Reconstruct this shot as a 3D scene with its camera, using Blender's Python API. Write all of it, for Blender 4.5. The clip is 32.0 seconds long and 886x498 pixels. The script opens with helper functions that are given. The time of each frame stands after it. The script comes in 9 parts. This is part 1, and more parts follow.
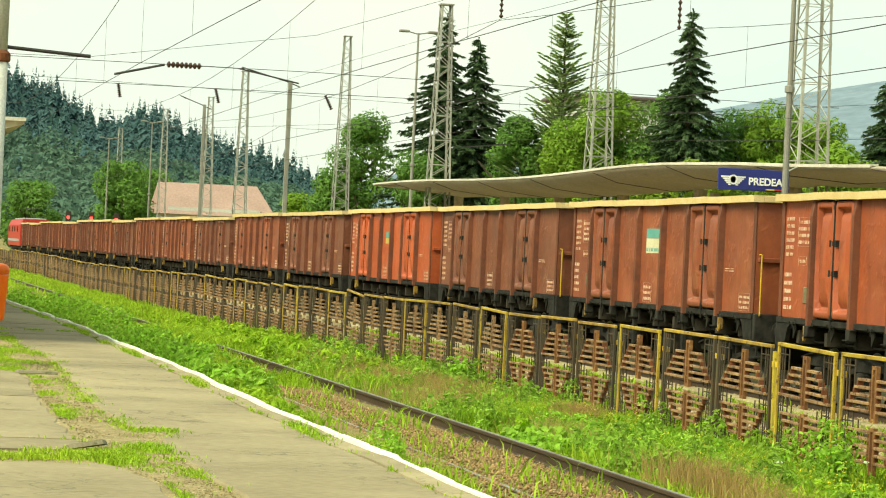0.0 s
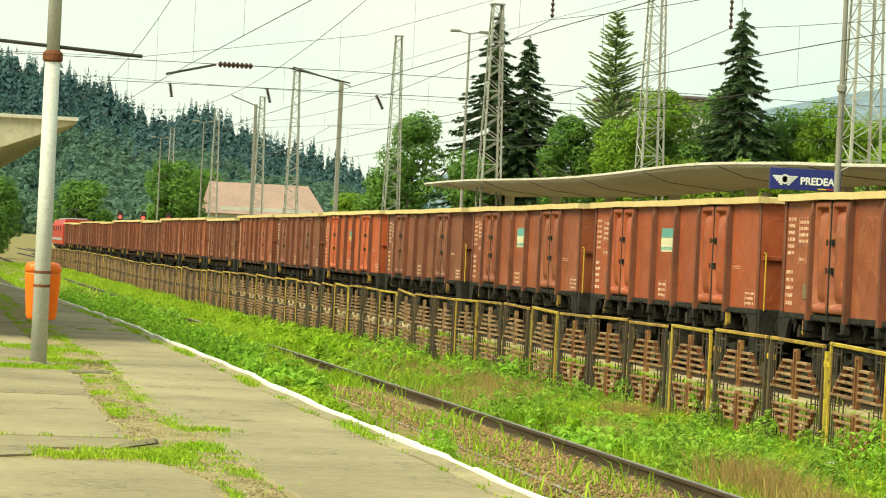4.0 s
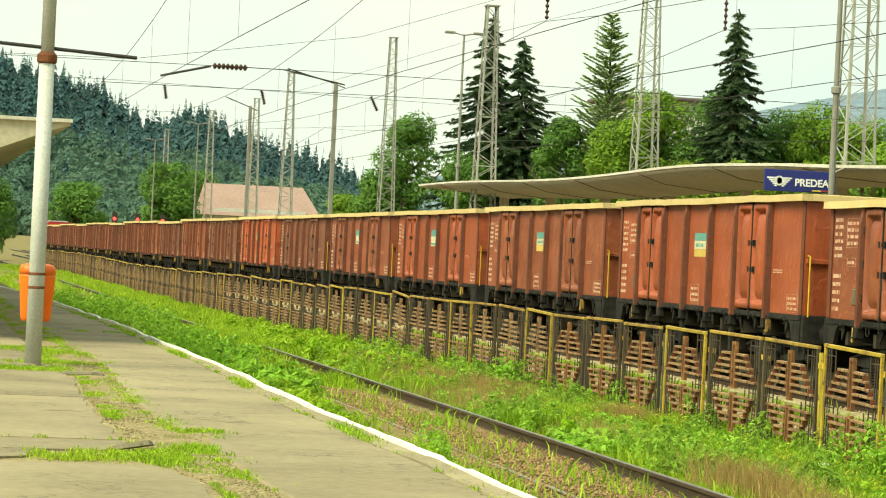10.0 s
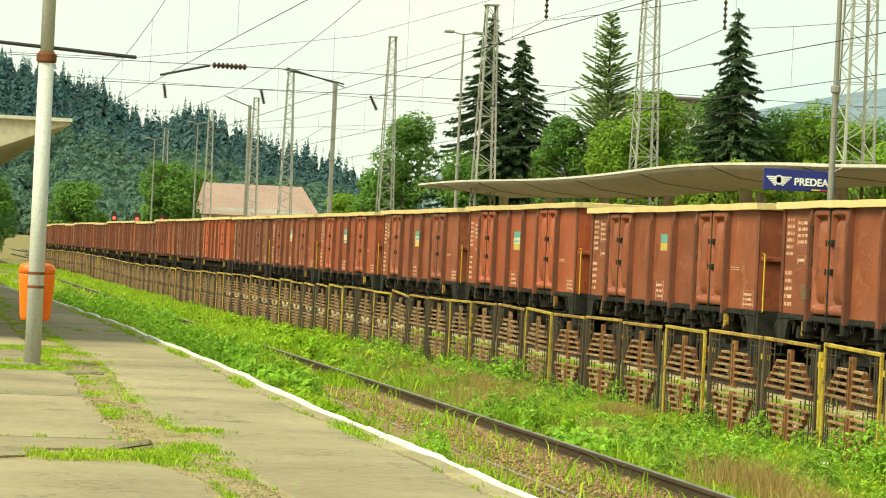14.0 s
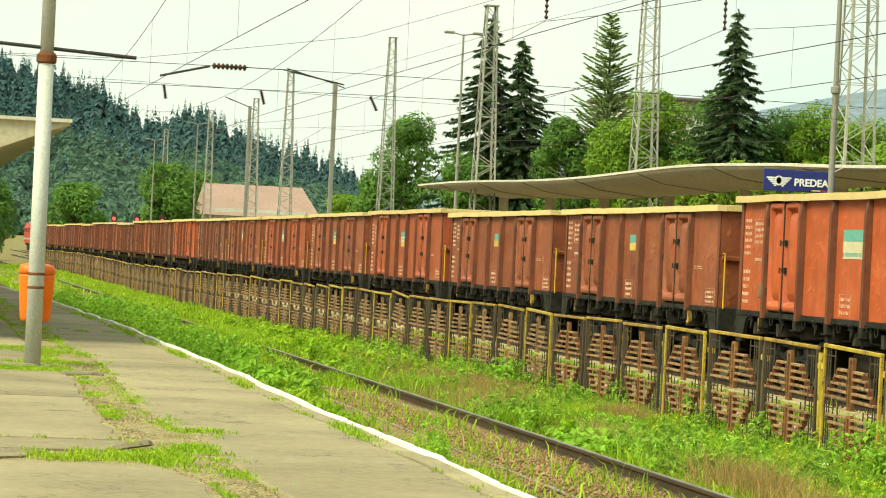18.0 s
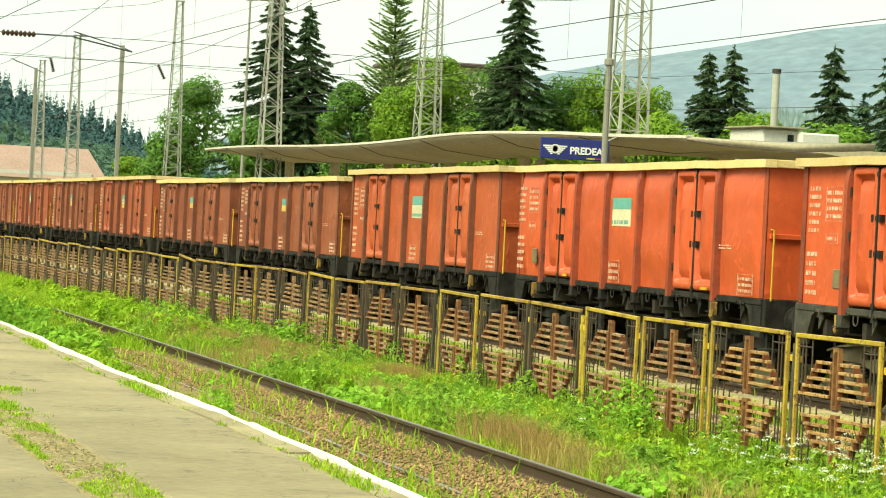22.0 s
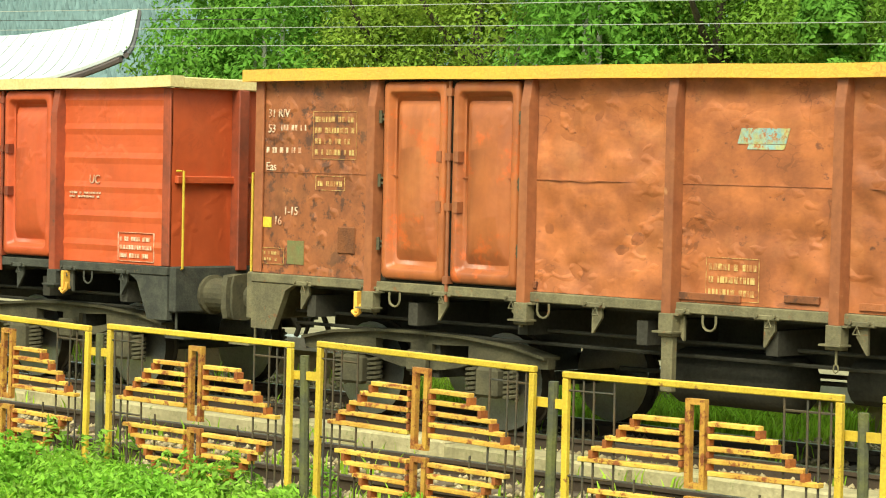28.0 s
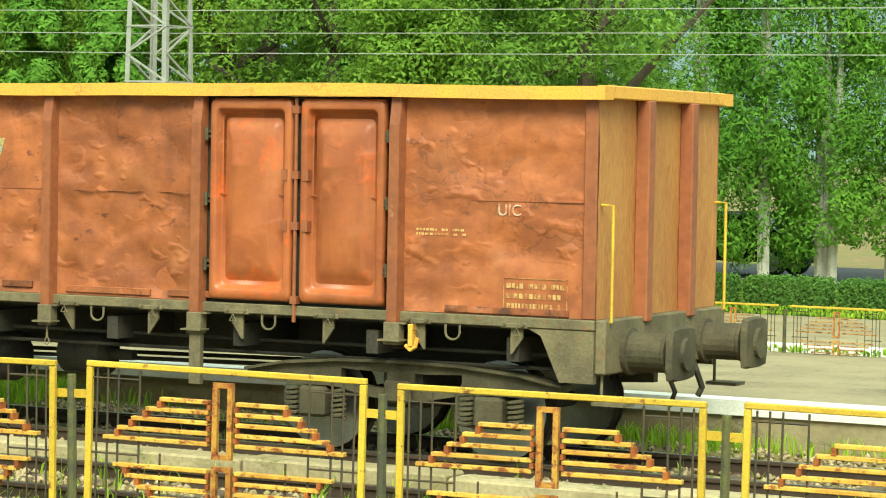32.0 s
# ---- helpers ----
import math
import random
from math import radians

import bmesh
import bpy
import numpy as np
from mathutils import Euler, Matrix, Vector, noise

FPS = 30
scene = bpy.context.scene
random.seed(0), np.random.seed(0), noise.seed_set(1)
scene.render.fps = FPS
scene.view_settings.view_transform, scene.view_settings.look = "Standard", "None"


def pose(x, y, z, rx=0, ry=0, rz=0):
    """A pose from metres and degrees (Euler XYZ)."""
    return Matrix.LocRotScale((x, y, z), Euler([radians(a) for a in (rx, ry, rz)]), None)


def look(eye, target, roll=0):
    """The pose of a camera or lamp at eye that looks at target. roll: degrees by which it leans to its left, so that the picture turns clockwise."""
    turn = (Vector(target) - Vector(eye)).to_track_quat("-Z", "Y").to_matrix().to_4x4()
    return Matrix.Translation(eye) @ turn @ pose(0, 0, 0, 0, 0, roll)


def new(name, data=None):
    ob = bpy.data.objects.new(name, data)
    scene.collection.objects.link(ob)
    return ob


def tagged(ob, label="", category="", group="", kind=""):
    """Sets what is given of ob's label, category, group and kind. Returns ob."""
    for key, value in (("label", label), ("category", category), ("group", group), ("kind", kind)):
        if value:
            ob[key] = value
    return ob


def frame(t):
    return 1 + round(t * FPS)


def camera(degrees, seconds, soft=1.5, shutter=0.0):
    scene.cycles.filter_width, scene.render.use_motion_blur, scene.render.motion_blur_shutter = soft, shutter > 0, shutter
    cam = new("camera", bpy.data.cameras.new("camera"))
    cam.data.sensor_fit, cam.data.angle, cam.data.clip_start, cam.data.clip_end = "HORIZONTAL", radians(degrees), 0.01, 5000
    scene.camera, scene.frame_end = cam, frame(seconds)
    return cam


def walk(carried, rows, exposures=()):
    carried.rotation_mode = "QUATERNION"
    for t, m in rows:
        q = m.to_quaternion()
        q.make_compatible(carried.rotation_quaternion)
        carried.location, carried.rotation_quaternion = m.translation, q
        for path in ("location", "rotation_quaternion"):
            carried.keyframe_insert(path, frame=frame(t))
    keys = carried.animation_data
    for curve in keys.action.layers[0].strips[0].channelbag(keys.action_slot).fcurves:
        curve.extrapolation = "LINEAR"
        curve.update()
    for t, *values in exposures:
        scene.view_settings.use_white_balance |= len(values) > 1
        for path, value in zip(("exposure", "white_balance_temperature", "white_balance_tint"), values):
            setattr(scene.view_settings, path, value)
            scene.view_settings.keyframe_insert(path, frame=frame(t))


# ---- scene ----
import itertools

# The camera and its walk
cam = camera(2 * math.degrees(math.atan(784 / 4700)), 32.0, soft=1.1)
walk(cam, [
    (0, pose(-5.841, 0.271, 2.118, 89.766, -2.769, 77.595)),
    (0.5, pose(-5.841, 0.271, 2.118, 89.764, -2.753, 77.558)),
    (1, pose(-5.841, 0.271, 2.118, 89.755, -2.774, 77.521)),
    (1.5, pose(-5.841, 0.271, 2.118, 89.745, -2.750, 77.521)),
    (2, pose(-5.841, 0.271, 2.118, 89.747, -2.739, 77.680)),
    (2.5, pose(-5.841, 0.271, 2.118, 89.730, -2.813, 78.009)),
    (3, pose(-5.841, 0.271, 2.118, 89.721, -2.767, 78.399)),
    (3.5, pose(-5.841, 0.271, 2.118, 89.696, -2.787, 78.720)),
    (5.5, pose(-5.841, 0.271, 2.118, 89.749, -2.799, 78.568)),
    (6, pose(-5.841, 0.271, 2.118, 89.745, -2.785, 78.582)),
    (9, pose(-5.841, 0.271, 2.118, 89.745, -2.784, 78.582)),
    (12, pose(-5.841, 0.271, 2.118, 89.743, -2.742, 78.572)),
    (14.5, pose(-5.841, 0.271, 2.118, 89.729, -2.765, 78.568)),
    (16.5, pose(-5.841, 0.271, 2.118, 89.744, -2.763, 78.568)),
    (19, pose(-5.841, 0.271, 2.118, 89.744, -2.764, 78.568)),
    (19.5, pose(-5.841, 0.271, 2.118, 89.744, -2.774, 78.557)),
    (20, pose(-5.841, 0.271, 2.118, 89.723, -2.832, 78.479)),
    (20.5, pose(-5.851, 0.283, 2.119, 89.607, -2.843, 78.115)),
    (21, pose(-5.625, 0.235, 2.130, 89.480, -2.969, 77.335)),
    (21.5, pose(-5.281, 0.171, 2.147, 89.289, -3.040, 75.992)),
    (22, pose(-4.182, -0.048, 2.198, 89.157, -2.995, 73.976)),
    (22.5, pose(-3.374, -0.225, 2.188, 89.079, -2.957, 72.218)),
    (23, pose(-2.650, -0.441, 2.175, 88.836, -2.988, 69.885)),
    (23.5, pose(-2.031, -0.644, 2.153, 88.565, -3.068, 67.478)),
    (24, pose(-1.479, -0.851, 2.150, 88.381, -2.965, 65.624)),
    (24.5, pose(-0.814, -1.093, 2.236, 88.158, -2.742, 63.967)),
    (26.5, pose(0.903, -1.797, 2.500, 87.581, -1.766, 53.832)),
    (27, pose(1.236, -2.060, 2.521, 87.668, -1.742, 51.101)),
    (27.5, pose(1.561, -2.312, 2.507, 87.854, -1.647, 47.944)),
    (28, pose(1.866, -2.591, 2.517, 87.957, -1.391, 44.677)),
    (28.5, pose(2.272, -3.048, 2.553, 87.987, -1.386, 41.311)),
    (29, pose(2.581, -3.430, 2.572, 88.015, -1.295, 38.165)),
    (29.5, pose(2.838, -3.757, 2.616, 87.955, -1.339, 35.751)),
    (30, pose(3.133, -4.158, 2.632, 87.983, -1.324, 33.523)),
    (30.5, pose(3.403, -4.627, 2.692, 87.891, -1.244, 31.533)),
    (31, pose(3.706, -5.060, 2.719, 87.881, -1.205, 29.894)),
    (31.5, pose(3.907, -5.489, 2.766, 87.811, -1.200, 28.397)),
    (32, pose(4.188, -5.887, 2.792, 87.798, -1.114, 27.565)),
], exposures=[(0, 0.64, 7600, -8), (20.5, 0.64, 7600, -8), (24, 0.64 + 0.34, 7600 - 500, -8 - 4), (28, 0.64 + 0.22, 7600 - 850, -8 - 4), (32, 0.64 + 0.17, 7600 - 1100, -8 - 5)])

# World and sun: a bright hazy overcast sky with a weak, wide sun
world = bpy.data.worlds.new("sky")
scene.world = world
world.use_nodes = True
wn, wl = world.node_tree.nodes, world.node_tree.links
background = wn["Background"]
sky = wn.new("ShaderNodeTexSky")
sky.sky_type = "NISHITA"
sky.sun_disc = False
sky.sun_elevation = radians(50)
sky.sun_rotation = radians(150)
sky.dust_density = 5.0
sky_gain = wn.new("ShaderNodeMix")
sky_gain.data_type = "RGBA"
sky_gain.blend_type = "MULTIPLY"
sky_gain.inputs[0].default_value = 1.0
sky_gain.inputs[7].default_value = (0.11, 0.11, 0.11, 1)
coords = wn.new("ShaderNodeTexCoord")
clouds = wn.new("ShaderNodeTexNoise")
clouds.inputs["Scale"].default_value = 2.2
clouds.inputs["Detail"].default_value = 6
cloud_ramp = wn.new("ShaderNodeValToRGB")
cloud_ramp.color_ramp.elements[0].position, cloud_ramp.color_ramp.elements[0].color = 0.35, (0.60, 0.83, 0.98, 1)
cloud_ramp.color_ramp.elements[1].position, cloud_ramp.color_ramp.elements[1].color = 0.62, (0.96, 1.0, 0.985, 1)
overcast = wn.new("ShaderNodeMix")
overcast.data_type = "RGBA"
overcast.inputs[0].default_value = 0.86
wl.new(coords.outputs["Generated"], clouds.inputs["Vector"])
wl.new(clouds.outputs["Fac"], cloud_ramp.inputs["Fac"])
wl.new(sky.outputs["Color"], sky_gain.inputs[6])
wl.new(sky_gain.outputs[2], overcast.inputs[6])
wl.new(cloud_ramp.outputs["Color"], overcast.inputs[7])
wl.new(overcast.outputs[2], background.inputs["Color"])
background.inputs["Strength"].default_value = 0.77
sun_data = bpy.data.lights.new("sun", "SUN")
sun_data.energy, sun_data.angle, sun_data.color = 3.6, radians(32), (1.0, 0.95, 0.86)
sun_ob = new("sun", sun_data)
sun_ob.matrix_world = look((16, -34, 40), (0, 0, 0))


# ---- materials ----
def mat(name, base, other=None, rough=0.7, metal=0.0, scale=3.0, fine=40.0, bump=0.15, amount=0.5, third=None, patch=0.6, stretch=(1, 1, 1), island=0.0, spec=0.4, soft=0.12, dent=0.0, scratch=0.0, thin=0.0, streak=0.0, chalk=0.0, mottle=0.35):
    """A surface with large stains (other), patches (third) and fine grain with relief, in object space."""
    m = bpy.data.materials.new(name)
    m.use_nodes = True
    n, l = m.node_tree.nodes, m.node_tree.links
    bsdf = n["Principled BSDF"]
    tc = n.new("ShaderNodeTexCoord")
    info = n.new("ShaderNodeObjectInfo")
    shift = n.new("ShaderNodeVectorMath")
    shift.operation = "ADD"
    times = n.new("ShaderNodeMath")
    times.operation = "MULTIPLY"
    times.inputs[1].default_value = 37.0
    l.new(info.outputs["Random"], times.inputs[0])
    mapping = n.new("ShaderNodeMapping")
    mapping.inputs["Scale"].default_value = stretch
    l.new(tc.outputs["Object"], mapping.inputs["Vector"])
    l.new(mapping.outputs["Vector"], shift.inputs[0])
    l.new(times.outputs[0], shift.inputs[1])
    big = n.new("ShaderNodeTexNoise")
    big.inputs["Scale"].default_value, big.inputs["Detail"].default_value, big.inputs["Roughness"].default_value = scale, 8, 0.65
    small = n.new("ShaderNodeTexNoise")
    small.inputs["Scale"].default_value, small.inputs["Detail"].default_value = fine, 4
    for t in (big, small):
        l.new(shift.outputs[0], t.inputs["Vector"])
    ramp = n.new("ShaderNodeValToRGB")
    ramp.color_ramp.elements[0].position, ramp.color_ramp.elements[1].position = 0.5 - soft, 0.5 + soft
    l.new(big.outputs["Fac"], ramp.inputs["Fac"])
    factor = n.new("ShaderNodeMath")
    factor.operation = "MULTIPLY"
    factor.inputs[1].default_value = amount
    l.new(ramp.outputs["Color"], factor.inputs[0])
    mix = n.new("ShaderNodeMix")
    mix.data_type = "RGBA"
    mix.inputs[6].default_value = (*base, 1)
    mix.inputs[7].default_value = (*(other or [c * 0.6 for c in base]), 1)
    l.new(factor.outputs[0], mix.inputs[0])
    out = mix.outputs[2]
    if third:
        spots = n.new("ShaderNodeTexNoise")
        spots.inputs["Scale"].default_value, spots.inputs["Detail"].default_value, spots.inputs["Roughness"].default_value = scale * 2.3, 9, 0.75
        l.new(shift.outputs[0], spots.inputs["Vector"])
        cut = n.new("ShaderNodeValToRGB")
        cut.color_ramp.elements[0].position, cut.color_ramp.elements[1].position = patch, patch + 0.06
        l.new(spots.outputs["Fac"], cut.inputs["Fac"])
        mix3 = n.new("ShaderNodeMix")
        mix3.data_type = "RGBA"
        mix3.inputs[7].default_value = (*third, 1)
        l.new(cut.outputs["Color"], mix3.inputs[0])
        l.new(out, mix3.inputs[6])
        out = mix3.outputs[2]
    if scratch:
        # thin dark scrapes and painted crease shade: where a noise crosses its middle value
        lines = n.new("ShaderNodeTexNoise")
        lines.inputs["Scale"].default_value, lines.inputs["Detail"].default_value, lines.inputs["Distortion"].default_value = 2.6, 5, 0.6
        l.new(shift.outputs[0], lines.inputs["Vector"])
        gate = n.new("ShaderNodeTexNoise")
        gate.inputs["Scale"].default_value, gate.inputs["Detail"].default_value = 1.1, 3
        l.new(shift.outputs[0], gate.inputs["Vector"])
        band = n.new("ShaderNodeMath")
        band.operation = "COMPARE"
        band.inputs[1].default_value, band.inputs[2].default_value = 0.5, 0.011
        l.new(lines.outputs["Fac"], band.inputs[0])
        opened = n.new("ShaderNodeMapRange")
        opened.inputs["From Min"].default_value, opened.inputs["From Max"].default_value, opened.inputs["To Max"].default_value = 0.45, 0.62, scratch
        l.new(gate.outputs["Fac"], opened.inputs["Value"])
        both = n.new("ShaderNodeMath")
        both.operation = "MULTIPLY"
        l.new(band.outputs[0], both.inputs[0])
        l.new(opened.outputs["Result"], both.inputs[1])
        mixs = n.new("ShaderNodeMix")
        mixs.data_type = "RGBA"
        mixs.inputs[7].default_value = (base[0] * 0.22, base[1] * 0.25, base[2] * 0.3, 1)
        l.new(both.outputs[0], mixs.inputs[0])
        l.new(out, mixs.inputs[6])
        out = mixs.outputs[2]
    for gain, tone, size, lo, hi in ((streak, [c * 0.42 for c in base], (5.0, 5.0, 0.45), 0.54, 0.70), (chalk, [c * 0.85 + a for c, a in zip(base, (0.08, 0.05, 0.022))], (2.1, 2.1, 2.1), 0.54, 0.66)):
        if gain:
            # run-off streaks of dirt down the sheet, and chalky faded paint
            place = n.new("ShaderNodeMapping")
            place.inputs["Scale"].default_value = size
            l.new(tc.outputs["Object"], place.inputs["Vector"])
            moved = n.new("ShaderNodeVectorMath")
            moved.operation = "ADD"
            l.new(place.outputs["Vector"], moved.inputs[0])
            l.new(times.outputs[0], moved.inputs[1])
            runs = n.new("ShaderNodeTexNoise")
            runs.inputs["Scale"].default_value, runs.inputs["Detail"].default_value, runs.inputs["Roughness"].default_value = 1.0, 6, 0.6
            l.new(moved.outputs[0], runs.inputs["Vector"])
            span = n.new("ShaderNodeMapRange")
            span.inputs["From Min"].default_value, span.inputs["From Max"].default_value, span.inputs["To Max"].default_value = lo, hi, gain
            l.new(runs.outputs["Fac"], span.inputs["Value"])
            mixr = n.new("ShaderNodeMix")
            mixr.data_type = "RGBA"
            mixr.inputs[7].default_value = (*tone, 1)
            l.new(span.outputs["Result"], mixr.inputs[0])
            l.new(out, mixr.inputs[6])
            out = mixr.outputs[2]
    grain = n.new("ShaderNodeMix")
    grain.data_type = "RGBA"
    grain.blend_type = "OVERLAY"
    grain.inputs[0].default_value = mottle
    l.new(out, grain.inputs[6])
    l.new(small.outputs["Fac"], grain.inputs[7])
    out = grain.outputs[2]
    hue = n.new("ShaderNodeHueSaturation")
    value = n.new("ShaderNodeMapRange")
    value.inputs["To Min"].default_value, value.inputs["To Max"].default_value = (1 - island, 1 + island) if island else (0.9, 1.1)
    if island:
        geo = n.new("ShaderNodeNewGeometry")
        l.new(geo.outputs["Random Per Island"], value.inputs["Value"])
    else:
        l.new(info.outputs["Random"], value.inputs["Value"])
    l.new(value.outputs["Result"], hue.inputs["Value"])
    l.new(out, hue.inputs["Color"])
    l.new(hue.outputs["Color"], bsdf.inputs["Base Color"])
    bsdf.inputs["Roughness"].default_value, bsdf.inputs["Metallic"].default_value = rough, metal
    bsdf.inputs["Specular IOR Level"].default_value = spec
    if thin:
        # thin leaves let part of the light through
        through_leaf = n.new("ShaderNodeBsdfTranslucent")
        l.new(hue.outputs["Color"], through_leaf.inputs["Color"])
        blend = n.new("ShaderNodeMixShader")
        blend.inputs[0].default_value = thin
        l.new(bsdf.outputs[0], blend.inputs[1])
        l.new(through_leaf.outputs[0], blend.inputs[2])
        l.new(blend.outputs[0], n["Material Output"].inputs["Surface"])
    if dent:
        # wear plus dent shading put into the colour: bright raised spots, dark hollows
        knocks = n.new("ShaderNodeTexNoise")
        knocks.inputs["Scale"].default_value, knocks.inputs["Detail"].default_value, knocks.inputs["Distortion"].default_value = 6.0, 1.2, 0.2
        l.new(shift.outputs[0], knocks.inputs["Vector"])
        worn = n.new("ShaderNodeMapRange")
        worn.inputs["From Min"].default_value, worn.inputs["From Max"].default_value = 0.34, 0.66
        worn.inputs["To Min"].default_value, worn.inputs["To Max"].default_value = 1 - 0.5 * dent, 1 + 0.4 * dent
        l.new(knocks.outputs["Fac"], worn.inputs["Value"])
        relief_tone = n.new("ShaderNodeMath")
        relief_tone.operation = "MULTIPLY"
        l.new(value.outputs["Result"], relief_tone.inputs[0])
        l.new(worn.outputs["Result"], relief_tone.inputs[1])
        l.new(relief_tone.outputs[0], hue.inputs["Value"])
    if bump:
        bp = n.new("ShaderNodeBump")
        bp.inputs["Strength"].default_value, bp.inputs["Distance"].default_value = bump, 0.02
        l.new(small.outputs["Fac"], bp.inputs["Height"])
        if dent:
            bp2 = n.new("ShaderNodeBump")
            bp2.inputs["Strength"].default_value, bp2.inputs["Distance"].default_value = dent, 0.10
            pit = n.new("ShaderNodeMapRange")
            pit.inputs["From Min"].default_value, pit.inputs["From Max"].default_value = 0.55, 0.70
            l.new(knocks.outputs["Fac"], pit.inputs["Value"])
            beaten = n.new("ShaderNodeTexNoise")
            beaten.inputs["Scale"].default_value, beaten.inputs["Detail"].default_value = 1.3, 2
            l.new(shift.outputs[0], beaten.inputs["Vector"])
            where = n.new("ShaderNodeMapRange")
            where.inputs["From Min"].default_value, where.inputs["From Max"].default_value, where.inputs["To Min"].default_value = 0.46, 0.60, 0.08
            l.new(beaten.outputs["Fac"], where.inputs["Value"])
            relief = n.new("ShaderNodeMath")
            relief.operation = "MULTIPLY"
            l.new(pit.outputs["Result"], relief.inputs[0])
            l.new(where.outputs["Result"], relief.inputs[1])
            l.new(relief.outputs[0], bp2.inputs["Height"])
            l.new(bp2.outputs["Normal"], bp.inputs["Normal"])
        l.new(bp.outputs["Normal"], bsdf.inputs["Normal"])
    return m


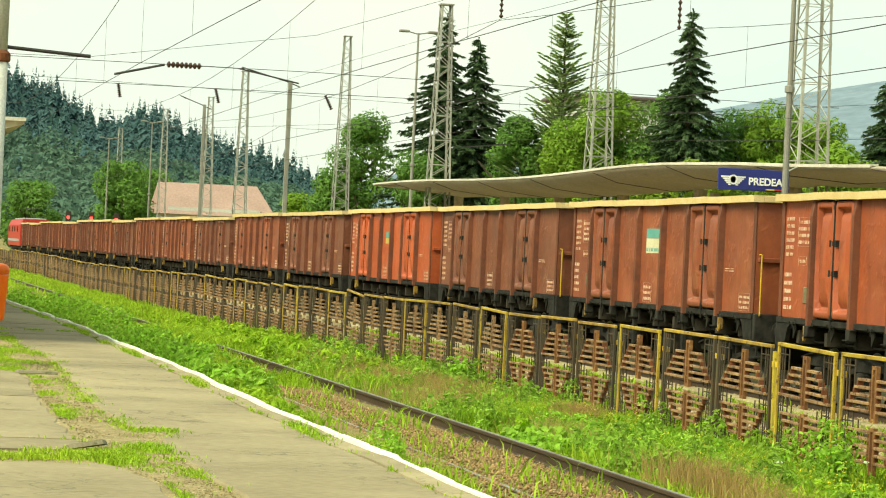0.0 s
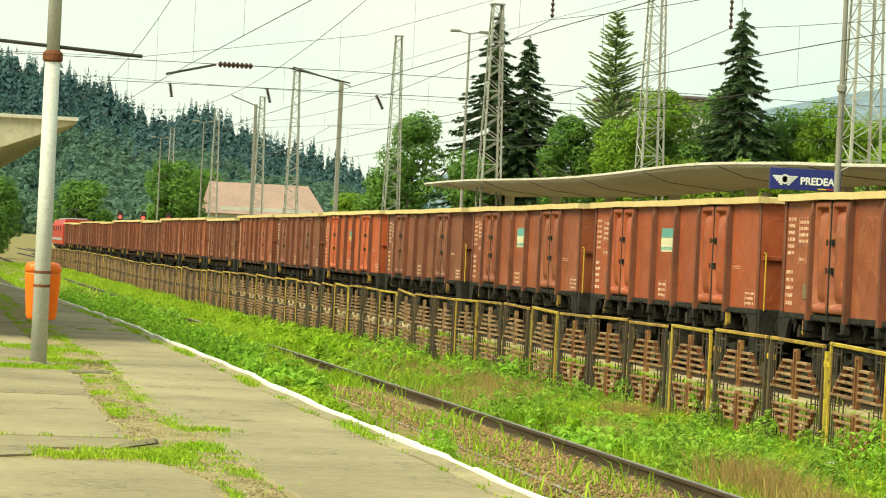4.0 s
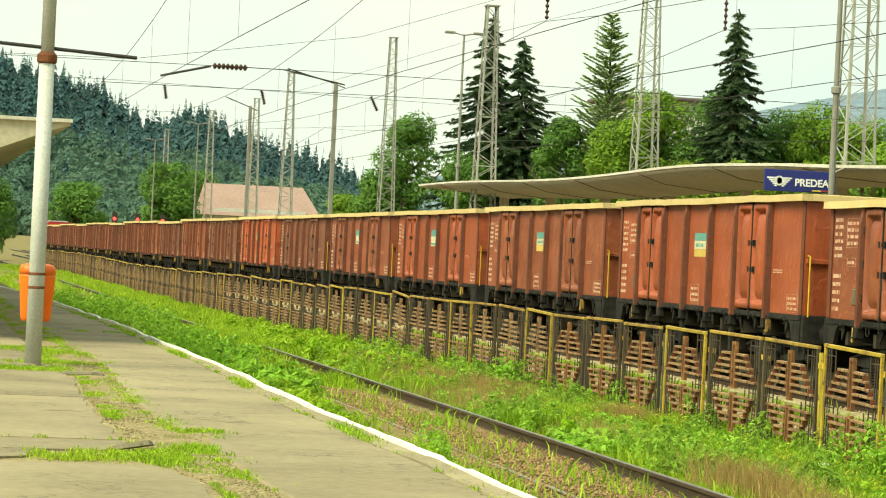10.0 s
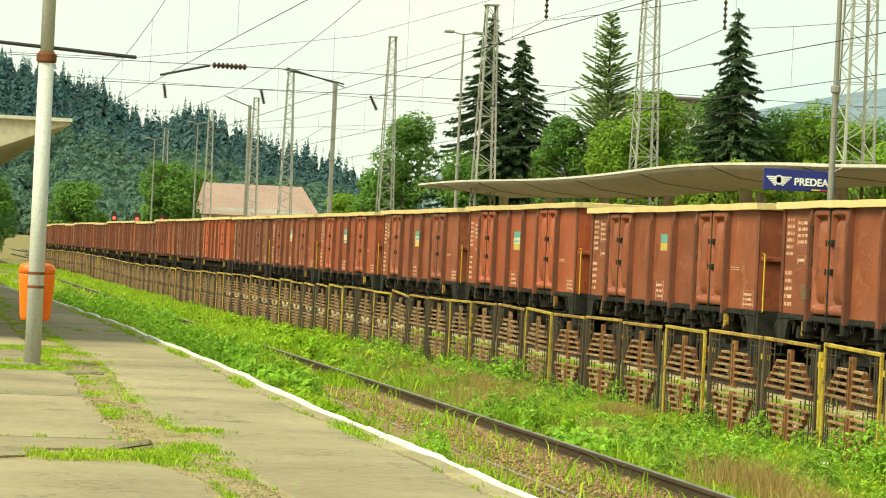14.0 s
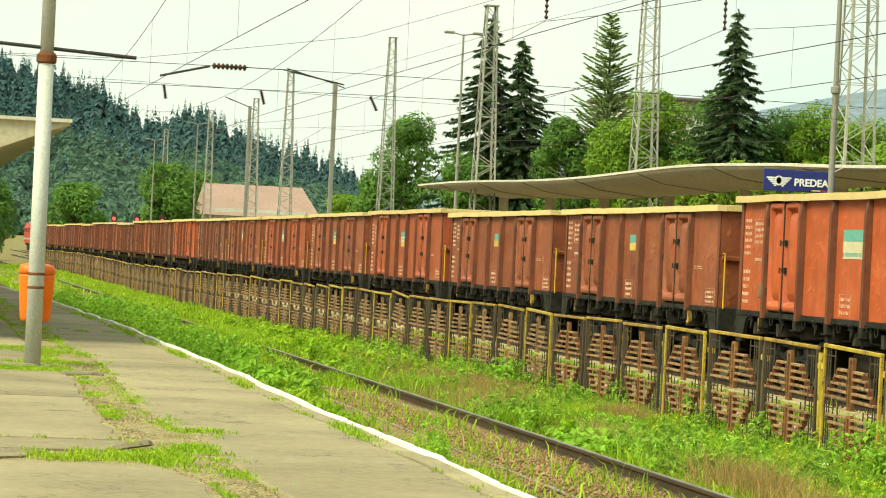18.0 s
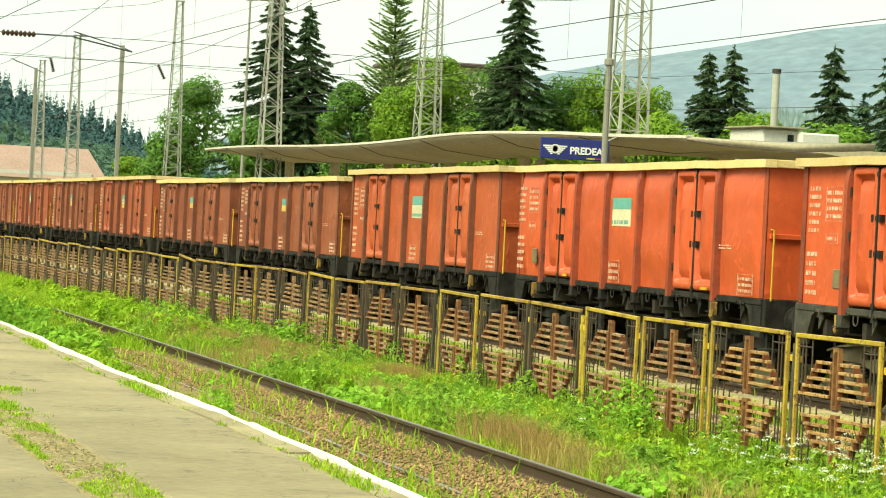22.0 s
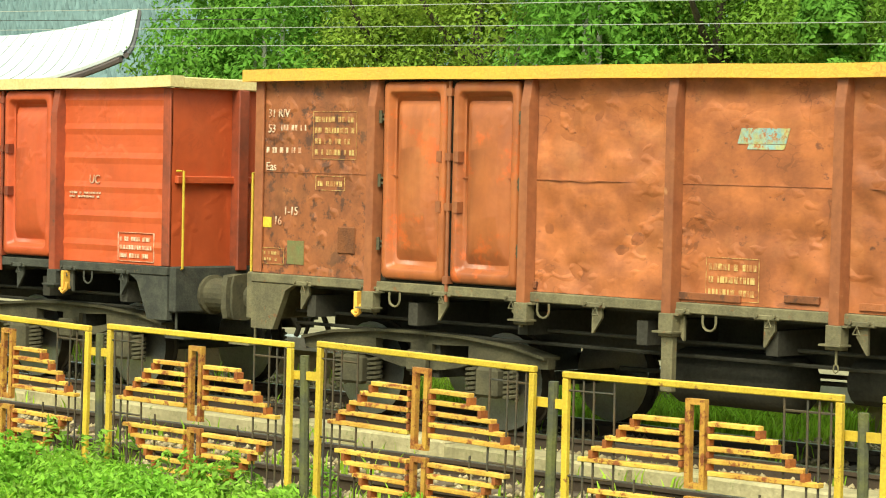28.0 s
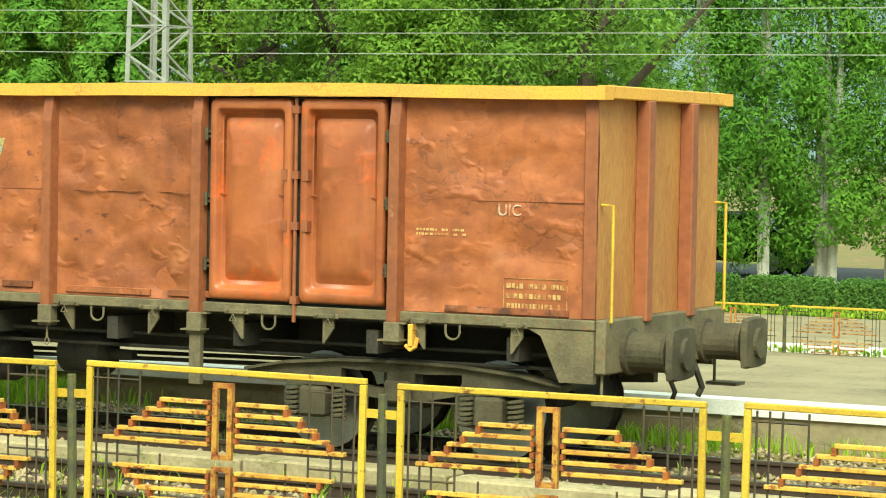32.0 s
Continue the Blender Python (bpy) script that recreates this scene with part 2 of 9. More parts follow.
M = {
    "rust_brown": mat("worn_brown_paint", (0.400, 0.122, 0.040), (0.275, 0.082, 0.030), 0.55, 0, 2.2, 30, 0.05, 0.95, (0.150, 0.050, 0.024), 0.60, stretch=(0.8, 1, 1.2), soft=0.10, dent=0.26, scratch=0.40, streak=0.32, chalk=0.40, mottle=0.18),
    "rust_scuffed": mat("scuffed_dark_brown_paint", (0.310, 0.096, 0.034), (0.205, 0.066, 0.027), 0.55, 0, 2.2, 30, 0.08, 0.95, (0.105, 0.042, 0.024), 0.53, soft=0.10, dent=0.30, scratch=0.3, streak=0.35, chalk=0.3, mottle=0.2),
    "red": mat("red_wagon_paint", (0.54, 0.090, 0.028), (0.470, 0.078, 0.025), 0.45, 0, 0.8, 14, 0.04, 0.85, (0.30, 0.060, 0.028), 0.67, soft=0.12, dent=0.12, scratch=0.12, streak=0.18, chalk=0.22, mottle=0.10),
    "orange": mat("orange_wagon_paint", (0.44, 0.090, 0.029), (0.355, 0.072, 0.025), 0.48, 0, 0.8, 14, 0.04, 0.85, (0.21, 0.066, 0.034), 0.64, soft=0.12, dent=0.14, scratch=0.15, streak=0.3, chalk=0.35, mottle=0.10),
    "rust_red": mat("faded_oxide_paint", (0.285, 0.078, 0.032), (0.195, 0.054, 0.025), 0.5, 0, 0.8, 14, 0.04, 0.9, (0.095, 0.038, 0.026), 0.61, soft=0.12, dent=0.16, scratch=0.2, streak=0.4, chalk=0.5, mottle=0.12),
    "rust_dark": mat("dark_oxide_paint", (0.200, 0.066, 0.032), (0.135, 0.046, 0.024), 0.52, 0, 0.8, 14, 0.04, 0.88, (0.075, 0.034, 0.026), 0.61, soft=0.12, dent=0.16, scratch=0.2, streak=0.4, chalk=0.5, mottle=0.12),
    "rim": mat("worn_yellow_rim_paint", (0.80, 0.41, 0.058), (0.68, 0.34, 0.07), 0.6, 0, 2.2, 40, 0.3, 0.7, (0.30, 0.12, 0.035), 0.66, scratch=0.3),
    "under": mat("dirty_frame_grey", (0.190, 0.152, 0.078), (0.110, 0.088, 0.048), 0.8, 0, 3.5, 40, 0.3, 0.95, (0.215, 0.092, 0.034), 0.60, soft=0.13, streak=0.5),
    "dark": mat("sooty_underframe", (0.058, 0.050, 0.038), (0.034, 0.030, 0.024), 0.95, 0, 2.0, 30, 0.3, 0.7, spec=0.05),
    "steel": mat("worn_wheel_steel", (0.040, 0.030, 0.020), (0.022, 0.017, 0.012), 0.9, 0, 4, 60, 0.1, spec=0.05),
    "railtop": mat("rail_steel", (0.075, 0.048, 0.030), (0.045, 0.030, 0.020), 0.6, 0.3, 2, 60, 0.15, 0.7),
    "railshine": mat("polished_rail_head", (0.45, 0.44, 0.42), (0.3, 0.28, 0.26), 0.28, 0.9, 2, 60, 0.05, 0.5),
    "yellow": mat("yellow_fence_paint", (0.60, 0.40, 0.04), (0.48, 0.28, 0.03), 0.55, 0, 4.0, 60, 0.25, 0.7, (0.20, 0.070, 0.02), 0.60),
    "slat": mat("rusty_yellow_slat_paint", (0.66, 0.42, 0.070), (0.50, 0.225, 0.034), 0.66, 0, 4.0, 60, 0.3, 0.9, (0.25, 0.068, 0.016), 0.535),
    "yellow_old": mat("rusted_fence_frame", (0.42, 0.27, 0.04), (0.16, 0.08, 0.03), 0.7, 0, 3.0, 60, 0.3, 0.9, (0.07, 0.04, 0.02), 0.56),
    "slat_old": mat("rusted_slats", (0.36, 0.22, 0.10), (0.17, 0.085, 0.04), 0.75, 0, 5.0, 60, 0.35, 0.9, (0.075, 0.035, 0.02), 0.53),
    "post_yellow": mat("mossy_yellow_post", (0.45, 0.33, 0.03), (0.17, 0.14, 0.03), 0.75, 0, 3.0, 60, 0.4, 0.8, (0.09, 0.07, 0.03), 0.58),
    "bogie": mat("dusty_bogie_steel", (0.105, 0.086, 0.048), (0.058, 0.048, 0.030), 0.8, 0, 3, 40, 0.3, 0.85, (0.16, 0.135, 0.085), 0.64, spec=0.2),
    # near-black sills and bogies: soot plus the deep shade under wagons put into colour
    "sooty": mat("sooty_shaded_sill_grey", (0.034, 0.032, 0.025), (0.012, 0.011, 0.010), 0.85, 0, 5, 40, 0.3, 0.9, (0.085, 0.075, 0.05), 0.64, spec=0.15),
    "loop": mat("rusty_loop_paint", (0.50, 0.26, 0.04), (0.32, 0.105, 0.02), 0.7, 0, 5.0, 60, 0.35, 0.9, (0.20, 0.052, 0.014), 0.52),
    "rim_pale": mat("pale_worn_rim_paint", (0.66, 0.50, 0.23), (0.55, 0.40, 0.16), 0.65, 0, 2.2, 40, 0.3, 0.7, (0.27, 0.15, 0.07), 0.66),
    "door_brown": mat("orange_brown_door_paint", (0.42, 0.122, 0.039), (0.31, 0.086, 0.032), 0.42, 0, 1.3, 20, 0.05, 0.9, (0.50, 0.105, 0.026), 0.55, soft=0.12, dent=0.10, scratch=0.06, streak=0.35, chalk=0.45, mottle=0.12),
    "post_brown": mat("dull_brown_stanchion_paint", (0.30, 0.098, 0.038), (0.22, 0.068, 0.03), 0.55, 0, 1.5, 14, 0.15, 0.8, (0.38, 0.16, 0.07), 0.62),
    "rust": mat("bare_rusty_iron", (0.20, 0.065, 0.02), (0.10, 0.035, 0.015), 0.8, 0.1, 6, 70, 0.4, 0.8, (0.32, 0.13, 0.03), 0.63),
    "fencebar": mat("dark_fence_bar", (0.05, 0.042, 0.03), (0.11, 0.06, 0.02), 0.7, 0.1, 5, 60, 0.2, 0.6),
    "postwood": mat("mossy_fence_post", (0.055, 0.05, 0.035), (0.14, 0.13, 0.03), 0.8, 0, 4, 60, 0.4, 0.7, (0.26, 0.19, 0.03), 0.64),
    "concrete": mat("platform_concrete", (0.295, 0.240, 0.135), (0.195, 0.156, 0.084), 0.85, 0, 0.55, 18, 0.3, 0.95, (0.125, 0.100, 0.055), 0.60, stretch=(0.8, 0.7, 1), soft=0.13, scratch=0.6, mottle=0.3),
    "kerb_white": mat("whitewashed_edge", (0.80, 0.78, 0.70), (0.62, 0.60, 0.50), 0.8, 0, 2, 30, 0.3, 0.6, (0.42, 0.40, 0.30), 0.66),
    "kerb": mat("old_kerb_concrete", (0.25, 0.215, 0.135), (0.16, 0.135, 0.08), 0.9, 0, 2, 30, 0.4, 0.8, (0.10, 0.105, 0.045), 0.58),
    "kerb_mossy": mat("mossy_kerb_concrete", (0.40, 0.32, 0.175), (0.27, 0.220, 0.110), 0.95, 0, 1.6, 24, 0.5, 0.9, (0.16, 0.165, 0.055), 0.56, soft=0.10, streak=0.4),
    "border": mat("pale_border_stone", (0.330, 0.270, 0.152), (0.235, 0.188, 0.105), 0.88, 0, 1.5, 24, 0.3, 0.9, (0.165, 0.145, 0.070), 0.60, scratch=0.3),
    "soil": mat("weedy_soil", (0.195, 0.130, 0.052), (0.14, 0.155, 0.028), 0.95, 0, 0.8, 12, 0.6, 0.85, (0.27, 0.185, 0.085), 0.55),
    "ballast": mat("brown_ballast", (0.290, 0.185, 0.080), (0.185, 0.115, 0.050), 0.95, 0, 2, 30, 0.8, 0.8, (0.43, 0.30, 0.145), 0.58, island=0.42),
    "ballast_pale": mat("dusty_ballast", (0.36, 0.275, 0.15), (0.24, 0.175, 0.09), 0.95, 0, 2, 30, 0.8, 0.8, (0.48, 0.38, 0.22), 0.58, island=0.42),
    "sleeper": mat("weathered_sleeper", (0.13, 0.09, 0.055), (0.08, 0.055, 0.035), 0.9, 0, 3, 40, 0.5, 0.7),
    "galv": mat("galvanised_lattice_steel", (0.36, 0.355, 0.30), (0.25, 0.245, 0.20), 0.6, 0.1, 3, 50, 0.1, 0.5, (0.20, 0.17, 0.12), 0.66),
    "grey_paint": mat("grey_pole_paint", (0.46, 0.465, 0.415), (0.37, 0.37, 0.32), 0.6, 0, 2, 40, 0.15, 0.5, (0.22, 0.13, 0.055), 0.70),
    "wire": mat("dark_wire", (0.05, 0.045, 0.04), None, 0.6, 0.3, 3, 50, 0),
    "insulator": mat("brown_insulator", (0.06, 0.03, 0.02), None, 0.3, 0, 3, 50, 0),
    "bin": mat("orange_bin_plastic", (0.85, 0.16, 0.012), (0.72, 0.12, 0.01), 0.4, 0, 2, 40, 0.05, 0.5),
    "canopy": mat("canopy_concrete", (0.52, 0.46, 0.32), (0.38, 0.33, 0.23), 0.85, 0, 0.35, 10, 0.2, 0.8, (0.27, 0.23, 0.16), 0.63, soft=0.2),
    "canopy_edge": mat("canopy_edge_sheet", (0.62, 0.58, 0.47), (0.45, 0.40, 0.30), 0.7, 0, 1, 20, 0.15, 0.6, (0.25, 0.18, 0.11), 0.66),
    "navy": mat("navy_sign_enamel", (0.022, 0.03, 0.17), (0.018, 0.026, 0.14), 0.4, 0, 2, 40, 0.0, 0.4),
    "white": mat("white_lettering", (0.80, 0.79, 0.74), (0.7, 0.69, 0.64), 0.5, 0, 3, 40, 0, 0.4),
    "worn_white": mat("worn_white_lettering", (0.62, 0.46, 0.33), (0.50, 0.22, 0.12), 0.6, 0, 14, 60, 0, 0.95, soft=0.05),
    "worn_yellow": mat("worn_yellow_lettering", (0.55, 0.36, 0.13), (0.36, 0.14, 0.05), 0.6, 0, 14, 60, 0, 0.95, soft=0.05),
    "sticker_teal": mat("teal_sticker", (0.10, 0.30, 0.26), (0.16, 0.34, 0.27), 0.5, 0, 5, 50, 0, 0.6, (0.30, 0.16, 0.08), 0.68),
    "sticker_cream": mat("cream_sticker", (0.60, 0.55, 0.36), (0.48, 0.42, 0.24), 0.5, 0, 5, 50, 0, 0.6, (0.36, 0.18, 0.08), 0.68),
    "sticker_yellow": mat("yellow_sticker", (0.60, 0.42, 0.10), (0.48, 0.32, 0.09), 0.5, 0, 5, 50, 0, 0.6, (0.36, 0.18, 0.08), 0.68),
    "sticker_blue": mat("worn_blue_sticker", (0.20, 0.36, 0.38), (0.42, 0.34, 0.10), 0.5, 0, 9, 50, 0, 0.9, (0.36, 0.13, 0.045), 0.52),
    "loco": mat("red_locomotive_paint", (0.50, 0.035, 0.025), (0.36, 0.03, 0.02), 0.4, 0, 1, 30, 0.05, 0.6),
    "loco_grey": mat("locomotive_grey", (0.35, 0.36, 0.35), (0.22, 0.22, 0.21), 0.5, 0, 1, 30, 0.05, 0.6),
    "bark": mat("bark", (0.10, 0.075, 0.05), (0.06, 0.045, 0.03), 0.9, 0, 4, 30, 0.6, 0.7),
    "lime_bark": mat("whitewashed_bark", (0.55, 0.52, 0.45), (0.42, 0.39, 0.32), 0.9, 0, 4, 30, 0.4, 0.6),
    "spruce": mat("spruce_needles", (0.055, 0.096, 0.042), (0.080, 0.130, 0.050), 0.8, 0, 0.5, 8, 0, 0.9, island=0.25, spec=0.15, thin=0.2),
    "leaf": mat("maple_leaves", (0.180, 0.304, 0.040), (0.232, 0.360, 0.048), 0.75, 0, 0.5, 8, 0, 0.9, island=0.2, spec=0.12, thin=0.45),
    "leaf_dark": mat("dark_foliage", (0.160, 0.285, 0.044), (0.210, 0.350, 0.054), 0.75, 0, 0.5, 8, 0, 0.9, island=0.2, spec=0.12, thin=0.45),
    "leaf_light": mat("light_foliage", (0.271, 0.361, 0.049), (0.213, 0.316, 0.043), 0.75, 0, 0.5, 8, 0, 0.9, island=0.2, spec=0.12, thin=0.45),
    "birch": mat("larch_foliage", (0.400, 0.500, 0.210), (0.320, 0.420, 0.170), 0.75, 0, 0.5, 8, 0, 0.9, island=0.22, spec=0.12, thin=0.5),
    "thuja": mat("thuja_foliage", (0.136, 0.289, 0.039), (0.187, 0.353, 0.048), 0.75, 0, 0.5, 8, 0, 0.9, island=0.2, spec=0.12, thin=0.45),
    "grass": mat("grass_blades", (0.260, 0.430, 0.030), (0.370, 0.490, 0.050), 0.7, 0, 0.45, 6, 0, 0.9, (0.36, 0.38, 0.08), 0.62, island=0.38, spec=0.15, thin=0.45),
    "grass_dry": mat("dry_grass_blades", (0.44, 0.35, 0.12), (0.33, 0.30, 0.085), 0.85, 0, 0.5, 6, 0, 0.9, island=0.25, spec=0.1, thin=0.4),
    "weed": mat("broad_weed_leaves", (0.225, 0.430, 0.040), (0.320, 0.500, 0.060), 0.6, 0, 0.8, 6, 0, 0.9, island=0.35, spec=0.2, thin=0.45),
    "weed_pale": mat("narrow_weed_leaves", (0.290, 0.440, 0.060), (0.220, 0.370, 0.050), 0.65, 0, 0.8, 6, 0, 0.9, island=0.4, spec=0.18, thin=0.45),
    "grass_red": mat("reddish_seed_grass", (0.42, 0.27, 0.11), (0.34, 0.26, 0.09), 0.85, 0, 0.5, 6, 0, 0.9, island=0.3, spec=0.1, thin=0.4),
    "petal_white": mat("white_umbels", (0.60, 0.64, 0.46), (0.48, 0.54, 0.34), 0.8, 0, 3, 30, 0, 0.5),
    "petal_yellow": mat("yellow_weed_flowers", (0.72, 0.62, 0.06), (0.6, 0.5, 0.05), 0.8, 0, 3, 30, 0, 0.5),
    # distance haze put into the base colours of far ridges and hill woods
    "ridge_far": mat("hazy_far_ridge", (0.175, 0.226, 0.262), (0.148, 0.196, 0.230), 1.0, 0, 0.004, 0.05, 0, 0.9, spec=0.0),
    "hazy_hill_spruce": mat("hazy_hill_spruce", (0.084, 0.150, 0.146), (0.062, 0.118, 0.120), 1.0, 0, 0.012, 0.3, 0, 0.9, island=0.10, spec=0.0, thin=0.25),
    "hill_leaf": mat("hazy_hill_broadleaf", (0.122, 0.200, 0.134), (0.092, 0.160, 0.116), 1.0, 0, 0.010, 0.6, 0, 0.95, island=0.06, spec=0.0, thin=0.35),
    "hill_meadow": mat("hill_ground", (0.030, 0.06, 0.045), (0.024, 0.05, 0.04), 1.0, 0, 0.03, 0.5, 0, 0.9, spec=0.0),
    "ridge_near": mat("hazy_near_ridge", (0.150, 0.200, 0.190), (0.125, 0.172, 0.165), 1.0, 0, 0.01, 0.08, 0, 0.9, island=0.15, spec=0.0),
    "roof_pink": mat("faded_red_roof_tiles", (0.31, 0.205, 0.165), (0.25, 0.165, 0.13), 0.9, 0, 0.4, 5, 0.2, 0.7),
    "plaster": mat("pale_plaster", (0.62, 0.60, 0.52), (0.5, 0.48, 0.4), 0.9, 0, 0.6, 10, 0.2, 0.6),
    "white_roof": mat("white_sheet_roof", (0.74, 0.75, 0.74), (0.62, 0.63, 0.62), 0.5, 0.1, 0.6, 12, 0.1, 0.6),
    "black_panel": mat("black_facade_panel", (0.010, 0.010, 0.012), (0.016, 0.016, 0.018), 0.6, 0, 0.8, 12, 0.05, 0.5, spec=0.2),
    "trimdark": mat("dark_roof_trim", (0.11, 0.08, 0.075), None, 0.6, 0, 1, 20, 0.1),
    "asphalt": mat("asphalt", (0.07, 0.07, 0.066), (0.05, 0.05, 0.047), 0.9, 0, 1, 40, 0.3),
    "car_black": mat("black_car_paint", (0.012, 0.012, 0.014), None, 0.2, 0, 1, 30, 0),
    "car_silver": mat("silver_car_paint", (0.42, 0.43, 0.44), None, 0.3, 0.4, 1, 30, 0),
    "maple": mat("deep_green_maple_leaves", (0.108, 0.215, 0.046), (0.165, 0.300, 0.058), 0.72, 0, 0.4, 8, 0, 0.9, island=0.25, spec=0.12, thin=0.42),
    "slat_mid": mat("weathered_tan_slats", (0.46, 0.29, 0.105), (0.28, 0.145, 0.050), 0.72, 0, 5.0, 60, 0.35, 0.9, (0.12, 0.042, 0.018), 0.51),
    "yellow_mid": mat("dull_yellow_fence_paint", (0.46, 0.32, 0.035), (0.28, 0.17, 0.03), 0.6, 0, 4.0, 60, 0.25, 0.85, (0.10, 0.048, 0.02), 0.56),
    "sandy": mat("sandy_gravel_and_moss", (0.320, 0.250, 0.115), (0.200, 0.155, 0.068), 0.95, 0, 5.0, 70, 1.0, 0.9, (0.44, 0.37, 0.21), 0.56, island=0.35, mottle=0.6),
    "sill_grey": mat("grimy_dark_sill", (0.078, 0.072, 0.054), (0.042, 0.039, 0.032), 0.85, 0, 4, 40, 0.3, 0.9, (0.15, 0.10, 0.052), 0.64, spec=0.2),
    "pole": mat("weathered_pole_steel", (0.25, 0.24, 0.195), (0.18, 0.17, 0.14), 0.6, 0, 2, 40, 0.1, 0.6),
    "roof_red": mat("brown_red_balcony_paint", (0.26, 0.085, 0.05), (0.19, 0.06, 0.04), 0.8, 0, 0.8, 12, 0.1, 0.6),
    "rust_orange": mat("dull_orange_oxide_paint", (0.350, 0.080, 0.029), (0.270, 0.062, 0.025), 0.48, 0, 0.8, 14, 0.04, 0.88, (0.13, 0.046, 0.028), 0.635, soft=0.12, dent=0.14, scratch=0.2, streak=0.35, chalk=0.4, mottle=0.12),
    # stanchion paints darkened: shade beside the posts put into their colour
    "red_post": mat("shaded_red_stanchion_paint", (0.30, 0.056, 0.022), (0.17, 0.040, 0.02), 0.55, 0, 1.5, 14, 0.15, 0.9, (0.11, 0.042, 0.026), 0.60),
    "oxide_post": mat("shaded_oxide_stanchion_paint", (0.165, 0.050, 0.022), (0.10, 0.034, 0.018), 0.6, 0, 1.5, 14, 0.15, 0.85, (0.07, 0.03, 0.02), 0.62),
    "worn_head": mat("dull_worn_rail_head", (0.30, 0.27, 0.22), (0.18, 0.14, 0.10), 0.4, 0.6, 2, 60, 0.05, 0.7),
    "loop_old": mat("brown_rusted_loops", (0.25, 0.115, 0.035), (0.14, 0.052, 0.019), 0.8, 0, 6, 60, 0.35, 0.9, (0.36, 0.22, 0.05), 0.58),
    "flag_yellow": mat("yellow_enamel", (0.70, 0.50, 0.05), None, 0.5, 0, 3, 40, 0),
    # bluer needles: distance haze mixed into the spruce colour
    "spruce_far": mat("hazy_spruce_needles", (0.055, 0.105, 0.078), (0.070, 0.130, 0.092), 0.9, 0, 0.3, 8, 0, 0.9, island=0.2, spec=0.1, thin=0.15),
    "sticker_orange": mat("orange_sticker", (0.62, 0.22, 0.05), (0.5, 0.15, 0.04), 0.5, 0, 5, 50, 0, 0.6, (0.45, 0.09, 0.03), 0.64),
    "weld": mat("orange_rust", (0.36, 0.105, 0.020), (0.20, 0.05, 0.014), 0.85, 0, 7, 70, 0.4, 0.85, (0.46, 0.22, 0.03), 0.64),
    "rubber": mat("black_rubber", (0.02, 0.02, 0.02), None, 0.8, 0, 3, 30, 0.1),
}


def glass_mat(name, tint, rough=0.05):
    m = bpy.data.materials.new(name)
    m.use_nodes = True
    b = m.node_tree.nodes["Principled BSDF"]
    b.inputs["Base Color"].default_value = (*tint, 1)
    b.inputs["Roughness"].default_value = rough
    b.inputs["Metallic"].default_value = 0.85
    return m


M["glass"] = glass_mat("reflective_facade_glass", (0.24, 0.28, 0.22), 0.004)
M["car_glass"] = glass_mat("dark_car_glass", (0.05, 0.055, 0.06))


def glow(name, colour, strength):
    m = bpy.data.materials.new(name)
    m.use_nodes = True
    b = m.node_tree.nodes["Principled BSDF"]
    b.inputs["Emission Color"].default_value = (*colour, 1)
    b.inputs["Emission Strength"].default_value = strength
    b.inputs["Base Color"].default_value = (*colour, 1)
    return m


M["signal_red"] = glow("red_signal_lamp", (1.0, 0.03, 0.03), 4.0)
M["headlight"] = glow("locomotive_headlight", (1.0, 0.9, 0.7), 3.0)


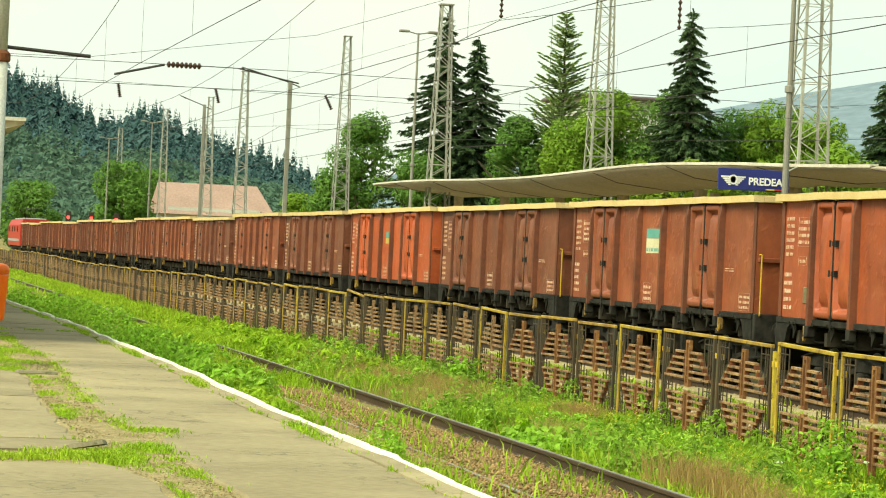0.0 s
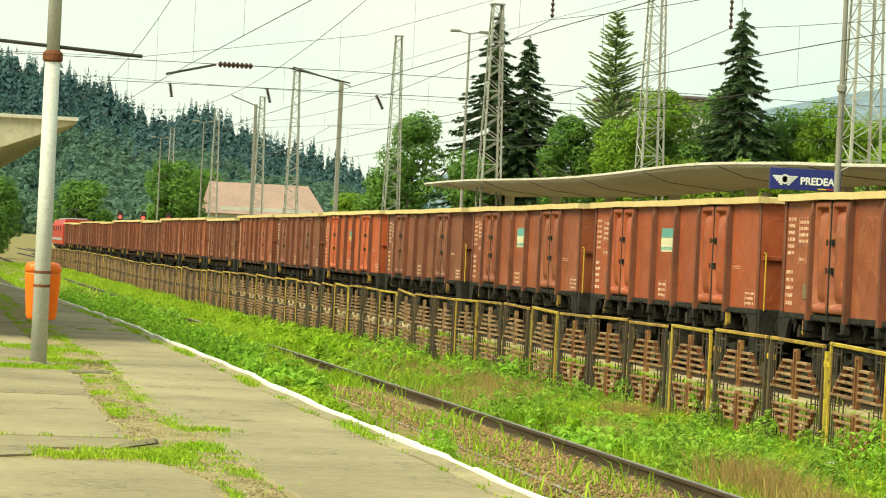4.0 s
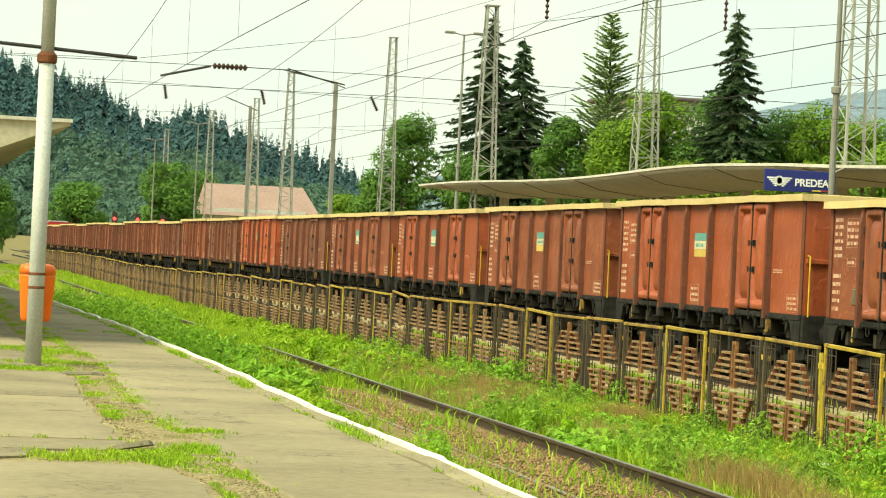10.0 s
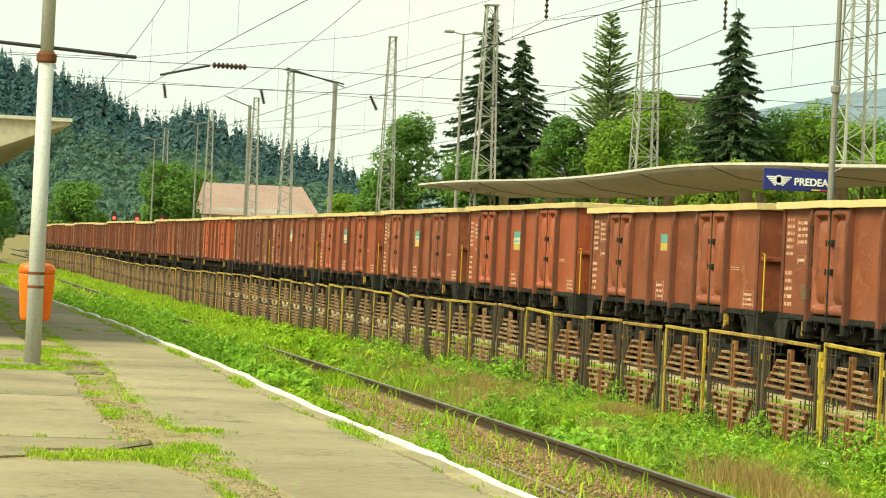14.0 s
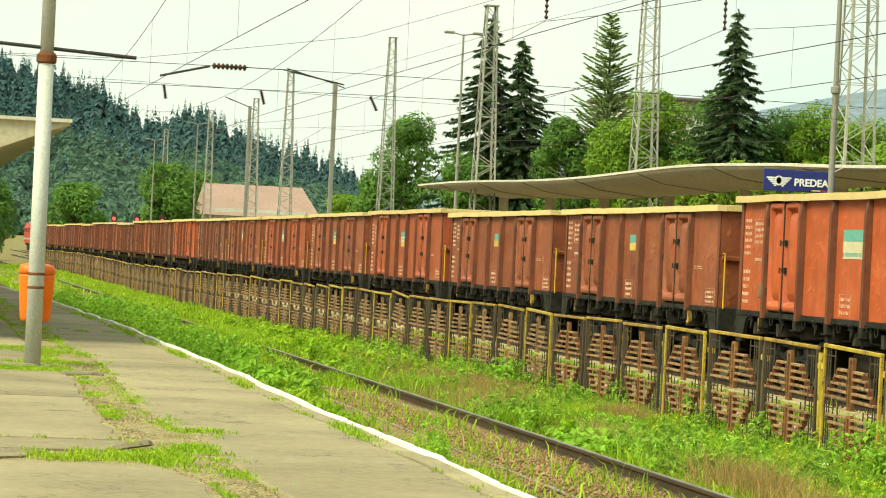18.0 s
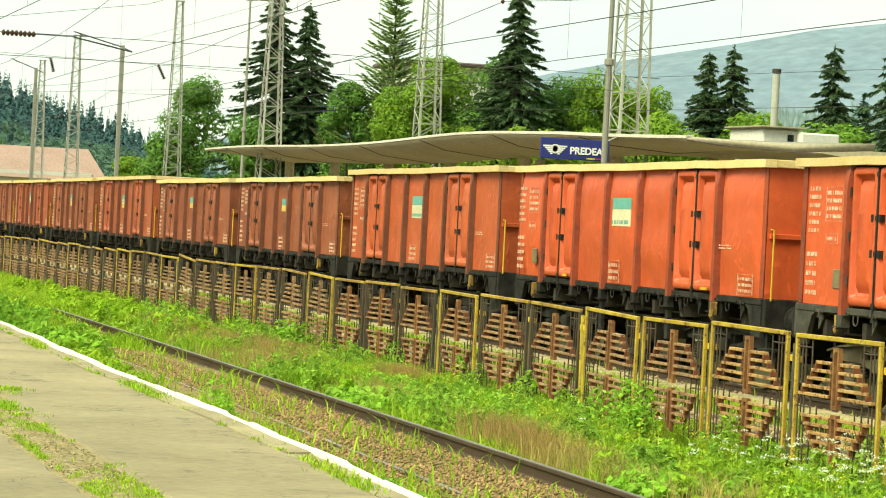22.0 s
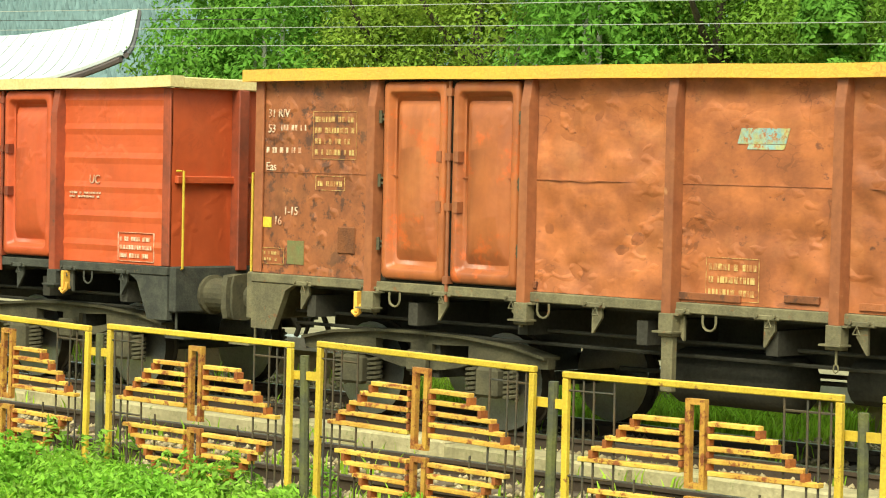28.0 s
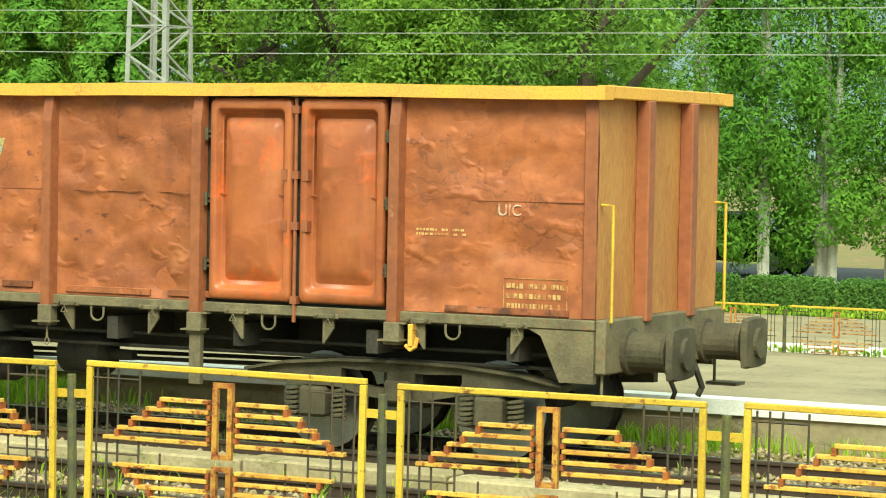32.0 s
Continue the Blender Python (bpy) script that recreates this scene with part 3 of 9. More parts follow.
# ---- mesh helpers ----
class Geo:
    """Vertices and faces gathered for one mesh."""

    def __init__(self):
        self.v, self.f = [], []

    def quad_strip(self, rings, closed=True, caps=True):
        """Skins rings of equal length; closed joins each ring's ends."""
        base, k = len(self.v), len(rings[0])
        for r in rings:
            self.v += [tuple(p) for p in r]
        for i in range(len(rings) - 1):
            for j in range(k if closed else k - 1):
                a, b = base + i * k + j, base + i * k + (j + 1) % k
                self.f.append((a, b, b + k, a + k))
        if caps and closed:
            self.f.append(tuple(base + j for j in reversed(range(k))))
            self.f.append(tuple(base + (len(rings) - 1) * k + j for j in range(k)))
        return self

    def box(self, x0, x1, y0, y1, z0, z1, m=None):
        b = len(self.v)
        p = [(x, y, z) for z in (z0, z1) for y in (y0, y1) for x in (x0, x1)]
        if m:
            p = [tuple(m @ Vector(q)) for q in p]
        self.v += p
        self.f += [tuple(b + i for i in q) for q in ((0, 2, 3, 1), (4, 5, 7, 6), (0, 1, 5, 4), (2, 6, 7, 3), (0, 4, 6, 2), (1, 3, 7, 5))]
        return self

    def soft_box(self, x0, x1, y0, y1, z0, z1, r=0.01):
        """A box whose eight upright and level edges are chamfered by r."""
        def ring(z, i):
            return [(x0 + r, y0 + i, z), (x1 - r, y0 + i, z), (x1 - i, y0 + r, z), (x1 - i, y1 - r, z), (x1 - r, y1 - i, z), (x0 + r, y1 - i, z), (x0 + i, y1 - r, z), (x0 + i, y0 + r, z)]
        return self.quad_strip([ring(z0, r), ring(z0 + r, 0), ring(z1 - r, 0), ring(z1, r)])

    def tube(self, p0, p1, r0, r1=None, n=8, caps=True):
        p0, p1 = Vector(p0), Vector(p1)
        d = (p1 - p0).normalized()
        a = d.orthogonal().normalized()
        b = d.cross(a)
        rings = [[p + (a * math.cos(t) + b * math.sin(t)) * r for t in (2 * math.pi * i / n for i in range(n))] for p, r in ((p0, r0), (p1, r0 if r1 is None else r1))]
        return self.quad_strip(rings, True, caps)

    def pipe(self, points, r, n=6):
        """A bent tube skinned in one piece along the points."""
        p = [Vector(q) for q in points]
        up, rings = None, []
        for i, q in enumerate(p):
            d = (p[min(i + 1, len(p) - 1)] - p[max(i - 1, 0)]).normalized()
            up = d.orthogonal() if up is None else up - d * up.dot(d)
            up.normalize()
            side = d.cross(up)
            rings.append([q + (up * math.cos(t) + side * math.sin(t)) * r for t in (2 * math.pi * k / n for k in range(n))])
        return self.quad_strip(rings)

    def lathe(self, centre, axis, profile, n=16):
        """profile: (along, radius) pairs from the centre along the axis."""
        c, d = Vector(centre), Vector(axis).normalized()
        a = d.orthogonal().normalized()
        b = d.cross(a)
        rings = [[c + d * s + (a * math.cos(t) + b * math.sin(t)) * r for t in (2 * math.pi * i / n for i in range(n))] for s, r in profile]
        return self.quad_strip(rings)

    def prism(self, outline, y0, y1):
        """An outline of (x, z) points drawn out along y."""
        return self.quad_strip([[(x, y0, z) for x, z in outline], [(x, y1, z) for x, z in outline]])

    def prism_x(self, outline, x0, x1):
        """An outline of (y, z) points drawn out along x."""
        return self.quad_strip([[(x0, y, z) for y, z in outline], [(x1, y, z) for y, z in outline]])

    def mesh(self, name, material=None, smooth=False):
        me = bpy.data.meshes.new(name)
        me.from_pydata([tuple(p) for p in self.v], [], self.f)
        if material:
            me.materials.append(material)
        if smooth:
            me.shade_smooth()
        me.update()
        return me


def fast_mesh(name, verts, faces, material):
    """A mesh from numpy arrays; all faces have the same number of corners."""
    me = bpy.data.meshes.new(name)
    k = faces.shape[1]
    me.vertices.add(len(verts))
    me.vertices.foreach_set("co", np.ascontiguousarray(verts, dtype=np.float32).ravel())
    me.loops.add(faces.size)
    me.loops.foreach_set("vertex_index", np.ascontiguousarray(faces, dtype=np.int32).ravel())
    me.polygons.add(len(faces))
    me.polygons.foreach_set("loop_start", np.arange(0, faces.size, k, dtype=np.int32))
    me.update(calc_edges=True)
    me.materials.append(material)
    return me


def part(name, geo, material, parent, label="", smooth=False):
    """Links a Geo (or a mesh) as one mesh object under a thing or a part."""
    me = geo.mesh(name, material, smooth) if isinstance(geo, Geo) else geo
    ob = new(name, me)
    if parent:
        ob.parent = parent
    if label:
        ob["label"] = label
    return ob


def thing(name, label, category, group="", kind="", at=None):
    ob = new(name)
    ob.empty_display_size = 0.2
    if at:
        ob.matrix_basis = at
    return tagged(ob, label, category, group, kind)


def single(name, geo, material, label, category, group="", kind="", smooth=False):
    return tagged(part(name, geo, material, None, "", smooth), label, category, group, kind)


def dip(x):
    """The line falls away gently towards the far end of the station."""
    return -0.0070 * (math.sqrt((x + 15) ** 2 + 100) - (x + 15)) / 2


def dips(x):
    return -0.0070 * (np.sqrt((x + 15) ** 2 + 100) - (x + 15)) / 2


# ---- ground, platforms and tracks ----
def bend(x, xs, ys):
    return float(np.interp(x, xs, ys))


def edge_y(x):
    """The near platform's edge bows away from the line towards the far end."""
    return 4.20 + 0.07 * min(1.0, max(0.0, (x + 34) / 16)) - (0.0006 * (x + 40) ** 2 if x < -40 else 0) + 0.03 * math.sin(x * 0.45) + 0.02 * math.sin(x * 1.7)


def fence_y(x):
    return bend(x, (-300, -200, -120, -45, -8, -3, 2, 8, 16), (9.45, 9.6, 9.8, 9.92, 9.95, 10.35, 10.9, 10.9, 10.5))


def bed(y):
    """Dirt has silted up round the platform-side rail."""
    return np.interp(y, (4.4, 5.2, 6.2, 6.8, 7.3), (0.04, 0.13, 0.13, 0.07, 0.0))


def rise(x):
    """Weedy strip between platform and fence: raised farther off to fit the camera's view."""
    return 0.065 * np.clip((-12.0 - x) / 10.0, 0, 1)


def terrain(x, y):
    """Ground height away from the tracks: level, rising into the wooded hills."""
    z = max(dip(x), -2.6) - 0.16
    return z + (float(bed(np.array(y))) + float(rise(x)) if 4.6 < y < 11 else 0)


def ground():
    g = Geo()
    xs = [-4500, -2500, -1400, -900, -600, -450] + list(range(-400, 41, 8)) + [80, 200, 600, 2000]
    ys = [-2500, -800, -300, -120, -40, -14, 3.0, 4.6, 5.2, 5.8, 6.6, 7.4, 8.2, 9.0, 9.9, 10.8, 11.6, 13, 14, 15.4, 16.9, 18, 19.2, 24, 30, 45, 70, 120, 220, 500, 1200, 4000]
    rnd = random.Random(3)
    rows = []
    for x in xs:
        rows.append([(x, y, terrain(x, y) + (rnd.uniform(-0.03, 0.05) if 4.6 < y < 11 else 0) + (-0.1 if y < 4.7 else 0)) for y in ys])
    g.quad_strip(rows, closed=False)
    single("ground", g, M["soil"], "weedy brown soil and grass between the tracks", "ground", kind="structure", smooth=True)


ground()


def seam_left(x):
    """Ragged inner side of the gravel seam along the platform."""
    return bend(x, (-170, -60, -42, -36.9, -34.9, -32, -29, -26.7, -25, -24, -22.8, -21.7, -10), (1.9, 2.0, 2.0, 1.95, 2.13, 2.02, 1.98, 1.97, 1.95, 2.02, 2.2, 2.2, 2.3))


def seam_right(x):
    return bend(x, (-170, -60, -49, -42.6, -40.1, -37.1, -31.9, -29.8, -27.6, -27.2, -25.5, -24.5, -23.2, -22.4, -10), (2.4, 2.5, 2.5, 2.56, 2.72, 2.68, 2.49, 2.47, 2.5, 2.72, 2.54, 2.62, 2.59, 2.64, 2.7))


def near_platform():
    """Slabs of a cracked concrete platform with a whitewashed edge."""
    base = thing("platform", "cracked grey concrete platform with whitewashed edge", "platform", kind="structure")
    rnd = random.Random(5)
    xs = [-170 + i * 2.0 for i in range(101)]
    # the body below the slabs
    g = Geo()
    rings = []
    for x in xs:
        d, e = dip(x), edge_y(x)
        rings.append([(x, -14, -0.3 + d), (x, e - 0.10, -0.3 + d), (x, e - 0.10, 0.50 + d), (x, -14, 0.50 + d)])
    g.quad_strip(rings)
    part("platform_body", g, M["kerb"], base)
    # slabs: the outer sheet along the edge and the inner rows, parted by a winding seam
    def sheet(u0, u1, ya_of, yb_of, tilt, step=0.45):
        n = max(3, int((u1 - u0) / step))
        top = []
        for i in range(n + 1):
            xx = u0 + (u1 - u0) * i / n
            d = dip(xx)
            ya, yb = ya_of(xx), yb_of(xx)
            zt = 0.55 + d + tilt + rnd.uniform(-0.003, 0.003)
            top.append([(xx, yb, zt - 0.015), (xx, yb + 0.02, zt), (xx, ya - 0.02, zt), (xx, ya, zt - 0.015), (xx, ya, 0.49 + d), (xx, yb, 0.49 + d)])
        part("slab", Geo().quad_strip(top), M["concrete"], base)

    def cut_line(near):
        x, out = -168.0, []
        while x < 28:
            out.append(x)
            x += rnd.uniform(4.2, 6.5)
        return [q for q in out if not (-45 < q < -17)] + near

    ragged = lambda x, k: 0.05 * noise.noise((x * 1.7, k, 0.0)) + 0.03 * noise.noise((x * 5.3, k, 2.0))
    for u0, u1 in itertools.pairwise(sorted(cut_line([-49.5, -44.2, -38.6, -33.0, -27.35, -24.05, -19.2]))):
        sheet(u0 + 0.005, u1 - 0.005, lambda x: edge_y(x) - 0.262 + 0.2 * ragged(x, 9.0), lambda x: seam_right(x) + ragged(x, 1.0), rnd.uniform(-0.006, 0.006), 0.25)
    gaps = {-36.5: 0.42, -26.1: 0.05, -24.55: 0.55}
    for u0, u1 in itertools.pairwise(sorted(cut_line([-42.0, -36.5, -31.4, -26.1, -24.55, -19.6]))):
        sheet(u0 + gaps.get(u0, 0.012), u1 - gaps.get(u1, 0.012), lambda x: seam_left(x) + ragged(x, 5.0), lambda x: -3.2, rnd.uniform(-0.006, 0.006), 0.25)
    for ya, yb in ((-3.23, -7.6), (-7.63, -13.9)):
        for u0, u1 in itertools.pairwise(sorted(cut_line([-41.0, -35.2, -30.1, -24.6, -19.4]))):
            sheet(u0 + 0.012, u1 - 0.012, lambda x: ya, lambda x: yb, rnd.uniform(-0.01, 0.01), 2.0)
    # slivers left of the wide joints, so that they narrow to cracks away from the seam
    for q in (-36.5, -24.55):
        w = gaps[q]
        o = [(q - w - 0.02, -3.2), (q + w - 0.03, -3.2), (q + w - 0.04, 0.6), (q + 0.1, 1.15), (q - w - 0.02, 1.35)]
        part("slab", Geo().quad_strip([[(a, b, 0.49 + dip(a)) for a, b in o], [(a, b, 0.547 + dip(a)) for a, b in o]]), M["concrete"], base)
    # a broken flake of slab tilted up in the wide joint
    flake = part("slab_flake", Geo().quad_strip([[(0, 0, 0), (0.16, 0.02, 0), (0.20, 0.42, 0), (0.05, 0.50, 0)], [(0.01, 0.01, 0.045), (0.15, 0.03, 0.04), (0.19, 0.41, 0.045), (0.06, 0.48, 0.04)]]), M["kerb"], base, "broken concrete flake")
    flake.matrix_basis = pose(-25.15, 1.80, 0.535 + dip(-25), 9, -12, 4) @ Matrix.Diagonal((0.7, 0.62, 0.8, 1))
    kerbstone = part("slab_flake", Geo().soft_box(-0.10, 0.10, -0.16, 0.30, 0, 0.06, 0.02), M["kerb"], base, "mossy loose kerb stone")
    kerbstone.matrix_basis = pose(-35.6, 2.2, 0.52 + dip(-35.6), 0, 0, 6)
    # gravel between the slab rows
    rings = []
    for x in [-170 + i * 0.8 for i in range(250)]:
        d = dip(x)
        rings.append([(x, 0.3, 0.528 + d), (x, 1.9, 0.534 + d + rnd.uniform(-.006, .006)), (x, 2.35, 0.545 + d + rnd.uniform(-.008, .006)), (x, 3.3, 0.53 + d), (x, 3.3, 0.49 + d), (x, 0.3, 0.49 + d)])
    part("gravel_seam", Geo().quad_strip(rings), M["sandy"], base, "sandy gravel seam with weeds")
    # a row of paler border stones inside the white edge
    x = -168.0
    while x < 28:
        ln = rnd.uniform(1.4, 2.2)
        d, z = dip(x + ln / 2), rnd.uniform(-0.008, 0.004)
        rings = [[(q, edge_y(q) - 0.255 + rnd.uniform(-0.006, 0.006), 0.49 + dip(q)), (q, edge_y(q) - 0.072, 0.49 + dip(q)), (q, edge_y(q) - 0.072, 0.552 + dip(q) + z), (q, edge_y(q) - 0.25, 0.548 + dip(q) + z)] for q in (x + 0.008, x + ln / 2, x + ln - 0.008)]
        part("border_stone", Geo().quad_strip(rings), M["border"], base, "pale beige border stone")
        x += ln
    # whitewashed kerb stones along the edge
    x = -168.0
    while x < 28:
        ln = rnd.uniform(0.95, 1.05)
        rings = []
        dy, dz = rnd.uniform(-0.012, 0.012), rnd.uniform(-0.010, 0.010)
        for xx in (x + 0.006, x + 0.03, x + ln - 0.03, x + ln - 0.006):
            d, e = dip(xx), edge_y(xx) + dy
            k = 0.012 if xx in (x + 0.006, x + ln - 0.006) else 0
            rings.append([(xx, e - 0.068 + k, 0.45 + d), (xx, e - 0.068 + k, 0.572 + d + dz - k), (xx, e - 0.02, 0.572 + d + dz - k), (xx, e + 0.01 - k, 0.545 + d + dz - k), (xx, e + 0.005 - k, 0.3 + d)])
        part("kerb_stone", Geo().quad_strip(rings), M["kerb_white"], base)
        x += ln


RAIL = [(-0.07, -0.16), (-0.07, -0.145), (-0.012, -0.12), (-0.012, -0.045), (-0.036, -0.032), (-0.036, -0.004), (-0.03, 0.0), (0.03, 0.0), (0.036, -0.004), (0.036, -0.032), (0.012, -0.045), (0.012, -0.12), (0.07, -0.145), (0.07, -0.16)]


def track(label, y_of, x0, x1, head, sleepers=True, deep=0.0, lift=lambda x: 0.0):
    t = thing("railway_track", label, "railway track", kind="structure")
    for off in (-0.75, 0.75):
        xs = [x0 + (x1 - x0) * i / 60 for i in range(61)]
        rings = [[(x, y_of(x) + off + a, dip(x) + lift(x) + b) for a, b in RAIL] for x in xs]
        part("rail", Geo().quad_strip(rings), M["railtop"], t, "rusty steel rail")
        if head:
            rings = [[(x, y_of(x) + off - 0.024, dip(x) + lift(x) + 0.0005), (x, y_of(x) + off + 0.024, dip(x) + lift(x) + 0.0005), (x, y_of(x) + off + 0.024, dip(x) + lift(x) + 0.004), (x, y_of(x) + off - 0.024, dip(x) + lift(x) + 0.004)] for x in xs]
            part("rail_head", Geo().quad_strip(rings), M[head], t, "worn running surface")
    if sleepers:
        me = Geo().soft_box(-0.12, 0.12, -1.25, 1.25, -0.25, -0.13, 0.015).mesh("sleeper", M["sleeper"])
        x = x1
        n = 0
        while x > max(x0, -170) and n < 260:
            o = part("sleeper", me, None, t)
            o.matrix_basis = pose(x, y_of(x), dip(x) + lift(x) - deep, 0, 0, random.Random(n).uniform(-1, 1))
            x -= 0.62
            n += 1
    return t


def stones(name, label, x0, x1, y0, y1, n, size, material, zoff=-0.12, seed=1, keep=None):
    """Loose ballast stones as one body of many small lumps."""
    r = np.random.RandomState(seed)
    x = r.uniform(x0, x1, n)
    y = r.uniform(y0, y1, n)
    if keep is not None:
        k = keep(x, y)
        x, y = x[k], y[k]
    n = len(x)
    octa = np.array([(1, 0, 0), (0, 1, 0), (-1, 0, 0), (0, -1, 0), (0, 0, 1), (0, 0, -1)], float)
    tri = np.array([(0, 1, 4), (1, 2, 4), (2, 3, 4), (3, 0, 4), (1, 0, 5), (2, 1, 5), (3, 2, 5), (0, 3, 5)])
    s = r.uniform(0.5, 1.0, (n, 1, 1)) * size
    v = octa[None] * s * r.uniform(0.6, 1.3, (n, 6, 1)) * np.array([1, 1, 0.75])
    ang = r.uniform(0, 6.28, n)
    c, sn = np.cos(ang)[:, None], np.sin(ang)[:, None]
    v = np.stack([v[..., 0] * c - v[..., 1] * sn, v[..., 0] * sn + v[..., 1] * c, v[..., 2]], -1)
    v[..., 0] += x[:, None]
    v[..., 1] += y[:, None]
    v[..., 2] += (dips(x) + zoff + np.where(y < 7.4, bed(y) + rise(x), 0))[:, None]
    f = (tri[None] + 6 * np.arange(n)[:, None, None]).reshape(-1, 3)
    me = fast_mesh(name, v.reshape(-1, 3), f, material)
    return tagged(new(name, me), label, "ballast", kind="stuff")


def far_platform():
    base = thing("far_platform", "pale worn concrete platform beyond the train", "platform", kind="structure")
    xs = [-200 + 4.0 * i for i in range(56)]
    rings = [[(x, 19.3, -0.3 + dip(x)), (x, 19.3, 0.28 + dip(x)), (x, 29.2, 0.04 + dip(x)), (x, 29.2, -0.3 + dip(x))] for x in xs]
    part("platform_body", Geo().quad_strip(rings), M["concrete"], base)
    rings = [[(x, 19.26, 0.15 + dip(x)), (x, 19.26, 0.305 + dip(x)), (x, 19.55, 0.31 + dip(x)), (x, 19.55, 0.15 + dip(x))] for x in xs]
    part("edge_strip", Geo().quad_strip(rings), M["kerb_white"], base, "whitewashed platform edge")


def strip_kerb():
    """A long low concrete kerb between the two far tracks."""
    base = thing("track_kerb", "low mossy concrete kerb between two tracks", "kerb", kind="structure")
    x = -120.0
    rnd = random.Random(8)
    while x < 14:
        ln = rnd.uniform(1.9, 2.1)
        d = dip(x)
        part("kerb_block", Geo().soft_box(x + 0.01, x + ln - 0.01, 13.75 + rnd.uniform(-.03, .03), 14.15, -0.3 + d, 0.06 + d + rnd.uniform(-.03, .02), 0.02), M["kerb_mossy"], base)
        x += ln


# ---- the fence of welded panels ----
# fence distances compressed and lifted to fit the camera's fixed lens
CHAIN = (-320, -200, -130, -90, -65, -45, -30, -18, -8, 2, 14, 40)
FITTED_X = (-306.6, -186.2, -118.3, -81.6, -59.6, -42.5, -29.4, -18.3, -8.4, 2.1, 14.4, 41)
LIFT_X = (-190, -150, -135, -121, -100, -75, -59, -40, -36, -30, -26, -22, -18, -14, -9, -4, 30)
LIFT_Z = (0.0, 0.05, -0.02, -0.12, -0.06, 0.03, 0.06, 0.09, 0.105, 0.12, 0.135, 0.10, 0.04, 0.01, 0.0, -0.03, -0.03)


def fence_x(i):
    if i >= -3:
        return bend(i, (-3, 0, 3, 6, 9, 10, 11, 12, 13, 18), (-34.75, -28.91, -22.74, -16.38, -9.42, -7.03, -4.56, -2.10, 0.35, 12.6))
    return bend((i - 12.98) * 2.268, CHAIN, FITTED_X)


def wing(sign, lower):
    """The slats of one wing of the motif: (z, start, end)."""
    out = []
    for k in range(5):
        if lower:
            z, ln = 0.46 - 0.075 * k, 0.74 - 0.09 * k
        else:
            z, ln = 0.955 - 0.075 * k, 0.40 + 0.105 * k
        out.append((z, sign * 0.10, sign * (0.06 + ln)))
    return out


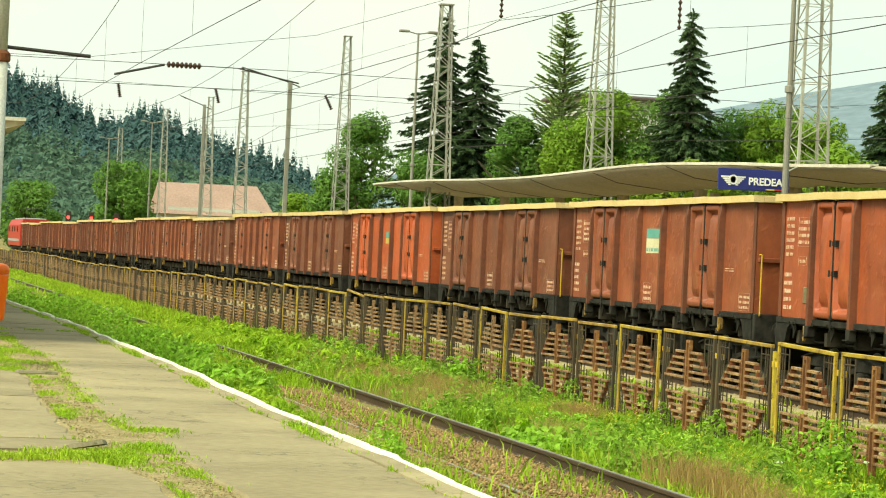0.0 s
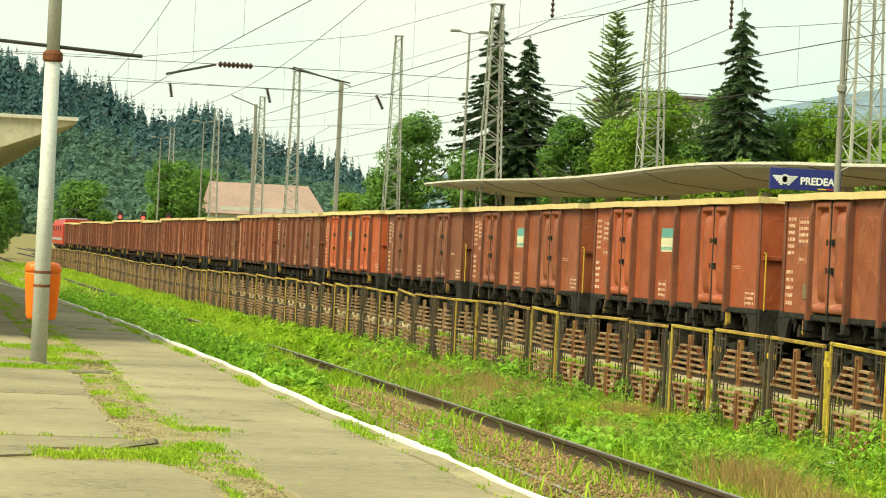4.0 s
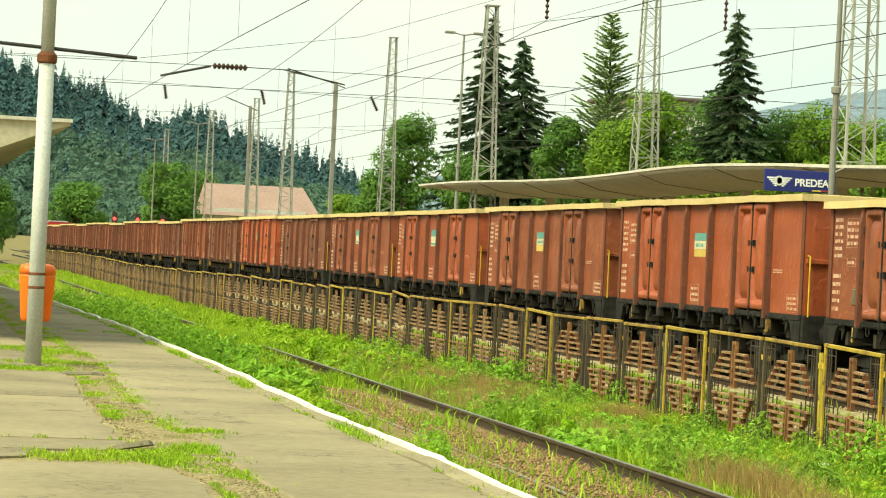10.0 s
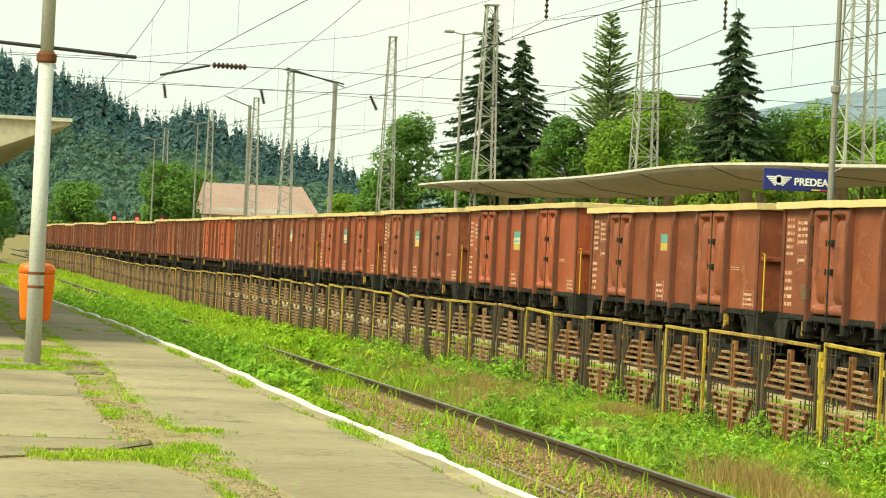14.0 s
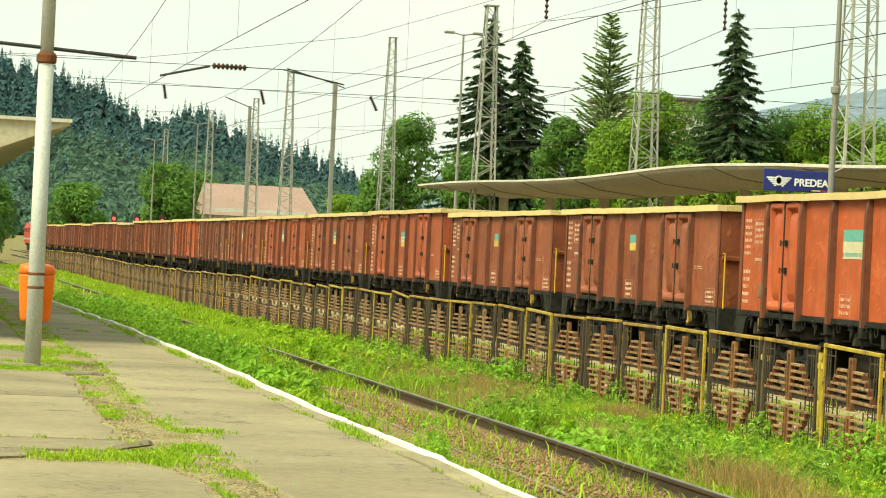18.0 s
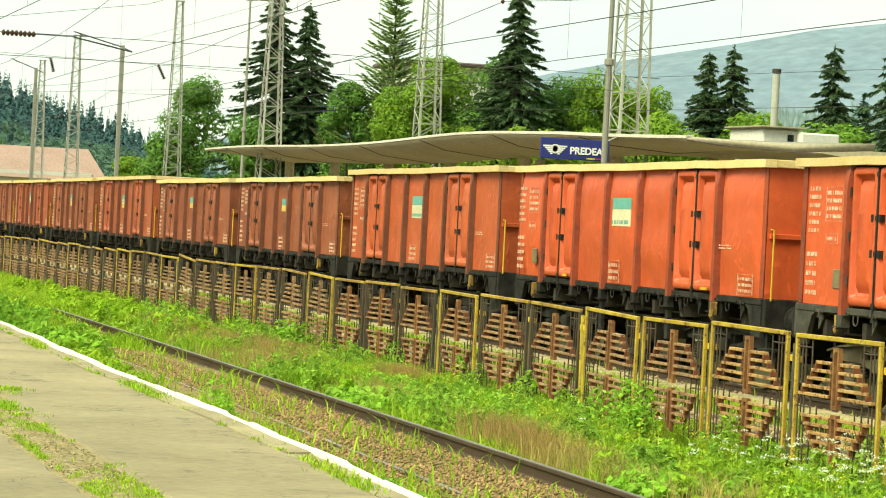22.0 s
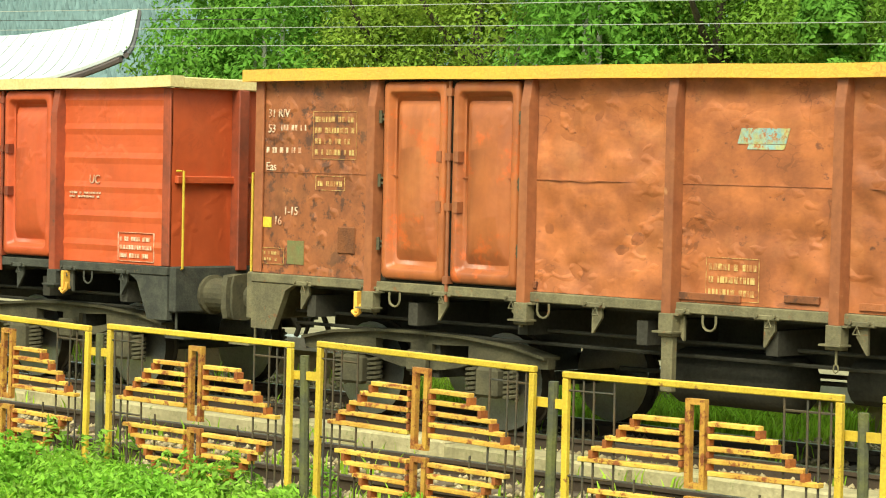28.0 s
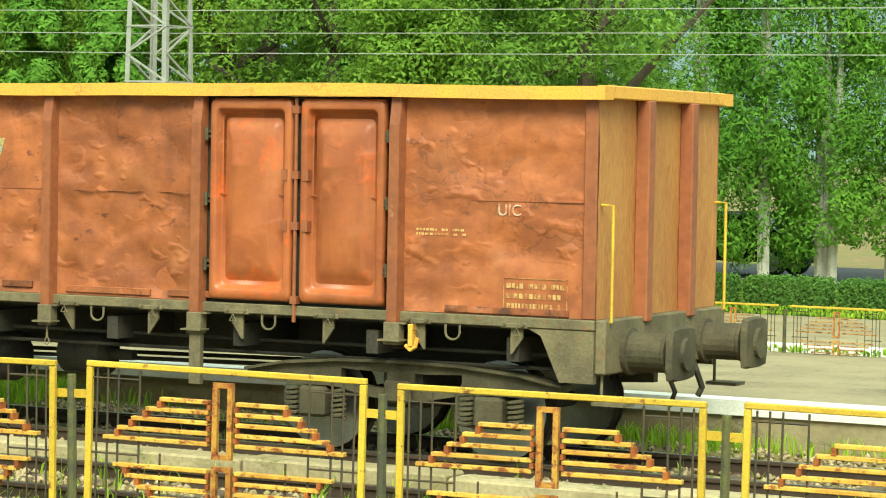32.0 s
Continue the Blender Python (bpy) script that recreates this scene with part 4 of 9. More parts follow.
def fence_meshes():
    me = {}
    w, h = 1.02, 1.20
    g = Geo()
    g.soft_box(-w, w, -0.022, 0.022, h - 0.042, h, 0.006)
    me["frame"] = g.mesh("frame", M["yellow"])
    me["frame_mid"] = Geo().soft_box(-w, w, -0.022, 0.022, h - 0.042, h, 0.006).mesh("frame", M["yellow_mid"])
    me["stile_mid"] = [Geo().soft_box(a, a + 0.038, -0.02, 0.02, 0.0, h - 0.04, 0.006).mesh("stile", M["yellow_mid"]) for a in (-w, w - 0.038)]
    me["frame_old"] = Geo().soft_box(-w, w, -0.022, 0.022, h - 0.04, h, 0.006).mesh("frame", M["yellow_old"])
    me["stile_new"] = [Geo().soft_box(a, a + 0.045, -0.02, 0.02, 0.0, h - 0.045, 0.006).mesh("stile", M["yellow"]) for a in (-w, w - 0.045)]
    me["stile"] = [Geo().soft_box(a, a + 0.045, -0.02, 0.02, 0.0, h - 0.04, 0.006).mesh("stile", M["fencebar"]) for a in (-w, w - 0.045)]
    g = Geo()
    rnd = random.Random(2)
    for x in (-0.94, -0.86, -0.78, -0.62, -0.46, 0.46, 0.62, 0.78, 0.86, 0.94):
        top = h - 0.05 if abs(x) > 0.5 else 0.56
        g.tube((x, 0.0, 0.02), (x, 0.0, top), 0.008, n=5)
    for z in (1.08, 0.535, 0.10):
        g.tube((-w + 0.04, 0.003, z), (-0.62, 0.003, z), 0.008, n=5)
        g.tube((0.62, 0.003, z), (w - 0.04, 0.003, z), 0.008, n=5)
    me["bars"] = g.mesh("bars", M["fencebar"])
    me["bar_set"] = []
    for x in (-0.94, -0.86, -0.78, -0.62, -0.46, 0.46, 0.62, 0.78, 0.86, 0.94):
        me["bar_set"].append(Geo().tube((x, 0.0, 0.02), (x, 0.0, h - 0.05 if abs(x) > 0.5 else 0.56), 0.008, n=5).mesh("bar", M["fencebar"]))
    for z in (1.08, 0.535, 0.10):
        for sg in (-1, 1):
            me["bar_set"].append(Geo().tube((sg * (w - 0.04), 0.003, z), (sg * 0.62, 0.003, z), 0.008, n=5).mesh("bar", M["fencebar"]))
    for key, z0, z1 in (("upper_loop", 0.55, 1.10), ("lower_loop", 0.04, 0.50)):
        g = Geo()
        g.box(-0.072, -0.036, -0.02, 0.02, z0, z1)
        g.box(0.036, 0.072, -0.02, 0.02, z0, z1)
        g.box(-0.036, 0.036, -0.02, 0.02, z1 - 0.036, z1)
        g.box(-0.036, 0.036, -0.02, 0.02, z0, z0 + 0.036)
        me[key] = g.mesh(key, M["loop"])
        me[key + "_old"] = g.mesh(key, M["loop_old"])
    for tone in ("slat", "slat_mid", "slat_old"):
        me[tone] = []
    allg = Geo()
    for lower in (False, True):
        for sign in (-1, 1):
            prev = None
            for z, a, b in wing(sign, lower):
                g = Geo().soft_box(min(a, b), max(a, b), -0.03, 0.03, z - 0.015, z + 0.015, 0.004)
                for tone in ("slat", "slat_mid", "slat_old"):
                    me[tone].append(g.mesh("slat", M[tone]))
                allg.box(min(a, b), max(a, b), -0.03, 0.03, z - 0.015, z + 0.015)
    g = Geo()
    for lower in (False, True):
        for sign in (-1, 1):
            ws = wing(sign, lower)
            for (z, a, b), (z2, a2, b2) in zip(ws, ws[1:]):
                e = b if abs(b) < abs(b2) else b2
                g.box(e - 0.016, e + 0.016, -0.032, 0.032, z2 + 0.012, z - 0.012)
                g.box(a - 0.012, a + 0.012, -0.024, 0.024, z2 + 0.019, z - 0.019)
    me["ties"] = g.mesh("ties", M["rust"])
    me["ties_new"] = g.mesh("ties", M["weld"])
    for z0, z1 in ((0.55, 1.10), (0.04, 0.50)):
        allg.box(-0.072, -0.036, -0.02, 0.02, z0, z1).box(0.036, 0.072, -0.02, 0.02, z0, z1)
    me["motif"] = allg.mesh("motif", M["slat"])
    me["motif_old"] = allg.mesh("motif", M["slat_old"])
    g = Geo()
    g.tube((0, 0, -0.3), (0, 0, 1.10), 0.036, 0.033, n=8)
    me["post"] = g.mesh("post", M["postwood"])
    me["post_yellow"] = g.mesh("post", M["post_yellow"])
    g = Geo()
    g.box(-0.14, 0.14, -0.012, 0.012, 0.93, 0.99)
    me["clamp"] = g.mesh("clamp", M["yellow"])
    return me


def fence():
    me = fence_meshes()
    rnd = random.Random(11)
    t = thing("fence", "long yellow welded steel fence with rusty winged slats", "fence")
    for i in range(-84, 18):
        x0, x1 = fence_x(i), fence_x(i + 1)
        y0, y1 = fence_y(x0), fence_y(x1)
        ang = math.degrees(math.atan2(y1 - y0, x1 - x0))
        wide = math.hypot(x1 - x0, y1 - y0)
        xm, ym = (x0 + x1) / 2 - 0.11, (y0 + y1) / 2
        lift = bend(xm, LIFT_X, LIFT_Z)
        aged = i < -2
        p = part("panel", me["frame_old"] if aged and i % 7 not in (2, 5) else me["frame_mid"] if i < 6 else me["frame"], None, t)
        p.matrix_basis = pose(xm, ym, dip(xm) + lift + rnd.uniform(-0.03, 0.02), 0, rnd.uniform(-0.9, 0.9) + (1.6 if i == -15 else 0), ang + rnd.uniform(-1.2, 1.2)) @ Matrix.Diagonal((wide / 2.268, 1, 1, 1))
        if p.data == me["frame_old"]:
            for q in me["stile"]:
                part("stile", q, None, p, "rusted dark stile")
        else:
            for q in me["stile_mid" if i < 6 else "stile_new"]:
                part("stile", q, None, p)
        if i >= 2:
            for b in me["bar_set"]:
                part("bar", b, None, p)
        else:
            part("infill", me["bars"], None, p, "thin dark upright bars")["kind"] = "stuff"
        if i >= -8:
            for s in me["slat_old" if i < 0 else "slat_mid" if i < 6 else "slat"]:
                part("slat", s, None, p)
            part("upper_loop", me["upper_loop_old" if i < 6 else "upper_loop"], None, p)
            part("lower_loop", me["lower_loop_old" if i < 6 else "lower_loop"], None, p)
            part("weld", me["ties_new" if i >= 4 else "ties"], None, p, "rusty welded ends")["kind"] = "stuff"
        else:
            part("winged_motif", me["motif_old"], None, p)["kind"] = "stuff"
        old = i % 4 != 1 or i > 2
        q = part("post", me["post"] if old else me["post_yellow"], None, t, "" if old else "mossy yellow post")
        q.matrix_basis = pose(x1 - 0.11, y1 + 0.03, dip(x1) + lift, rnd.uniform(-1, 1), rnd.uniform(-1.2, 1.2), 0)
        if i > -20:
            part("clamp", me["clamp"], None, q)


# ---- the freight train ----
# stanchion places along a body 12.8 m long
BAYS = (0.0, 1.73, 3.70, 5.38, 7.12, 8.80, 10.87, 12.8)
CACHE = {}


def dented(x0, x1, z0, z1, y, out, amp, seed, ribs=0, plates=(), billow=0.0):
    """A thin sheet facing out (-1 or 1) along y, with broad dents, knocks and creases and, for some wagons, pressed ribs or a bulge; plates stay flat."""
    near = amp > 0.05
    nx = max(3, int((x1 - x0) / (0.045 if near else 0.14)))
    nz = max(3, int((z1 - z0) / (0.06 if ribs else 0.045 if near else 0.14)))
    rnd = random.Random(int(seed * 10))
    knocks = [(rnd.uniform(x0, x1), rnd.uniform(z0, z1), rnd.uniform(0.04, 0.16), rnd.uniform(0.5, 1.8), rnd.uniform(0.10, 0.42), rnd.uniform(-0.7, 0.7)) for _ in range(26 if near else 6)]
    X, Z = np.meshgrid(np.linspace(x0, x1, nx + 1), np.linspace(z0, z1, nz + 1))
    broad = np.vectorize(lambda a, b: noise.noise((a * 1.5 + seed * 7.3, seed * 3.1, b * 1.9)) + 0.45 * noise.noise((a * 3.6 + seed, 4.0, b * 4.4)))(X, Z)
    fold = np.vectorize(lambda a, b: noise.noise((a * 1.2 + seed * 3, 2.0, b * 1.2 + seed)))(X, Z)
    d = amp * 0.75 * (broad - 0.25) - amp * 0.22 * np.clip(1 - np.abs(fold) * 9, 0, 1)
    for kx, kz, size, long, deep, lean in knocks:
        u, w = (X - kx) + lean * (Z - kz), (Z - kz) * long
        d -= amp * deep * np.exp(-(u * u + w * w) / (size * size))
    d = np.minimum(d, 0.010)
    for a, b, c, e in plates:
        away = np.maximum(np.maximum(a - X, X - b), np.maximum(c - Z, Z - e))
        d *= np.clip(away / 0.18, 0, 1)
    rim = np.minimum(np.minimum(X - x0, x1 - X), np.minimum(Z - z0, z1 - Z))
    d *= np.clip(rim / 0.10, 0, 1)
    if billow:
        d += billow * np.clip(2.2 * np.sin(math.pi * (X - x0) / (x1 - x0)), 0, 1) ** 0.7 * np.clip(1.5 * np.sin(math.pi * np.clip((Z - z0) / (z1 - z0), 0, 1) ** 1.3), 0, 1)
    if ribs:
        d += 0.012 * ((Z * ribs) % 1.0 < 0.22)
    rows = [[(X[k, i], y + out * d[k, i], Z[k, i]) for i in range(nx + 1)] for k in range(nz + 1)]
    return Geo().quad_strip(rows if out < 0 else [r[::-1] for r in rows], closed=False)


def pierced(xs, levels, skip, y0, y1):
    """A plate of columns xs and rows levels(x), drawn out from y0 to y1, without the cells (column, row) in skip."""
    g = Geo()
    m = len(levels(xs[0]))
    for yy in (y0, y1):
        for x in xs:
            g.v += [(x, yy, z) for z in levels(x)]
    half = len(xs) * m
    kept = {(i, k) for i in range(len(xs) - 1) for k in range(m - 1)} - set(skip)
    for i, k in sorted(kept):
        a, b, c, e = i * m + k, (i + 1) * m + k, (i + 1) * m + k + 1, i * m + k + 1
        g.f += [(a, b, c, e), (half + e, half + c, half + b, half + a)]
        for (di, dk), (p, q) in (((-1, 0), (e, a)), ((1, 0), (b, c)), ((0, -1), (a, b)), ((0, 1), (c, e))):
            if (i + di, k + dk) not in kept:
                g.f.append((q, p, half + p, half + q))
    return g


def wagon_meshes(L, H, kind):
    """All the part meshes of one wagon type: kind smooth or ribbed, H the height of the wall's top."""
    key = (L, H, kind)
    if key in CACHE:
        return CACHE[key]
    s = L / 12.8
    bays = [b * s - L / 2 for b in BAYS]
    zb, zt = 1.35, H
    out = []  # (name, mesh, slot, label)

    def add(name, g, slot, label="", smooth=False):
        out.append((name, g.mesh(name, M["dark"], smooth), slot, label))

    # floor and inner box
    g = Geo()
    g.box(-L / 2 + 0.03, L / 2 - 0.03, -1.33, 1.33, zb - 0.12, zb)
    add("floor", g, "dark")
    for sgn in (-1, 1):
        y = sgn * 1.36
        for k in range(7):
            x0, x1 = bays[k] + 0.06, bays[k + 1] - 0.06
            if k in (1, 5):
                # a pair of doors, each pressed with a raised border and a bulged middle
                mid = (x0 + x1) / 2
                for a, b in ((x0 + 0.055, mid - 0.04), (mid + 0.04, x1 - 0.055)):
                    d = Geo()
                    rings = []
                    for ix, iz, o in ((0, 0, -0.02), (0.008, 0.012, 0.045), (0.02, 0.03, 0.062), (0.068, 0.09, 0.066), (0.080, 0.105, 0.058), (0.092, 0.122, 0.0), (0.112, 0.15, -0.024), (0.150, 0.20, -0.018), (0.178, 0.24, 0.02), (0.232, 0.34, 0.04), (0.25, 0.60, 0.066)):
                        ix *= s
                        u0, u1, w0, w1 = a + ix, b - ix, zb + 0.02 + iz, zt - 0.015 - iz
                        c = 0.015 if ix == 0 else 0.05
                        yy = y + sgn * o
                        ring = []
                        for cx, cz, t0 in ((u1 - c, w0 + c, -90), (u1 - c, w1 - c, 0), (u0 + c, w1 - c, 90), (u0 + c, w0 + c, 180)):
                            ring += [(cx + c * math.cos(radians(t0 + q)), yy, cz + c * math.sin(radians(t0 + q))) for q in (0, 30, 60, 90)]
                        rings.append(ring if sgn < 0 else ring[::-1])
                    d.quad_strip(rings)
                    add("door_leaf", d, "door", "pressed steel door leaf", True)
                    for z in (zb + 0.35, (zb + zt) / 2, zt - 0.35):
                        hx = a - 0.03 if a < mid - 0.3 else b + 0.03
                        h = Geo().box(hx - 0.10, hx + 0.09, y - 0.05, y + 0.05, z + 0.012, z + 0.034).box(hx - 0.10, hx + 0.09, y - 0.05, y + 0.05, z - 0.034, z - 0.012).tube((hx, y + sgn * 0.06, z - 0.06), (hx, y + sgn * 0.06, z + 0.06), 0.018, n=6)
                        add("hinge", h, "hinge", "greyish door hinge")
                # dark backing sheet in place of the shade in the door gaps
                add("door_recess", Geo().box(x0 - 0.03, x1 + 0.03, min(y - sgn * 0.03, y - sgn * 0.022), max(y - sgn * 0.03, y - sgn * 0.022), zb, zt), "dark", "dark sheet for the shade behind the doors")
                rod = Geo().tube((mid, y + sgn * 0.05, zb - 0.15), (mid, y + sgn * 0.05, zt - 0.02), 0.018, n=8)
                for z in (zb + 0.05, zb + 0.72, zb + 1.18, zt - 0.12):
                    rod.box(mid - 0.035, mid + 0.035, y + min(0, sgn * 0.07), y + max(0, sgn * 0.07), z - 0.035, z + 0.035)
                for z in (zb + 0.72, zb + 1.18):
                    for q in (-0.11, 0.11):
                        rod.box(mid + q - 0.03, mid + q + 0.03, y, y + sgn * 0.075, z - 0.05, z + 0.05)
                add("lock_rod", rod, "rod", "door locking rod")
            else:
                flat = {0: ((0.15, 1.55, 1.45, 3.02),), 3: ((5.5, 6.9, 2.1, 2.9), (5.65, 6.35, 1.32, 1.8)), 6: ((11.85, 12.6, 1.36, 1.72), (11.0, 11.65, 1.97, 2.15), (11.8, 12.35, 2.18, 2.38))}.get(k, ()) if sgn < 0 else ()
                add("side_panel", dented(x0 - 0.03, x1 + 0.03, zb, zt, y, sgn, 0.016 if kind == "ribbed" else 0.062 if L > 12.5 else 0.03, k + 9 * (sgn > 0) + L, 3.3 if kind == "ribbed" else 0, [(a * s - L / 2, b * s - L / 2, c, e) for a, b, c, e in flat], 0.085 if kind == "buckled" else 0), "paint_worn" if k == 0 else "paint", smooth=kind != "ribbed")
        # inner skin
        add("inner_wall", Geo().box(-L / 2 + 0.02, L / 2 - 0.02, y - sgn * 0.06, y - sgn * 0.05, zb, zt), "paint2")
        for k, x in enumerate(bays):
            if k in (0, 7):
                x = x + (0.06 if k == 0 else -0.06)
                st = Geo().soft_box(x - 0.06, x + 0.06, min(y, y + sgn * 0.03), max(y, y + sgn * 0.03), zb, zt, 0.008)
                add("corner_post", st, "post")
                e = 1 if k == 0 else -1
                xe = x - e * 0.06
                o = [(xe, zb - 0.1), (xe + e * 0.62, zb - 0.1), (xe + e * 0.50, zb - 0.16), (xe + e * 0.32, zb - 0.55), (xe, zb - 0.55)]
                add("corner_gusset", Geo().prism(o if e > 0 else o[::-1], y - 0.035, y + 0.035), "under", "grimy corner plate")
            else:
                w = 0.065
                o = [(x - w, 0), (x - w + 0.015, 0.11), (x + w - 0.015, 0.11), (x + w, 0)]
                rings = [[(px, y + sgn * py * f, z) for px, py in o] for z, f in ((zb - 0.10, 1.0), (zt - 0.25, 0.95), (zt, 0.55))]
                add("stanchion", Geo().quad_strip(rings if sgn < 0 else [r[::-1] for r in rings]), "post")
                ft = Geo().soft_box(x - 0.078, x + 0.078, min(y, y + sgn * 0.116), max(y, y + sgn * 0.116), zb - 0.30, zb - 0.10, 0.008)
                ft.box(x - 0.115, x + 0.10, min(y, y + sgn * 0.15), max(y, y + sgn * 0.15), zb - 0.268, zb - 0.252)
                ft.box(x + 0.066, x + 0.13, min(y, y + sgn * 0.10), max(y, y + sgn * 0.10), zb - 0.115, zb - 0.098)
                add("stanchion_foot", ft, "under")
        sill = Geo().soft_box(-L / 2, L / 2, min(y - sgn * 0.04, y + sgn * 0.045), max(y - sgn * 0.04, y + sgn * 0.045), zb - 0.095, zb - 0.004, 0.008)
        add("side_sill", sill, "under", "grimy grey-green side sill")
        # lashing brackets and rings below the sill
        for k in range(13):
            x = -L / 2 + 0.75 + k * (L - 1.5) / 12
            # a blade with one plumb edge, every other one turned round, under a bolted strap with a three-cornered eye
            f = 1 if k % 2 else -1
            o = [(x - f * 0.065, zb - 0.1), (x - f * 0.065, zb - 0.19), (x + f * 0.035, zb - 0.33), (x + f * 0.05, zb - 0.33), (x + f * 0.05, zb - 0.1)]
            hk = Geo().prism(o if (f > 0) == (sgn < 0) else o[::-1], y - 0.012, y + 0.012)
            hk.soft_box(x - 0.13, x + 0.13, min(y, y + sgn * 0.056), max(y, y + sgn * 0.056), zb - 0.105, zb - 0.06, 0.008)
            for q in (-0.09, 0.09):
                hk.tube((x + q, y + sgn * 0.05, zb - 0.07), (x + q, y + sgn * 0.075, zb - 0.07), 0.016, n=6)
            ex = x - f * 0.03
            hk.pipe([(ex - 0.035, y + sgn * 0.06, zb - 0.165), (ex, y + sgn * 0.06, zb - 0.10), (ex + 0.035, y + sgn * 0.06, zb - 0.165), (ex - 0.035, y + sgn * 0.06, zb - 0.165)], 0.007, 4)
            add("lashing_bracket", hk, "under")
            if k % 2:
                c = [(x + 0.34 + 0.07 * math.cos(t), y + sgn * 0.04, zb - 0.17 + 0.06 * math.sin(t)) for t in (math.pi * (1 + j / 6) for j in range(7))]
                add("lashing_ring", Geo().pipe([(x + 0.27, y + sgn * 0.04, zb - 0.1)] + c + [(x + 0.41, y + sgn * 0.04, zb - 0.1)], 0.011, 5), "under")
    # ends
    for e in (-1, 1):
        x = e * L / 2
        g = Geo()
        rows = []
        for k in range(9):
            z = zb + (zt - zb) * k / 8
            rows.append([(x + e * 0.018 * noise.noise((yy * 3, z * 3, L + e)), yy, z) for yy in [-1.36 + 2.72 * i / 10 for i in range(11)]])
        add("end_wall", Geo().quad_strip(rows if e > 0 else [r[::-1] for r in rows], closed=False), "end", smooth=True)
        add("end_inner", Geo().box(min(x - e * 0.05, x - e * 0.03), max(x - e * 0.05, x - e * 0.03), -1.33, 1.33, zb, zt), "paint2")
        for yy in (-0.5, 0.5):
            add("end_stanchion", Geo().soft_box(min(x, x + e * 0.13), max(x, x + e * 0.13), yy - 0.07, yy + 0.07, zb - 0.05, zt, 0.01), "post")
        if L < 12.5:
            add("end_rib", Geo().soft_box(min(x, x + e * 0.06), max(x, x + e * 0.06), -1.33, 1.33, zb + 0.85, zb + 0.93, 0.01), "end")
        hs = Geo().soft_box(min(x, x + e * 0.10), max(x, x + e * 0.10), -1.38, 1.38, 0.88, 1.35, 0.015)
        add("headstock", hs, "under", "grimy headstock beam")
        for yy in (-0.875, 0.875):
            b = Geo().lathe((x + e * 0.10, yy, 1.06), (e, 0, 0), [(0, 0.205), (0.04, 0.205), (0.05, 0.172), (0.36, 0.172), (0.37, 0.18), (0.40, 0.18), (0.41, 0.14), (0.57, 0.14)], 20)
            add("buffer_stock", b, "bogie")
            hd = Geo()
            prof = []
            for t in range(16):
                a = 2 * math.pi * t / 16
                prof.append((yy + max(-0.28, min(0.28, 0.36 * math.cos(a))), 1.06 + max(-0.235, min(0.235, 0.31 * math.sin(a)))))
            xs = (x + e * 0.565, x + e * 0.575, x + e * 0.62)
            rings = [[(xs[0], a, b2) for a, b2 in prof], [(xs[1], a, b2) for a, b2 in prof], [(xs[2], yy + (a - yy) * 0.93, 1.06 + (b2 - 1.06) * 0.93) for a, b2 in prof], [(xs[2] + e * 0.02, yy + (a - yy) * 0.1, 1.06 + (b2 - 1.06) * 0.1) for a, b2 in prof]]
            add("buffer_head", Geo().quad_strip(rings if e > 0 else [r[::-1] for r in rings]), "bogie")
        hook = Geo().soft_box(min(x + e * 0.1, x + e * 0.35), max(x + e * 0.1, x + e * 0.35), -0.06, 0.06, 0.98, 1.12, 0.015)
        hook.pipe([(x + e * 0.33, -0.05, 1.02), (x + e * 0.40, -0.05, 0.86), (x + e * 0.42, 0.05, 0.7), (x + e * 0.38, 0.05, 0.62)], 0.03, 6)
        add("coupling", hook, "dark", "black screw coupling")
        hose = Geo().pipe([(x + e * 0.10, -0.35, 0.95), (x + e * 0.25, -0.36, 0.85), (x + e * 0.33, -0.36, 0.68), (x + e * 0.28, -0.36, 0.55)], 0.024, 6)
        add("brake_hose", hose, "dark")
        for yy in (-1.3, 1.3):
            rail = Geo().pipe([(x + e * 0.01, yy, zb + 0.98), (x + e * 0.12, yy, zb + 0.98), (x + e * 0.12, yy, zb - 0.02), (x + e * 0.01, yy, zb - 0.06)], 0.014, 6)
            add("handrail", rail, "yellow", "yellow shunter's handrail")
            stp = Geo().box(min(x, x + e * 0.3), max(x, x + e * 0.3), yy - 0.12, yy + 0.12, 0.62, 0.65).tube((x + e * 0.04, yy, 0.64), (x + e * 0.04, yy, 0.9), 0.015, n=5)
            add("footstep", stp, "under")
    # the rim, slightly wavy
    n = 26
    for sgn in (-1, 1):
        rings = []
        for i in range(n + 1):
            x = -L / 2 - 0.10 + (L + 0.20) * i / n
            wv = 0.022 * noise.noise((x * 0.55 + L * 3, sgn, H)) + 0.010 * noise.noise((x * 2.0, sgn, 3))
            yy = sgn * 1.36
            rings.append([(x, yy - 0.06, zt - 0.005 + wv), (x, yy + 0.06 + 0.06 * (sgn > 0), zt - 0.005 + wv), (x, yy + 0.06 + 0.06 * (sgn > 0), zt + 0.11 + wv), (x, yy - 0.06 - 0.06 * (sgn < 0), zt + 0.11 + wv), (x, yy - 0.06 - 0.06 * (sgn < 0), zt - 0.005 + wv)])
        add("top_rim", Geo().quad_strip(rings), "rim", "worn yellow top rim")
    for e in (-1, 1):
        x = e * (L / 2 + 0.02)
        add("end_rim", Geo().soft_box(x - 0.08, x + 0.08, -1.30, 1.30, zt - 0.003, zt + 0.112, 0.01), "rim")
